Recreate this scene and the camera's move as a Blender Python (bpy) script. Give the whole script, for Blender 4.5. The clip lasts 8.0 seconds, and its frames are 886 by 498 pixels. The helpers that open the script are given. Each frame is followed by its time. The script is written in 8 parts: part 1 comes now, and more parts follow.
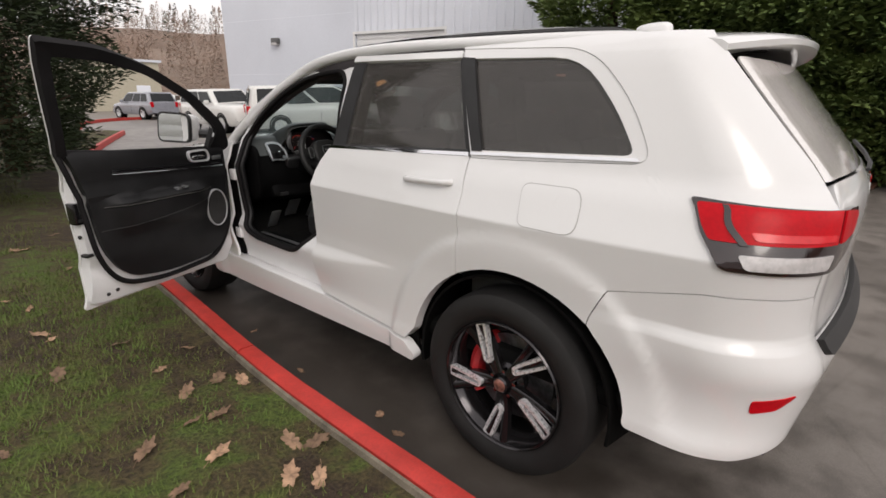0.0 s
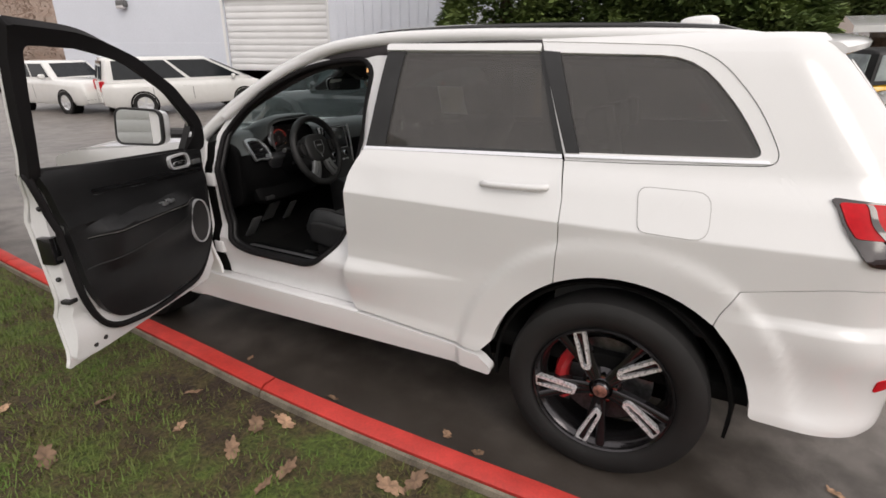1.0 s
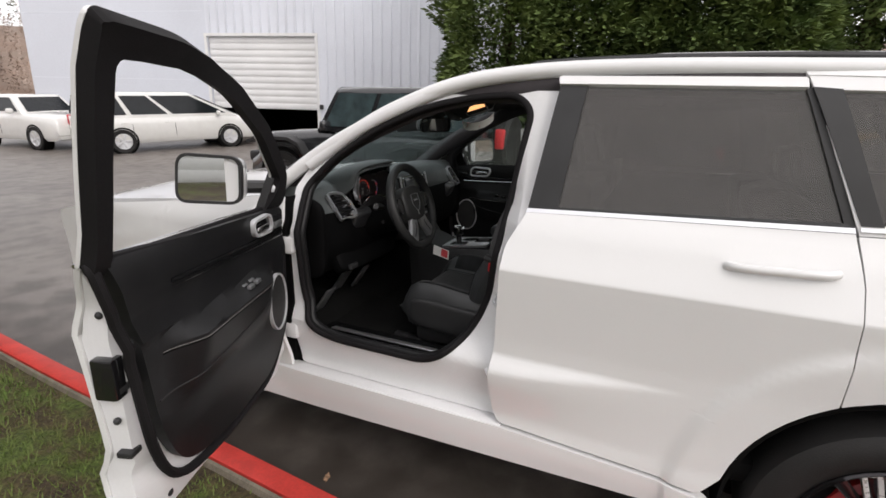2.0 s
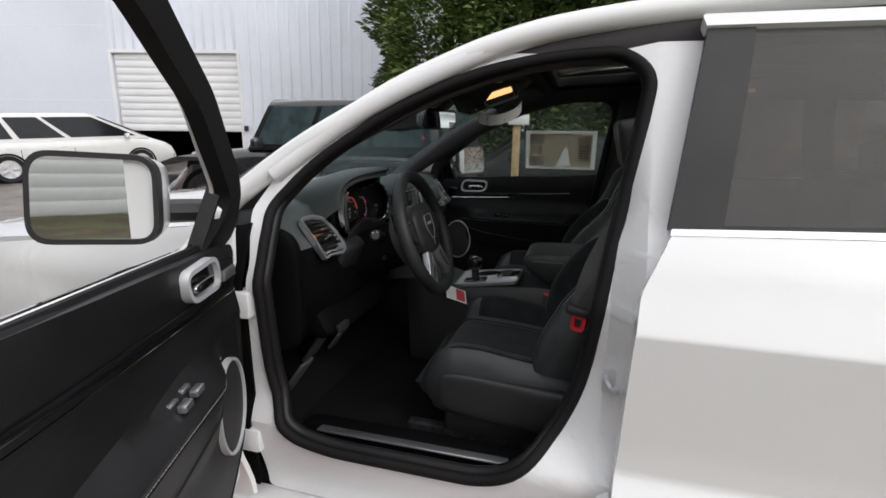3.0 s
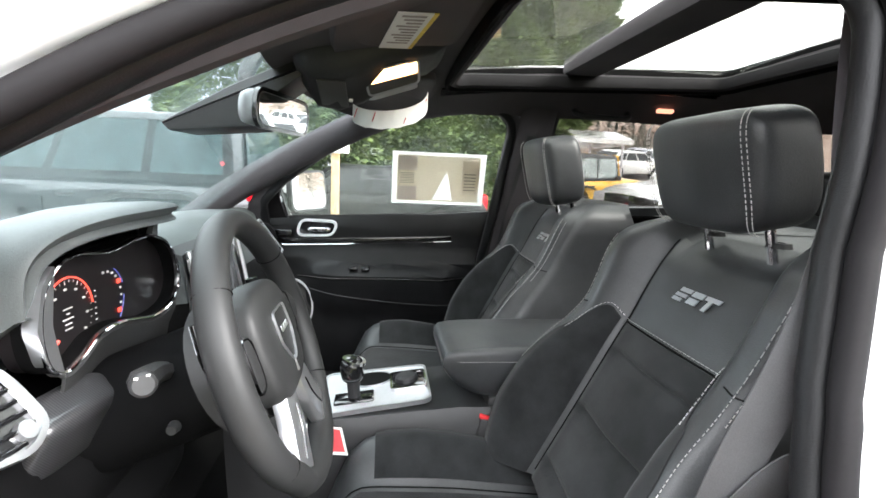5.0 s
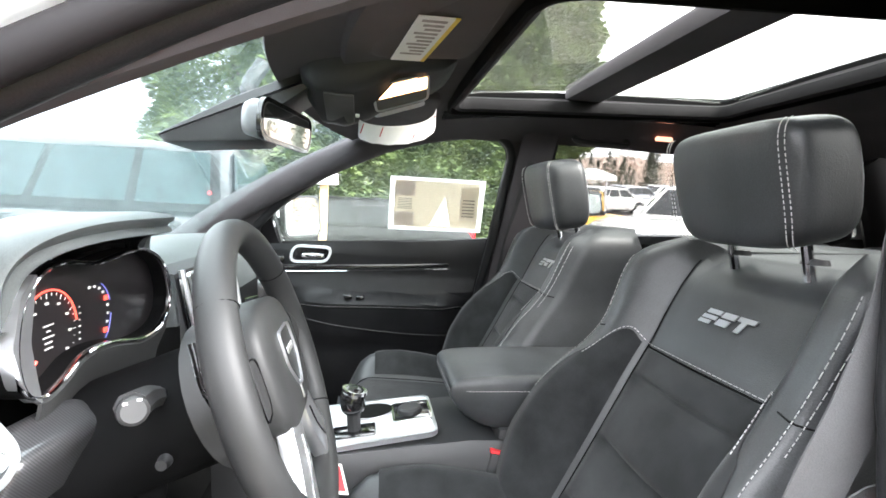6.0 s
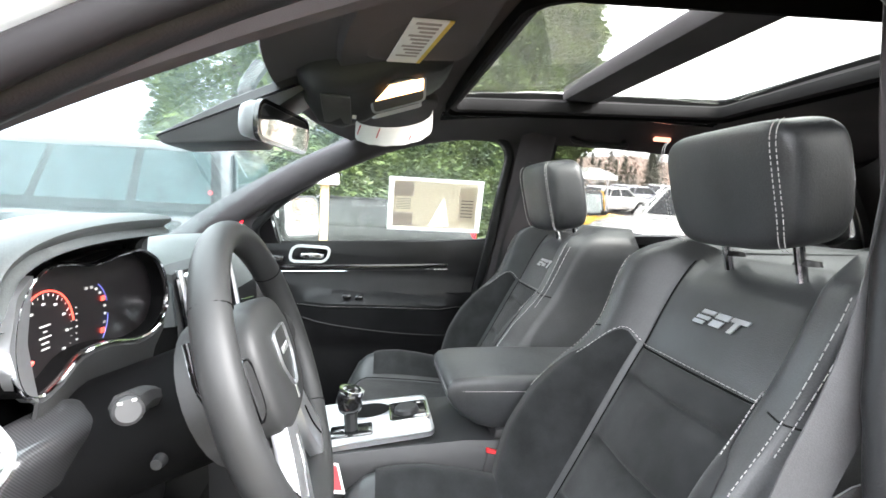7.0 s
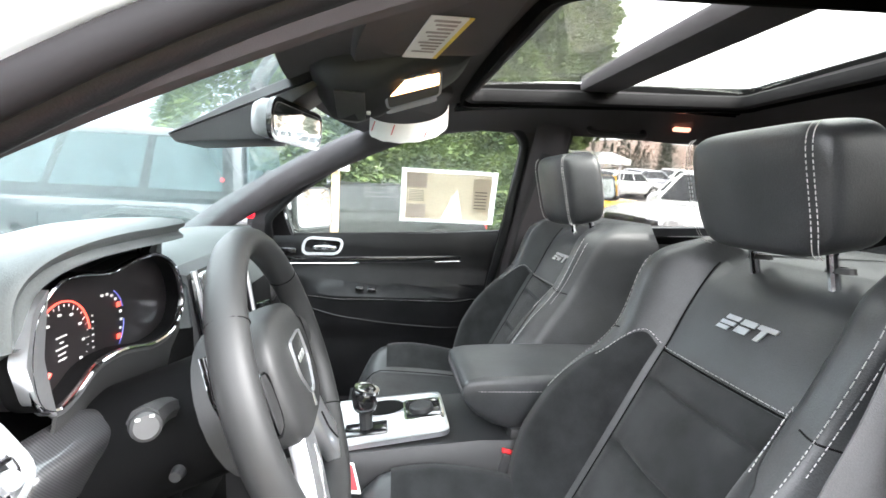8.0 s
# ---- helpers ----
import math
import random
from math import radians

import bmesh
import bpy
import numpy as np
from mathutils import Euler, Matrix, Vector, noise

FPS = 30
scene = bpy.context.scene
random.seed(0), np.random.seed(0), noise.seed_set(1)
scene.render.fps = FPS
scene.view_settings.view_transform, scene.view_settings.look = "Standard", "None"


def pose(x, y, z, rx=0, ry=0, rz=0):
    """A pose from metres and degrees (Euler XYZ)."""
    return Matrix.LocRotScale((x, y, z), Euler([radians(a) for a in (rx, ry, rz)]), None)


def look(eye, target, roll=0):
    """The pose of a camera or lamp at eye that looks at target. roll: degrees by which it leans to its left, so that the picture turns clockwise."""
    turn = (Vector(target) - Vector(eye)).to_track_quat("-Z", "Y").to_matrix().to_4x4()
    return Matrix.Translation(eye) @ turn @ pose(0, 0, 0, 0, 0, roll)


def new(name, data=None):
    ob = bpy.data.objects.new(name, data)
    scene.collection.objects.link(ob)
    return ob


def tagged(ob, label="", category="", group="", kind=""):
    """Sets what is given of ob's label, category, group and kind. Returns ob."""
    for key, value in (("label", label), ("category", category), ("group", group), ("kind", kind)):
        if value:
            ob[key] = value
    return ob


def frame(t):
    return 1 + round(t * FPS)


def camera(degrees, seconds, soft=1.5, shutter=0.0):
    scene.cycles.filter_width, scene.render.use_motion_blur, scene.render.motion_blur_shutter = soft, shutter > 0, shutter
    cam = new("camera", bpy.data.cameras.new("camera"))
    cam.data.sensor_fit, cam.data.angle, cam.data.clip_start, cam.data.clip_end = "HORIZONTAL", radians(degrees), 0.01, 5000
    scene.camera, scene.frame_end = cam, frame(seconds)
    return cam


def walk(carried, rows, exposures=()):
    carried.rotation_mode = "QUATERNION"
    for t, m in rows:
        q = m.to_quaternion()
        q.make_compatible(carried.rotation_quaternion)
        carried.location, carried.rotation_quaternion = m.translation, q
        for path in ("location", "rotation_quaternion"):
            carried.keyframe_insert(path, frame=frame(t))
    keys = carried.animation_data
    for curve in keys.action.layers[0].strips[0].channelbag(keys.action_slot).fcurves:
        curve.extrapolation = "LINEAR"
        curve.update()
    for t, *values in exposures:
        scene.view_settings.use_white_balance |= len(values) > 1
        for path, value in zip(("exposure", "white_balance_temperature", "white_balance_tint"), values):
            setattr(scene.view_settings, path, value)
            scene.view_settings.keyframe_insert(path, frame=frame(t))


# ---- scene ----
cam = camera(83.6, 8.0, soft=1.6)
PATH = [
    (0, (-2.382, -0.971, 1.491), (-0.945, 0.289, 0.903), 0.7),
    (0.5, (-2.579, -0.58, 1.537), (-1.011, 0.485, 0.898), 1.0),
    (1, (-2.675, -0.184, 1.577), (-0.998, 0.663, 0.892), 0.7),
    (1.5, (-2.615, 0.27, 1.561), (-0.931, 1.131, 0.912), 1.9),
    (1.7, (-2.555, 0.484, 1.571), (-0.84, 1.313, 0.962), 1.6),
    (2.8, (-2.036, 1.211, 1.443), (-0.179, 1.81, 1.004), 1.3),
    (3, (-1.901, 1.315, 1.426), (-0.023, 1.833, 0.976), 0.8),
    (3.2, (-1.764, 1.394, 1.432), (0.153, 1.795, 1.028), 1.3),
    (3.5, (-1.591, 1.498, 1.458), (0.329, 1.729, 0.948), 1.3),
    (4, (-1.347, 1.575, 1.453), (0.609, 1.641, 1.042), 1.1),
    (4.5, (-1.194, 1.61, 1.424), (0.763, 1.481, 1.034), 2.9),
    (4.7, (-1.157, 1.617, 1.404), (0.799, 1.431, 1.033), 2.6),
    (5.8, (-1.066, 1.677, 1.339), (0.906, 1.374, 1.187), 3.0),
    (6, (-1.064, 1.675, 1.34), (0.907, 1.38, 1.181), 3.0),
    (6.5, (-1.069, 1.671, 1.343), (0.903, 1.374, 1.189), 2.9),
    (7, (-1.07, 1.666, 1.343), (0.903, 1.376, 1.182), 3.0),
    (7.5, (-1.071, 1.671, 1.346), (0.902, 1.38, 1.188), 3.3),
    (8, (-1.049, 1.676, 1.37), (0.922, 1.424, 1.144), 3.0),
]
walk(cam, [(t, look(eye, target, roll)) for t, eye, target, roll in PATH],
     exposures=[(0.0, -0.20, 6950, 13), (0.7, -0.13, 6950, 13), (1.5, 0.06, 6900, 13), (2.8, 0.15, 6550, 11), (3.5, 0.3, 6500, 10), (4.0, 0.85, 6500, 10), (4.5, 2.05, 6500, 9), (5.8, 3.61, 6400, 9.5), (8.0, 3.65, 6400, 9.5)])

# ---- world and light: an overcast winter day ----
world = bpy.data.worlds.new("overcast_sky")
world.use_nodes = True
scene.world = world
wn, wl = world.node_tree.nodes, world.node_tree.links
wn.clear()
w_out, w_bg = wn.new("ShaderNodeOutputWorld"), wn.new("ShaderNodeBackground")
w_sky, w_mix, w_hsv = wn.new("ShaderNodeTexSky"), wn.new("ShaderNodeMix"), wn.new("ShaderNodeHueSaturation")
w_sky.sky_type, w_sky.sun_disc = "NISHITA", False
w_sky.sun_elevation, w_sky.sun_rotation = radians(37), radians(214)
w_sky.dust_density = 4.0
w_hsv.inputs["Saturation"].default_value = 0.10
w_hsv.inputs["Value"].default_value = 1.0
w_mix.data_type = "RGBA"
w_mix.inputs[0].default_value = 0.75
w_mix.inputs[7].default_value = (9.4, 9.5, 9.9, 1)
wl.new(w_sky.outputs[0], w_hsv.inputs["Color"])
wl.new(w_hsv.outputs[0], w_mix.inputs[6])
wl.new(w_mix.outputs[2], w_bg.inputs["Color"])
w_bg.inputs["Strength"].default_value = 0.148
wl.new(w_bg.outputs[0], w_out.inputs[0])
sun = new("sun", bpy.data.lights.new("sun", "SUN"))
sun.data.energy, sun.data.angle, sun.data.color = 0.75, radians(25), (1.0, 0.96, 0.92)
sun.matrix_world = look((-34, -50, 46), (0, 0, 0))

# ---- materials ----
def nodes_of(name):
    m = bpy.data.materials.new(name)
    m.use_nodes = True
    n, l = m.node_tree.nodes, m.node_tree.links
    return m, n, l, n["Principled BSDF"]


def mat(name, color, rough=0.5, metal=0.0, vary=0.12, scale=6.0, bump=0.0, bscale=80.0, coat=0.0, spec=0.5,
        second=None, dirt=0.0, sheen=0.0, emit=None, power=0.0, rnd=0.0):
    """A surface of one base colour with large stains and fine grain."""
    m, n, l, b = nodes_of(name)
    co = n.new("ShaderNodeTexCoord")
    big, fine = n.new("ShaderNodeTexNoise"), n.new("ShaderNodeTexNoise")
    big.inputs["Scale"].default_value, big.inputs["Detail"].default_value = scale, 5.0
    fine.inputs["Scale"].default_value, fine.inputs["Detail"].default_value = bscale, 3.0
    l.new(co.outputs["Object"], big.inputs["Vector"])
    l.new(co.outputs["Object"], fine.inputs["Vector"])
    ramp = n.new("ShaderNodeValToRGB")
    c = Vector(color)
    s = Vector(second) if second else c * (1 - 2 * vary)
    ramp.color_ramp.elements[0].color = (*s, 1)
    ramp.color_ramp.elements[1].color = (*(c if second else c * (1 + vary)), 1)
    ramp.color_ramp.elements[0].position, ramp.color_ramp.elements[1].position = 0.35, 0.65
    mixf = n.new("ShaderNodeMix")
    mixf.inputs[0].default_value = 0.35
    l.new(big.outputs["Fac"], mixf.inputs[2])
    l.new(fine.outputs["Fac"], mixf.inputs[3])
    l.new(mixf.outputs[0], ramp.inputs["Fac"])
    colour = ramp.outputs["Color"]
    if rnd:
        info, hsv = n.new("ShaderNodeObjectInfo"), n.new("ShaderNodeHueSaturation")
        mr = n.new("ShaderNodeMapRange")
        mr.inputs[3].default_value, mr.inputs[4].default_value = 1 - rnd, 1 + rnd
        l.new(info.outputs["Random"], mr.inputs[0])
        l.new(mr.outputs[0], hsv.inputs["Value"])
        l.new(colour, hsv.inputs["Color"])
        colour = hsv.outputs["Color"]
    l.new(colour, b.inputs["Base Color"])
    rr = n.new("ShaderNodeMapRange")
    rr.inputs[3].default_value, rr.inputs[4].default_value = max(0.02, rough * 0.85), min(1.0, rough * 1.15)
    l.new(fine.outputs["Fac"], rr.inputs[0])
    l.new(rr.outputs[0], b.inputs["Roughness"])
    b.inputs["Metallic"].default_value = metal
    b.inputs["Specular IOR Level"].default_value = spec
    b.inputs["Coat Weight"].default_value = coat
    b.inputs["Coat Roughness"].default_value = 0.06
    if sheen:
        b.inputs["Sheen Weight"].default_value = sheen
    if bump:
        bu = n.new("ShaderNodeBump")
        bu.inputs["Strength"].default_value, bu.inputs["Distance"].default_value = min(1.0, bump), 0.002 if bscale < 400 else 0.0006
        l.new(fine.outputs["Fac"], bu.inputs["Height"])
        l.new(bu.outputs[0], b.inputs["Normal"])
    if emit:
        b.inputs["Emission Color"].default_value = (*emit, 1)
        b.inputs["Emission Strength"].default_value = power
    return m


def glass(name, tint, gloss=1.0, rough=0.0, film=0.0, film_color=(0.5, 0.6, 0.6)):
    """A thin pane: tinted, clear through, with a mirror gloss; film is thin dust and moisture, thickened to paint in
    reflection and haze.
    """
    m, n, l, b = nodes_of(name)
    n.remove(b)
    out = n["Material Output"]
    tr, gl, mx, lw = n.new("ShaderNodeBsdfTransparent"), n.new("ShaderNodeBsdfGlossy"), n.new("ShaderNodeMixShader"), n.new("ShaderNodeLayerWeight")
    tr.inputs[0].default_value = (*[c ** 0.5 for c in tint], 1)
    gl.inputs["Roughness"].default_value = rough
    gl.inputs["Color"].default_value = (gloss, gloss, gloss, 1)
    lw.inputs[0].default_value = 0.5
    pw, ml = n.new("ShaderNodeMath"), n.new("ShaderNodeMath")
    pw.operation, pw.inputs[1].default_value = "POWER", 5.0
    ml.operation, ml.inputs[1].default_value, ml.inputs[2].default_value = "MULTIPLY_ADD", 0.9, 0.03
    l.new(lw.outputs["Facing"], pw.inputs[0])
    l.new(pw.outputs[0], ml.inputs[0])
    l.new(ml.outputs[0], mx.inputs[0])
    base = tr.outputs[0]
    if film:
        df, mf = n.new("ShaderNodeBsdfDiffuse"), n.new("ShaderNodeMixShader")
        noi = n.new("ShaderNodeTexNoise")
        noi.inputs["Scale"].default_value = 5.0
        mr = n.new("ShaderNodeMapRange")
        mr.inputs[3].default_value, mr.inputs[4].default_value = film * 0.7, film * 1.3
        l.new(noi.outputs["Fac"], mr.inputs[0])
        l.new(mr.outputs[0], mf.inputs[0])
        df.inputs[0].default_value = (*film_color, 1)
        l.new(base, mf.inputs[1])
        l.new(df.outputs[0], mf.inputs[2])
        base = mf.outputs[0]
    l.new(base, mx.inputs[1])
    l.new(gl.outputs[0], mx.inputs[2])
    l.new(mx.outputs[0], out.inputs[0])
    return m


def weave(name, dark, light, scale):
    """Carbon-look weave: a fine diagonal twill."""
    m, n, l, b = nodes_of(name)
    co, mp, ch = n.new("ShaderNodeTexCoord"), n.new("ShaderNodeMapping"), n.new("ShaderNodeTexWave")
    mp.inputs["Rotation"].default_value = (0.4, 0.5, 0.8)
    ch.inputs["Scale"].default_value = scale
    rp = n.new("ShaderNodeValToRGB")
    rp.color_ramp.elements[0].color, rp.color_ramp.elements[1].color = (*dark, 1), (*light, 1)
    l.new(co.outputs["Object"], mp.inputs[0])
    l.new(mp.outputs[0], ch.inputs[0])
    l.new(ch.outputs["Fac"], rp.inputs[0])
    l.new(rp.outputs[0], b.inputs["Base Color"])
    b.inputs["Roughness"].default_value = 0.35
    b.inputs["Coat Weight"].default_value = 0.8
    return m


PAINT = mat("white_car_paint", (0.80, 0.80, 0.80), 0.30, vary=0.012, scale=2.0, bscale=300, coat=1.0)
PAINT_IN = mat("white_inner_paint", (0.78, 0.78, 0.79), 0.42, vary=0.02, scale=4.0, bscale=120)
# near-black for joints and seams, and for painted shade in hollows
GAP = mat("gap_and_shade_black", (0.005, 0.005, 0.005), 0.9, spec=0.1)
BLACK = mat("black_plastic", (0.024, 0.024, 0.025), 0.50, vary=0.15, bump=0.3, bscale=900)
# dash base lifted and tinted green for light reflected from the windscreen
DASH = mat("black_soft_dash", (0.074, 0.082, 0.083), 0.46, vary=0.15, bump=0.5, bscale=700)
GLOSSBLACK = mat("gloss_black", (0.010, 0.010, 0.011), 0.12, vary=0.1, coat=0.6)
LEATHER = mat("black_leather", (0.040, 0.042, 0.044), 0.40, vary=0.2, scale=9, bump=0.6, bscale=500)
DOORTRIM = mat("black_door_leather", (0.012, 0.012, 0.013), 0.45, spec=0.3, vary=0.2, scale=9, bump=0.5, bscale=500)
SUEDE = mat("black_suede", (0.019, 0.020, 0.021), 0.95, vary=0.3, scale=14, bump=0.5, bscale=900, sheen=0.12, spec=0.2)
CARPET = mat("black_carpet", (0.006, 0.006, 0.006), 0.98, spec=0.15, vary=0.3, bump=1.0, bscale=600)
HEADLINER = mat("black_headliner", (0.056, 0.050, 0.054), 0.95, vary=0.1, bump=0.4, bscale=900)
# opaque glass colour paled to hold the white reflection and see-through light
PALEGLASS = mat("reflection_pale_glass", (0.40, 0.46, 0.46), 0.10, vary=0.2, scale=3, coat=0.6)
# black plastic darkened further, to hold the shade of footwell and cowl
SHADEPLASTIC = mat("shade_black_plastic", (0.003, 0.003, 0.0033), 0.7, spec=0.10, vary=0.15, bump=0.3, bscale=900)
SEAL = mat("black_rubber_seal", (0.009, 0.008, 0.009), 0.75, spec=0.25, vary=0.15, bscale=200)
WHEELLEATHER = mat("wheel_leather", (0.023, 0.0235, 0.024), 0.52, vary=0.12, scale=12, bump=0.2, bscale=900, spec=0.4)
THREAD = mat("pale_thread", (0.45, 0.44, 0.43), 0.8)
SATIN = mat("satin_silver", (0.62, 0.63, 0.65), 0.30, metal=0.9, vary=0.05)
SILVER = mat("silver_plate", (0.66, 0.67, 0.69), 0.42, metal=0.35, vary=0.04)
CHROME = mat("chrome", (0.80, 0.80, 0.82), 0.07, metal=1.0, vary=0.02)
DARKCHROME = mat("dark_chrome", (0.30, 0.30, 0.31), 0.08, metal=1.0, vary=0.05)
MIRROR = mat("mirror_glass", (0.80, 0.82, 0.82), 0.02, metal=1.0, vary=0.0)
RUBBER = mat("tyre_rubber", (0.011, 0.0105, 0.0105), 0.7, vary=0.2, scale=12, bump=0.6, bscale=200)
RIM = mat("black_chrome_rim", (0.055, 0.052, 0.055), 0.12, metal=0.8, vary=0.1)
RIMPOL = mat("polished_rim", (0.88, 0.88, 0.90), 0.28, metal=0.5, vary=0.05)
STEEL = mat("brake_steel", (0.20, 0.20, 0.21), 0.35, metal=0.9, vary=0.2, scale=20)
REDPAINT = mat("red_caliper", (0.45, 0.02, 0.025), 0.35, vary=0.1)
REDLENS = mat("red_lens", (0.58, 0.004, 0.012), 0.35, vary=0.10, scale=9, coat=0.04, spec=0.15)
DARKLENS = mat("dark_lens", (0.014, 0.003, 0.004), 0.10, vary=0.1, coat=1.0)
CLEARLENS = mat("clear_lens", (0.55, 0.53, 0.53), 0.18, vary=0.08, scale=40, coat=1.0)
# smoked panes: film raised in place of a white building's reflection
PRIVACY = glass("privacy_glass", (0.26, 0.26, 0.25), film=0.12, film_color=(0.42, 0.39, 0.37))
# other panes: pale film puts haze and sheen over the view outside
CLEAR = glass("clear_glass", (0.90, 0.95, 0.94), film=0.10, film_color=(0.56, 0.64, 0.56))
SCREENGLASS = glass("windscreen_glass", (0.82, 0.92, 0.92), film=0.11, film_color=(0.55, 0.68, 0.68))
ROOFGLASS = glass("roof_glass", (0.60, 0.62, 0.57), film=0.16, film_color=(0.46, 0.47, 0.42))
def thin_paper(name, color):
    """Paper that lets some of the light behind it through."""
    m, n, l, b = nodes_of(name)
    out = n["Material Output"]
    tl, mx, noi, rp = n.new("ShaderNodeBsdfTranslucent"), n.new("ShaderNodeMixShader"), n.new("ShaderNodeTexNoise"), n.new("ShaderNodeValToRGB")
    noi.inputs["Scale"].default_value = 25.0
    rp.color_ramp.elements[0].color, rp.color_ramp.elements[1].color = (*[c * 0.9 for c in color], 1), (*color, 1)
    l.new(noi.outputs["Fac"], rp.inputs[0])
    l.new(rp.outputs[0], tl.inputs["Color"])
    l.new(rp.outputs[0], b.inputs["Base Color"])
    b.inputs["Roughness"].default_value = 0.85
    mx.inputs[0].default_value = 0.68
    l.new(b.outputs[0], mx.inputs[1])
    l.new(tl.outputs[0], mx.inputs[2])
    l.new(mx.outputs[0], out.inputs[0])
    return m


THINPAPER = thin_paper("thin_white_paper", (0.90, 0.90, 0.88))
THINTAN = thin_paper("thin_tan_paper", (0.88, 0.83, 0.74))
THINGREY = thin_paper("thin_grey_print", (0.84, 0.80, 0.78))
PAPER = mat("white_paper", (0.74, 0.74, 0.72), 0.85, vary=0.03)
GREYPAPER = mat("grey_print", (0.34, 0.31, 0.30), 0.85, vary=0.12, scale=60)
INK = mat("dark_ink", (0.26, 0.24, 0.23), 0.8)
REDINK = mat("red_ink", (0.55, 0.06, 0.07), 0.8)
YELLOWINK = mat("yellow_ink", (0.75, 0.55, 0.10), 0.8)
REDPLASTIC = mat("red_plastic", (0.60, 0.03, 0.035), 0.35, vary=0.05)
CARBON = weave("carbon_weave", (0.006, 0.006, 0.007), (0.045, 0.045, 0.048), 140)
KERBRED = mat("red_kerb_paint", (0.56, 0.045, 0.035), 0.55, vary=0.12, scale=7, bump=0.5, bscale=90, rnd=0.06)
CONCRETE = mat("kerb_concrete", (0.20, 0.17, 0.13), 0.9, vary=0.25, scale=8, bump=0.8, bscale=120)
GRASS = mat("grass_blades", (0.095, 0.180, 0.024), 0.7, vary=0.3, scale=1.7, bscale=30, second=(0.130, 0.115, 0.034))
LEAFDRY = mat("dry_leaf", (0.33, 0.205, 0.13), 0.8, vary=0.25, scale=30, rnd=0.45)
SIDING = mat("white_metal_siding", (0.78, 0.81, 0.88), 0.45, vary=0.04, scale=0.5, bscale=30)
SIDINGFLAT = mat("pale_grey_panel", (0.70, 0.73, 0.80), 0.6, vary=0.04, scale=0.3, bscale=20)
ROLLDOOR = mat("white_roll_door", (0.80, 0.80, 0.80), 0.5, vary=0.04, scale=1.0)
TANWALL = mat("tan_wall", (0.50, 0.46, 0.36), 0.8, vary=0.05)
FOLIAGE = mat("evergreen_foliage", (0.17, 0.225, 0.06), 0.75, vary=0.3, scale=1.6, bscale=9, second=(0.065, 0.11, 0.03))
# greyed green: the haze of distance is mixed into the colour
HAZYFIR = mat("haze_grey_fir", (0.15, 0.16, 0.125), 1.0, vary=0.25, scale=0.3, bscale=2.0, second=(0.10, 0.11, 0.085))
FOLIAGE_DARK = mat("dark_evergreen_foliage", (0.040, 0.062, 0.018), 0.8, vary=0.3, scale=1.2, bscale=8, second=(0.012, 0.022, 0.008))
BARK = mat("bark", (0.13, 0.085, 0.055), 0.95, vary=0.3, scale=8, bump=1.0, bscale=60)
HILL = mat("bare_winter_wood", (0.30, 0.245, 0.205), 1.0, vary=0.2, scale=0.05, bscale=0.8, second=(0.27, 0.18, 0.135))
SEAM = mat("panel_seam_grey", (0.42, 0.415, 0.41), 0.8)
# ridge firs, likewise paled to carry distance haze
FARGREEN = mat("haze_pale_fir", (0.15, 0.165, 0.12), 1.0, vary=0.3, scale=0.1, bscale=1.0)
CARWHITE = mat("white_vehicle_paint", (0.80, 0.80, 0.78), 0.25, vary=0.02, coat=0.8)
CARDARK = mat("black_vehicle_paint", (0.018, 0.019, 0.022), 0.18, vary=0.1, coat=0.8)
CARGREY = mat("grey_vehicle_paint", (0.35, 0.36, 0.40), 0.25, metal=0.3, vary=0.05, coat=0.8)
CARYELLOW = mat("yellow_vehicle_paint", (0.80, 0.44, 0.02), 0.3, vary=0.03, coat=0.6)
DARKGLASS = mat("dark_vehicle_glass", (0.014, 0.017, 0.020), 0.10, vary=0.1, spec=0.3)
JEEPGLASS = mat("green_vehicle_glass", (0.05, 0.075, 0.08), 0.08, vary=0.2, coat=0.6)
WOODPOST = mat("weathered_post", (0.42, 0.30, 0.16), 0.85, vary=0.2, scale=12)
LAMP = mat("warm_lamp_lens", (0.9, 0.75, 0.5), 0.4, emit=(1.0, 0.50, 0.20), power=1.3)
SMALLLAMP = mat("small_warm_lens", (0.8, 0.5, 0.4), 0.4, emit=(1.0, 0.35, 0.22), power=0.28)
GAUGERED = mat("red_gauge_light", (0.5, 0.05, 0.04), 0.5, emit=(1.0, 0.08, 0.05), power=0.30)
GAUGEWHITE = mat("white_gauge_light", (0.5, 0.5, 0.5), 0.5, emit=(0.8, 0.75, 0.70), power=0.030)
GAUGEBLUE = mat("blue_gauge_light", (0.1, 0.1, 0.3), 0.5, emit=(0.15, 0.2, 0.8), power=0.05)
GAUGEFACE = mat("gauge_face", (0.014, 0.012, 0.013), 0.35, vary=0.1)
SCREENOFF = mat("screen_off", (0.06, 0.065, 0.07), 0.12, vary=0.05)

# ---- shaping helpers ----
def thing(name, at, label, category, group="", kind=""):
    ob = new(name)
    ob.empty_display_size = 0.1
    ob.location = at
    return tagged(ob, label, category, group, kind)


def finish(bm, angle=35.0, recalc=True):
    bmesh.ops.remove_doubles(bm, verts=bm.verts, dist=1e-5)
    if recalc:
        bmesh.ops.recalc_face_normals(bm, faces=bm.faces)
    me = bpy.data.meshes.new("mesh")
    bm.to_mesh(me)
    bm.free()
    me.shade_smooth()
    me.set_sharp_from_angle(angle=radians(angle))
    return me


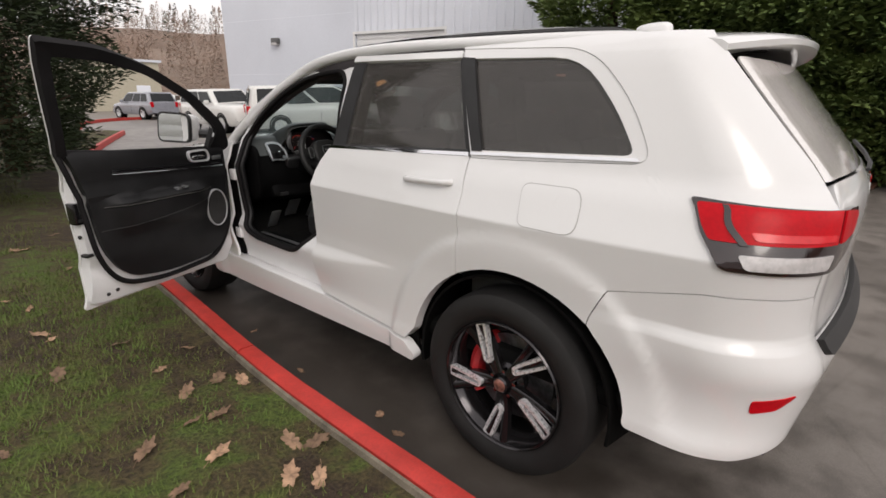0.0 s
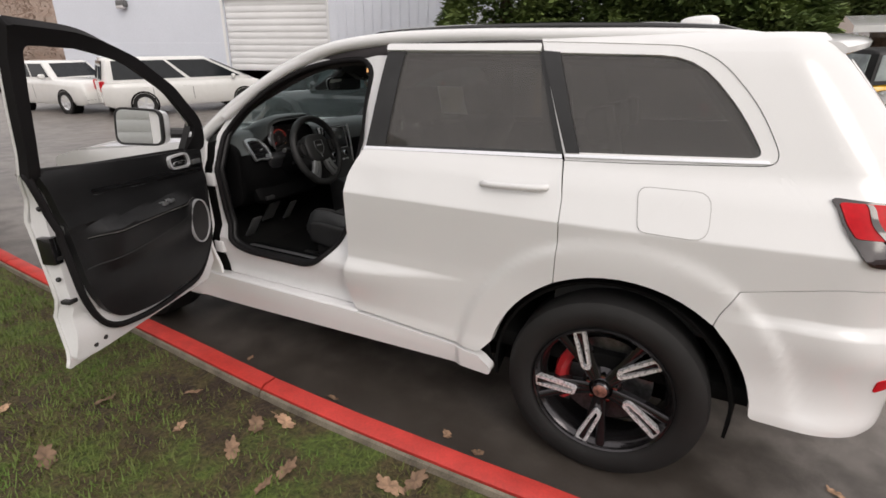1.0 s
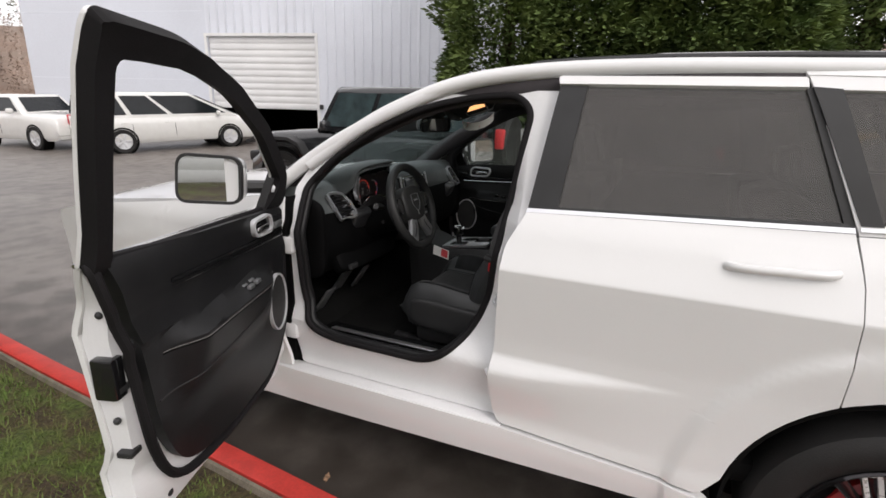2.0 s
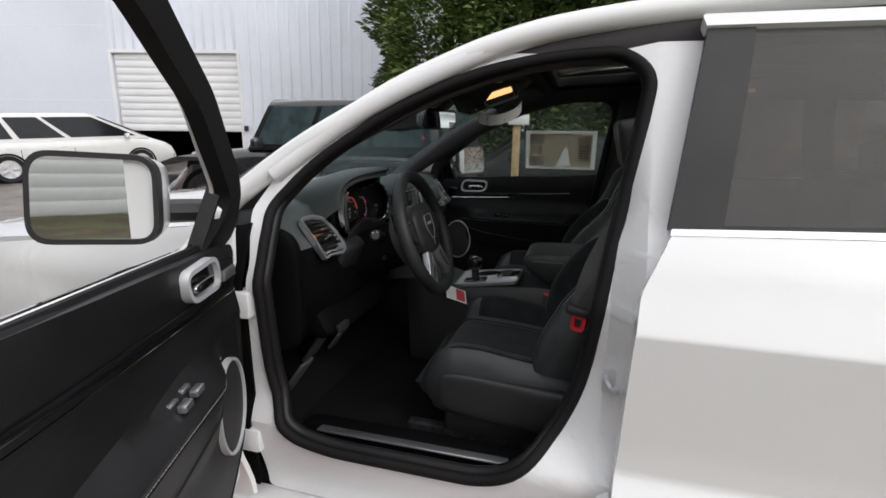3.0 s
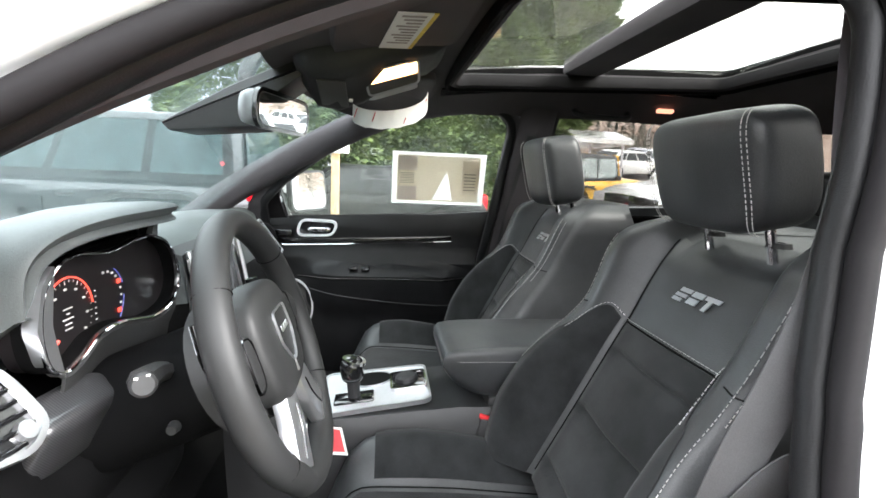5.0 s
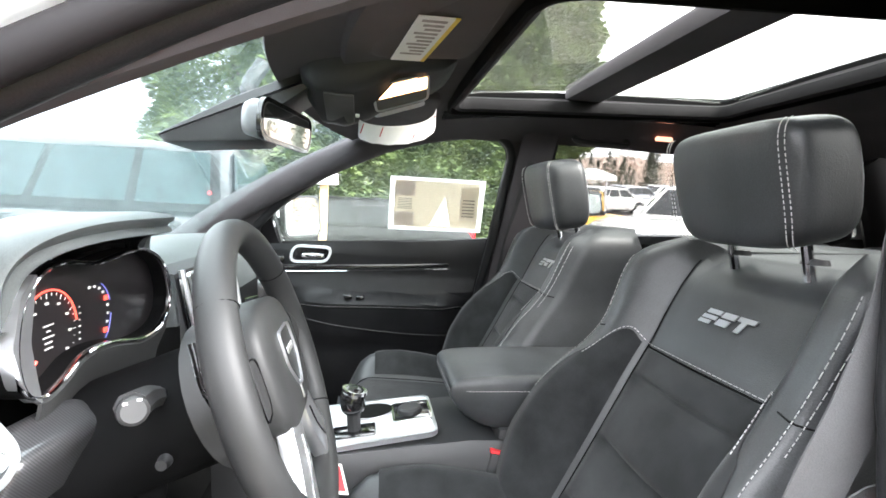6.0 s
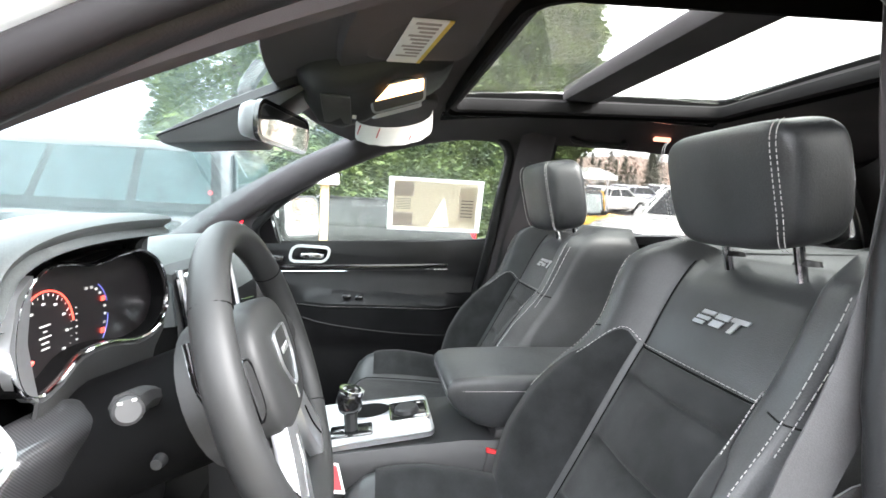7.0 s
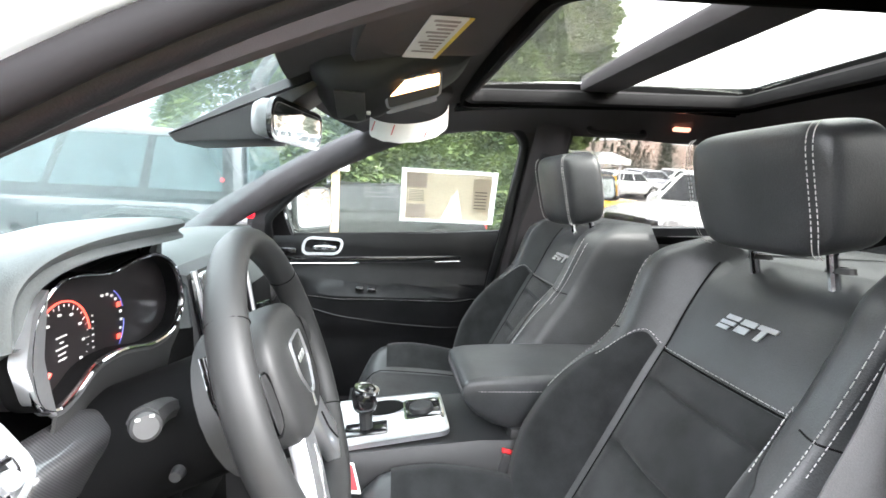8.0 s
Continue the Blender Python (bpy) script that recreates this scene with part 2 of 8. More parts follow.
def link(name, me, material, parent=None, label=""):
    if material and not me.materials:
        me.materials.append(material)
    ob = new(name, me)
    if parent:
        ob.parent = parent
        if parent.type == "EMPTY":
            ob.matrix_parent_inverse = Matrix.Translation(parent.location).inverted()
    return tagged(ob, label)


def part(name, bm, material, parent, label="", angle=35.0, recalc=True):
    """Links a bmesh, given in world coordinates, as one mesh object under a thing or a part."""
    return link(name, finish(bm, angle, recalc), material, parent, label)


def from_lists(v, f):
    bm = bmesh.new()
    vs = [bm.verts.new(p) for p in v]
    for face in f:
        if len(set(face)) > 2:
            try:
                bm.faces.new([vs[i] for i in face])
            except ValueError:
                pass
    return bm


def join(*bms):
    out = bmesh.new()
    for b in bms:
        me = bpy.data.meshes.new("tmp")
        b.to_mesh(me)
        b.free()
        out.from_mesh(me)
        bpy.data.meshes.remove(me)
    return out


def moved(bm, m):
    bmesh.ops.transform(bm, matrix=m, verts=bm.verts)
    return bm


def flipped(bm):
    """The same shape mirrored to the other side of the car."""
    for v in bm.verts:
        v.co.x = -v.co.x
    bmesh.ops.reverse_faces(bm, faces=bm.faces)
    return bm


def box(lo, hi, bevel=0.0, seg=2):
    bm = bmesh.new()
    bmesh.ops.create_cube(bm, size=1.0)
    lo, hi = Vector(lo), Vector(hi)
    d, c = hi - lo, (hi + lo) / 2
    for v in bm.verts:
        v.co = Vector((v.co.x * d.x, v.co.y * d.y, v.co.z * d.z)) + c
    if bevel:
        bmesh.ops.bevel(bm, geom=bm.edges[:], offset=bevel, segments=seg, affect="EDGES", profile=0.5)
    return bm


def rings(rs, closed_ring=True, caps=True, closed_path=False):
    """A skin through rings of equally many points."""
    n, v, f = len(rs[0]), [], []
    for r in rs:
        v += [tuple(p) for p in r]
    for i in range(len(rs) if closed_path else len(rs) - 1):
        j = (i + 1) % len(rs)
        for k in range(n if closed_ring else n - 1):
            m = (k + 1) % n
            f.append((i * n + k, i * n + m, j * n + m, j * n + k))
    if caps and closed_ring and not closed_path:
        f.append(tuple(range(n)))
        f.append(tuple((len(rs) - 1) * n + k for k in range(n)))
    return from_lists(v, f)


def spline(pts, per=6, closed=False):
    p = [Vector(q) for q in pts]
    n, out = len(p), []
    for i in range(n if closed else n - 1):
        a, b = p[i], p[(i + 1) % n]
        a0 = p[i - 1] if (closed or i) else a * 2 - b
        b1 = p[(i + 2) % n] if (closed or i + 2 < n) else b * 2 - a
        for k in range(per):
            t = k / per
            out.append(0.5 * ((2 * a) + (b - a0) * t + (2 * a0 - 5 * a + 4 * b - b1) * t * t + (3 * a - a0 - 3 * b + b1) * t ** 3))
    if not closed:
        out.append(p[-1])
    return out


def tube(pts, r, seg=8, closed=False, r2=None, up=(0, 0, 1), ends=None):
    """A round or oval rod along points. ends: factors of the radius at the two ends."""
    p = [Vector(q) for q in pts]
    n, rs = len(p), []
    for i in range(n):
        a, b = p[i - 1] if (closed or i) else p[i], p[(i + 1) % n] if (closed or i + 1 < n) else p[i]
        d = (b - a).normalized()
        s = d.cross(Vector(up))
        s = s.normalized() if s.length > 1e-4 else d.orthogonal().normalized()
        u = s.cross(d)
        k = 1.0 if not ends else ends[0] + (ends[1] - ends[0]) * i / (n - 1)
        rs.append([p[i] + (s * math.cos(2 * math.pi * j / seg) * r + u * math.sin(2 * math.pi * j / seg) * (r2 or r)) * k for j in range(seg)])
    return rings(rs, closed_path=closed)


def rounded(pts, r, n=4):
    """A polygon with rounded corners; a point may carry its own radius as a third value."""
    out, m = [], len(pts)
    for i in range(m):
        rad = pts[i][2] if len(pts[i]) > 2 else r
        p, a, b = Vector(pts[i][:2]), Vector(pts[i - 1][:2]), Vector(pts[(i + 1) % m][:2])
        if rad <= 0:
            out.append(p)
            continue
        da, db = (a - p), (b - p)
        d = min(rad, da.length * 0.48, db.length * 0.48)
        s, e = p + da.normalized() * d, p + db.normalized() * d
        for k in range(n + 1):
            t = k / n
            out.append(s * (1 - t) ** 2 + p * 2 * t * (1 - t) + e * t * t)
    return out


def arc(cx, cy, r, a0, a1, n):
    return [(cx + r * math.cos(radians(a0 + (a1 - a0) * k / n)), cy + r * math.sin(radians(a0 + (a1 - a0) * k / n))) for k in range(n + 1)]


def sheet(outer, holes=(), step=0.05):
    """A flat sheet with an outline and holes, cut into a fine net, in u and v."""
    bm = bmesh.new()
    for loop in (outer, *holes):
        vs = [bm.verts.new((p[0], p[1], 0)) for p in loop]
        for i in range(len(vs)):
            bm.edges.new((vs[i - 1], vs[i]))
    bmesh.ops.triangle_fill(bm, use_beauty=True, use_dissolve=False, edges=bm.edges[:])
    lo = [min(v.co[k] for v in bm.verts) for k in (0, 1)]
    hi = [max(v.co[k] for v in bm.verts) for k in (0, 1)]
    for k in (0, 1):
        x = lo[k] + step
        while x < hi[k] - 1e-4:
            no = (1, 0, 0) if k == 0 else (0, 1, 0)
            bmesh.ops.bisect_plane(bm, geom=bm.verts[:] + bm.edges[:] + bm.faces[:], plane_co=(x if k == 0 else 0, x if k else 0, 0), plane_no=no, dist=1e-5)
            x += step
    return bm


def laid(bm, fn):
    for v in bm.verts:
        v.co = fn(v.co.x, v.co.y)
    return bm


def shell(bm, t, toward):
    """Gives a sheet a thickness t, on the side that faces the point or axis function toward(co)."""
    bm.normal_update()
    bm.verts.ensure_lookup_table()
    bm.verts.index_update()
    v = [x.co.copy() for x in bm.verts]
    nrm = [x.normal.copy() for x in bm.verts]
    f = [[x.index for x in face.verts] for face in bm.faces]
    edge = [(e.verts[0].index, e.verts[1].index) for e in bm.edges if e.is_boundary]
    bm.free()
    n = len(v)
    for i in range(n):
        d = nrm[i] if nrm[i].dot(toward(v[i])) > 0 else -nrm[i]
        v.append(v[i] + d * t)
    faces = f + [[i + n for i in reversed(q)] for q in f] + [[a, b, b + n, a + n] for a, b in edge]
    return from_lists(v, faces)


def pad(size, e1=0.5, e2=0.5, nu=20, nv=28):
    """A plump cushion: a rounded block, smaller e is squarer."""
    def pw(c, e):
        return math.copysign(abs(c) ** e, c)
    v, f = [], []
    for i in range(nu + 1):
        a = -math.pi / 2 + math.pi * i / nu
        for j in range(nv):
            b = 2 * math.pi * j / nv
            v.append((size[0] / 2 * pw(math.cos(a), e1) * pw(math.cos(b), e2), size[1] / 2 * pw(math.cos(a), e1) * pw(math.sin(b), e2), size[2] / 2 * pw(math.sin(a), e1)))
    for i in range(nu):
        for j in range(nv):
            k = (j + 1) % nv
            f.append((i * nv + j, i * nv + k, (i + 1) * nv + k, (i + 1) * nv + j))
    return from_lists(v, f)


def lathe(profile, seg=48, m=None):
    """Turns (radius, height) pairs round z."""
    rs = [[(r * math.cos(2 * math.pi * k / seg), r * math.sin(2 * math.pi * k / seg), h) for k in range(seg)] for r, h in profile]
    bm = rings(rs, caps=False)
    return moved(bm, m) if m else bm


def prism(outline, lo, hi, m, bevel=0.0):
    """A flat plate with an outline in x and y, from z lo to hi, then placed by m."""
    bm = bmesh.new()
    vs = [bm.verts.new((p[0], p[1], lo)) for p in outline]
    face = bm.faces.new(vs)
    top = bmesh.ops.extrude_face_region(bm, geom=[face])["geom"]
    bmesh.ops.translate(bm, vec=(0, 0, hi - lo), verts=[g for g in top if isinstance(g, bmesh.types.BMVert)])
    if bevel:
        caps = [e for e in bm.edges if abs(e.verts[0].co.z - e.verts[1].co.z) < 1e-6]
        bmesh.ops.bevel(bm, geom=caps, offset=bevel, segments=2, affect="EDGES", profile=0.5)
    bmesh.ops.recalc_face_normals(bm, faces=bm.faces)
    return moved(bm, m)


def band(outline, width, lo, hi, m):
    """A flat frame of a given width along a closed outline in x and y, centred on it."""
    n, rs = len(outline), []
    for i in range(n):
        p, a, b = Vector(outline[i][:2]), Vector(outline[i - 1][:2]), Vector(outline[(i + 1) % n][:2])
        d = (b - a).normalized()
        s = Vector((d.y, -d.x))
        o, q = p + s * width / 2, p - s * width / 2
        rs.append([(o.x, o.y, lo), (o.x, o.y, hi), (q.x, q.y, hi), (q.x, q.y, lo)])
    return moved(rings(rs, closed_path=True), m)


def frame_of(origin, x_axis, y_axis):
    """A pose whose x and y axes run along the given ways."""
    x = Vector(x_axis).normalized()
    z = x.cross(Vector(y_axis)).normalized()
    y = z.cross(x)
    m = Matrix((x, y, z)).transposed().to_4x4()
    m.translation = origin
    return m


def sstep(a, b, x):
    t = min(1.0, max(0.0, (x - a) / (b - a)))
    return t * t * (3 - 2 * t)

# ---- ground, kerb, planting bed ----
KERB = spline([(-1.22, -14), (-1.225, -6), (-1.225, -2), (-1.225, 0), (-1.205, 1.2), (-1.10, 2.5), (-0.99, 3.9), (-0.80, 5.6), (-0.46, 8.0), (0.3, 11.0), (1.9, 15.5), (4.2, 21.0)], 8)


def kerb_x(y):
    return float(np.interp(y, [p.y for p in KERB], [p.x for p in KERB]))


def rise(x, y):
    """The lot climbs gently away from the car, and more steeply behind it on the far side."""
    a = 0.045 * max(0.0, min(x, 14.0) - 6.0) * sstep(34, 22, y)
    return a + 0.12 * max(0.0, min(x, 34.0) - 14.0) * sstep(4, -2, y)


def ground_sheet():
    v, f = [], []
    xs = [-900, -60, -8, -3, 0, 3, 5, 6, 8, 10, 12, 14, 18, 25, 34, 60, 900]
    ys = [-900, -60, -25, -12, -7, -4, -2, -1, 0, 1, 2, 3, 4, 8, 12, 16, 20, 22, 25, 28, 31, 34, 60, 900]
    for y in ys:
        v += [(x, y, rise(x, y)) for x in xs]
    n = len(xs)
    for i in range(len(ys) - 1):
        for j in range(n - 1):
            f.append((i * n + j, i * n + j + 1, (i + 1) * n + j + 1, (i + 1) * n + j))
    return from_lists(v, f)


def asphalt_material():
    """Worn, damp asphalt: grey fines, small stones, dark stains and cracks."""
    m, n, l, b = nodes_of("worn_asphalt")
    co = n.new("ShaderNodeTexCoord")
    a, s, g, cr = n.new("ShaderNodeTexNoise"), n.new("ShaderNodeTexNoise"), n.new("ShaderNodeTexVoronoi"), n.new("ShaderNodeTexVoronoi")
    for t, sc in ((a, 0.55), (s, 3.5), (g, 320.0), (cr, 0.35)):
        t.inputs["Scale"].default_value = sc
        l.new(co.outputs["Object"], t.inputs["Vector"])
    a.inputs["Detail"].default_value = s.inputs["Detail"].default_value = 7.0
    cr.feature = "DISTANCE_TO_EDGE"
    r1, r2, r3, rc = (n.new("ShaderNodeValToRGB") for _ in range(4))
    r1.color_ramp.elements[0].position, r1.color_ramp.elements[1].position = 0.38, 0.66
    r1.color_ramp.elements[0].color, r1.color_ramp.elements[1].color = (0.20, 0.177, 0.160, 1), (0.29, 0.260, 0.236, 1)
    r2.color_ramp.elements[0].position, r2.color_ramp.elements[1].position = 0.36, 0.56
    r2.color_ramp.elements[0].color, r2.color_ramp.elements[1].color = (0.55, 0.54, 0.53, 1), (1, 1, 1, 1)
    r3.color_ramp.elements[0].color, r3.color_ramp.elements[1].color = (1.45, 1.42, 1.4, 1), (0.72, 0.72, 0.72, 1)
    r3.color_ramp.elements[1].position = 0.5
    rc.color_ramp.elements[0].position, rc.color_ramp.elements[1].position = 0.0, 0.004
    rc.color_ramp.elements[0].color, rc.color_ramp.elements[1].color = (0.86, 0.86, 0.86, 1), (1, 1, 1, 1)
    l.new(a.outputs["Fac"], r1.inputs[0])
    l.new(s.outputs["Fac"], r2.inputs[0])
    l.new(g.outputs["Distance"], r3.inputs[0])
    l.new(cr.outputs["Distance"], rc.inputs[0])
    last = r1.outputs[0]
    for other in (r2, r3, rc):
        mx = n.new("ShaderNodeMix")
        mx.data_type, mx.blend_type = "RGBA", "MULTIPLY"
        mx.inputs[0].default_value = 0.85
        l.new(last, mx.inputs[6])
        l.new(other.outputs[0], mx.inputs[7])
        last = mx.outputs[2]
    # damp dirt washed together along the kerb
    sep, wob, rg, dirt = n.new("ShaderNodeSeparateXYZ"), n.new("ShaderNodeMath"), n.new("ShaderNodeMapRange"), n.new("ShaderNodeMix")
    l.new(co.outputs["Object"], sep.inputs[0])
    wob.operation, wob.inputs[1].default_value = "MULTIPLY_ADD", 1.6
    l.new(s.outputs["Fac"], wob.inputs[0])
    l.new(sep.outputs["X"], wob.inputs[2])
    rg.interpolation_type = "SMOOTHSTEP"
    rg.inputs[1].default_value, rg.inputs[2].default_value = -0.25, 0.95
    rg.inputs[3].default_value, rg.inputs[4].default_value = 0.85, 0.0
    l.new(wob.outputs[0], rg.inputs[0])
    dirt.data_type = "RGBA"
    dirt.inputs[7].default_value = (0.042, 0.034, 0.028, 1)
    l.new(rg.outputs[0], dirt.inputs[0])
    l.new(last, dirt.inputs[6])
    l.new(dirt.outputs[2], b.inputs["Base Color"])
    b.inputs["Roughness"].default_value = 0.42
    bu = n.new("ShaderNodeBump")
    bu.inputs["Strength"].default_value, bu.inputs["Distance"].default_value = 0.45, 0.002
    l.new(g.outputs["Distance"], bu.inputs["Height"])
    l.new(bu.outputs[0], b.inputs["Normal"])
    return m


ASPHALT2 = asphalt_material()
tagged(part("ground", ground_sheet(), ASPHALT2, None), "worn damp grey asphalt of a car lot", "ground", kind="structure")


def bed_height(x, y):
    edge = kerb_x(y) - 0.115 - x
    return 0.105 + 0.05 * sstep(0.0, 0.5, edge) + 0.10 * sstep(0.4, 3.5, edge) + 0.018 * noise.noise((x * 1.7, y * 1.7, 0.3)) * sstep(0, 0.3, edge) + 0.006 * noise.noise((x * 9, y * 9, 1.3))


def bed_sheet():
    cols = [0, 0.05, 0.12, 0.2, 0.3, 0.42, 0.55, 0.7, 0.85, 1.0, 1.2, 1.4, 1.6, 1.85, 2.1, 2.4, 2.7, 3.1, 3.6, 4.4, 6, 9, 14, 25, 60]
    ys = [-14, -10, -7, -5, -4, -3.2] + [-2.6 + 0.13 * k for k in range(64)] + [6, 6.6, 7.2, 8, 9, 10, 12, 14, 17, 20.9]
    rs = [[(kerb_x(y) - 0.112 - c, y, bed_height(kerb_x(y) - 0.112 - c, y)) for c in cols] for y in ys]
    return rings(rs, closed_ring=False)


def bed_material():
    m, n, l, b = nodes_of("moss_soil_and_thin_grass")
    co = n.new("ShaderNodeTexCoord")
    a, s, g = n.new("ShaderNodeTexNoise"), n.new("ShaderNodeTexNoise"), n.new("ShaderNodeTexNoise")
    for t, sc in ((a, 0.9), (s, 6.0), (g, 60.0)):
        t.inputs["Scale"].default_value, t.inputs["Detail"].default_value = sc, 6.0
        l.new(co.outputs["Object"], t.inputs["Vector"])
    add = n.new("ShaderNodeMath")
    add.operation = "ADD"
    mul = n.new("ShaderNodeMath")
    mul.operation, mul.inputs[1].default_value = "MULTIPLY", 0.5
    l.new(a.outputs["Fac"], add.inputs[0])
    l.new(s.outputs["Fac"], add.inputs[1])
    l.new(add.outputs[0], mul.inputs[0])
    r1 = n.new("ShaderNodeValToRGB")
    e = r1.color_ramp.elements
    e[0].position, e[0].color = 0.43, (0.055, 0.036, 0.023, 1)
    e[1].position, e[1].color = 0.60, (0.085, 0.118, 0.024, 1)
    mid = e.new(0.515)
    mid.color = (0.088, 0.070, 0.030, 1)
    l.new(mul.outputs[0], r1.inputs[0])
    r2 = n.new("ShaderNodeValToRGB")
    r2.color_ramp.elements[0].color, r2.color_ramp.elements[1].color = (0.45, 0.45, 0.45, 1), (1.35, 1.35, 1.3, 1)
    r2.color_ramp.elements[0].position, r2.color_ramp.elements[1].position = 0.3, 0.7
    l.new(g.outputs["Fac"], r2.inputs[0])
    mx = n.new("ShaderNodeMix")
    mx.data_type, mx.blend_type = "RGBA", "MULTIPLY"
    mx.inputs[0].default_value = 1.0
    l.new(r1.outputs[0], mx.inputs[6])
    l.new(r2.outputs[0], mx.inputs[7])
    l.new(mx.outputs[2], b.inputs["Base Color"])
    b.inputs["Roughness"].default_value = 0.95
    bu = n.new("ShaderNodeBump")
    bu.inputs["Strength"].default_value, bu.inputs["Distance"].default_value = 1.0, 0.02
    l.new(g.outputs["Fac"], bu.inputs["Height"])
    l.new(bu.outputs[0], b.inputs["Normal"])
    return m


tagged(part("planting_bed", bed_sheet(), bed_material(), None, recalc=False), "mossy soil bed with thin winter grass", "ground", kind="structure")


def kerb_piece(a, b):
    """One cast length of kerb, from y a to y b, with a worn rounded top edge."""
    n = max(2, int((b - a) / 0.25))
    rs = []
    for i in range(n + 1):
        y = a + (b - a) * i / n
        x = kerb_x(y)
        w = 0.003 * noise.noise((x * 5, y * 5, 0))
        rs.append([(x + 0.012, y, -0.02), (x + 0.004 + w, y, 0.120), (x - 0.014 + w, y, 0.146), (x - 0.085 + w, y, 0.150), (x - 0.102 + w, y, 0.140), (x - 0.108, y, 0.02)])
    return rings(rs)


def kerb_concrete(a, b):
    n = max(2, int((b - a) / 0.25))
    rs = []
    for i in range(n + 1):
        y = a + (b - a) * i / n
        x = kerb_x(y) - 0.1085
        rs.append([(x, y, -0.02), (x, y, 0.134), (x - 0.012, y, 0.128), (x - 0.03 - 0.008 * noise.noise((y * 3, 0, 0)), y, 0.07), (x - 0.03, y, -0.02)])
    return rings(rs)


kerb = thing("kerb", (-1.2, 1.5, 0), "red painted concrete kerb, chipped and worn", "kerb", kind="structure")
joints = [-9.0, -6.4, -3.9, -1.45, 1.47, 4.4, 7.2, 10.0, 13.5, 17.0, 20.5]
for a, b in zip(joints, joints[1:]):
    part("kerb_stone", kerb_piece(a + 0.006, b - 0.006), KERBRED, kerb)
    part("kerb_back", kerb_concrete(a + 0.004, b - 0.004), CONCRETE, kerb, "bare concrete back edge")


def blades(count, seed, x0, x1, y0, y1, high):
    """Thin winter grass, denser in tufts."""
    rng = np.random.default_rng(seed)
    v, f = [], []
    while len(f) < count:
        x, y = rng.uniform(x0, x1), rng.uniform(y0, y1)
        if x > kerb_x(y) - 0.14:
            continue
        edge = kerb_x(y) - x
        p = 0.36 + 1.25 * noise.noise((x * 0.9, y * 0.9, 4.0)) + 0.5 * noise.noise((x * 4, y * 4, 2.0)) + 0.25 * min(1.6, edge - 0.5)
        if rng.random() > p:
            continue
        z = bed_height(x, y) - 0.004
        h, a, w = high * rng.uniform(0.45, 1.2), rng.uniform(0, 6.283), rng.uniform(0.0015, 0.0035)
        lean = h * rng.uniform(0.3, 1.3)
        dx, dy = math.cos(a), math.sin(a)
        k = len(v)
        v += [(x - dy * w, y + dx * w, z), (x + dy * w, y - dx * w, z), (x + dx * lean, y + dy * lean, z + h)]
        f.append((k, k + 1, k + 2))
    me = bpy.data.meshes.new("mesh")
    me.from_pydata(v, [], f)
    return me


tagged(link("grass", blades(90000, 5, -5.2, -1.2, -1.2, 4.6, 0.030), GRASS), "short thin green and yellow winter grass", "grass", kind="stuff")
tagged(link("grass", blades(60000, 6, -9.0, -1.0, 2.5, 10.0, 0.05), GRASS), "green winter grass under the trees", "grass", kind="stuff")


def oak_leaf(seed):
    """A dry lobed leaf, cupped and curled."""
    rng = np.random.default_rng(seed)
    n, pts = 44, []
    for k in range(n):
        t = k / n * 2 * math.pi
        lobe = 0.62 + 0.38 * abs(math.sin(t * 3.5 + 0.4)) ** 0.7
        r = lobe * (0.36 + 0.14 * math.cos(t) ** 2) * rng.uniform(0.85, 1.1)
        pts.append((r * 1.25 * math.cos(t), r * 0.85 * math.sin(t)))
    bm = sheet(pts, step=0.16)
    cup, roll = rng.uniform(0.25, 0.7), rng.uniform(-0.5, 0.5)
    for v in bm.verts:
        x, y = v.co.x, v.co.y
        v.co = Vector((x, y, cup * y * y + 0.35 * cup * x * x + roll * x * y + 0.05 * math.sin(7 * x)))
    stem = tube([(0.5, 0, 0.05), (0.7, 0.02, 0.03), (0.9, 0.06, 0.02)], 0.012, 5)
    bm = join(shell(bm, 0.01, lambda c: Vector((0, 0, 1))), stem)
    return finish(moved(bm, Matrix.Scale(0.115, 4)))


leaf_meshes = [oak_leaf(s) for s in (3, 8, 13, 21)]
LEAVES = [(-1.48, 1.31), (-1.40, 1.22), (-2.02, 1.82), (-1.62, 1.0), (-1.75, 0.72), (-1.50, 0.62), (-1.43, 0.55), (-1.93, 0.95), (-1.62, 0.43), (-1.55, 0.35), (-1.66, 1.55), (-2.3, 1.3), (-2.45, 0.9), (-2.1, 0.55), (-1.95, 2.3), (-2.6, 2.0), (-1.45, 1.75), (-1.85, 0.3), (-2.3, 0.1), (-1.5, 0.1), (-2.8, 1.4), (-1.7, 2.0)]
rng = np.random.default_rng(9)
for k in range(46):
    LEAVES.append((rng.uniform(-4.2, -1.36), rng.uniform(-0.6, 5.0)))
LEAVES += [(-1.02, 0.62), (-1.06, 0.45), (-0.98, 1.9), (-1.05, 1.25), (-0.93, -0.62), (-0.6, -0.9), (-1.1, 2.2), (-0.2, -1.3)]
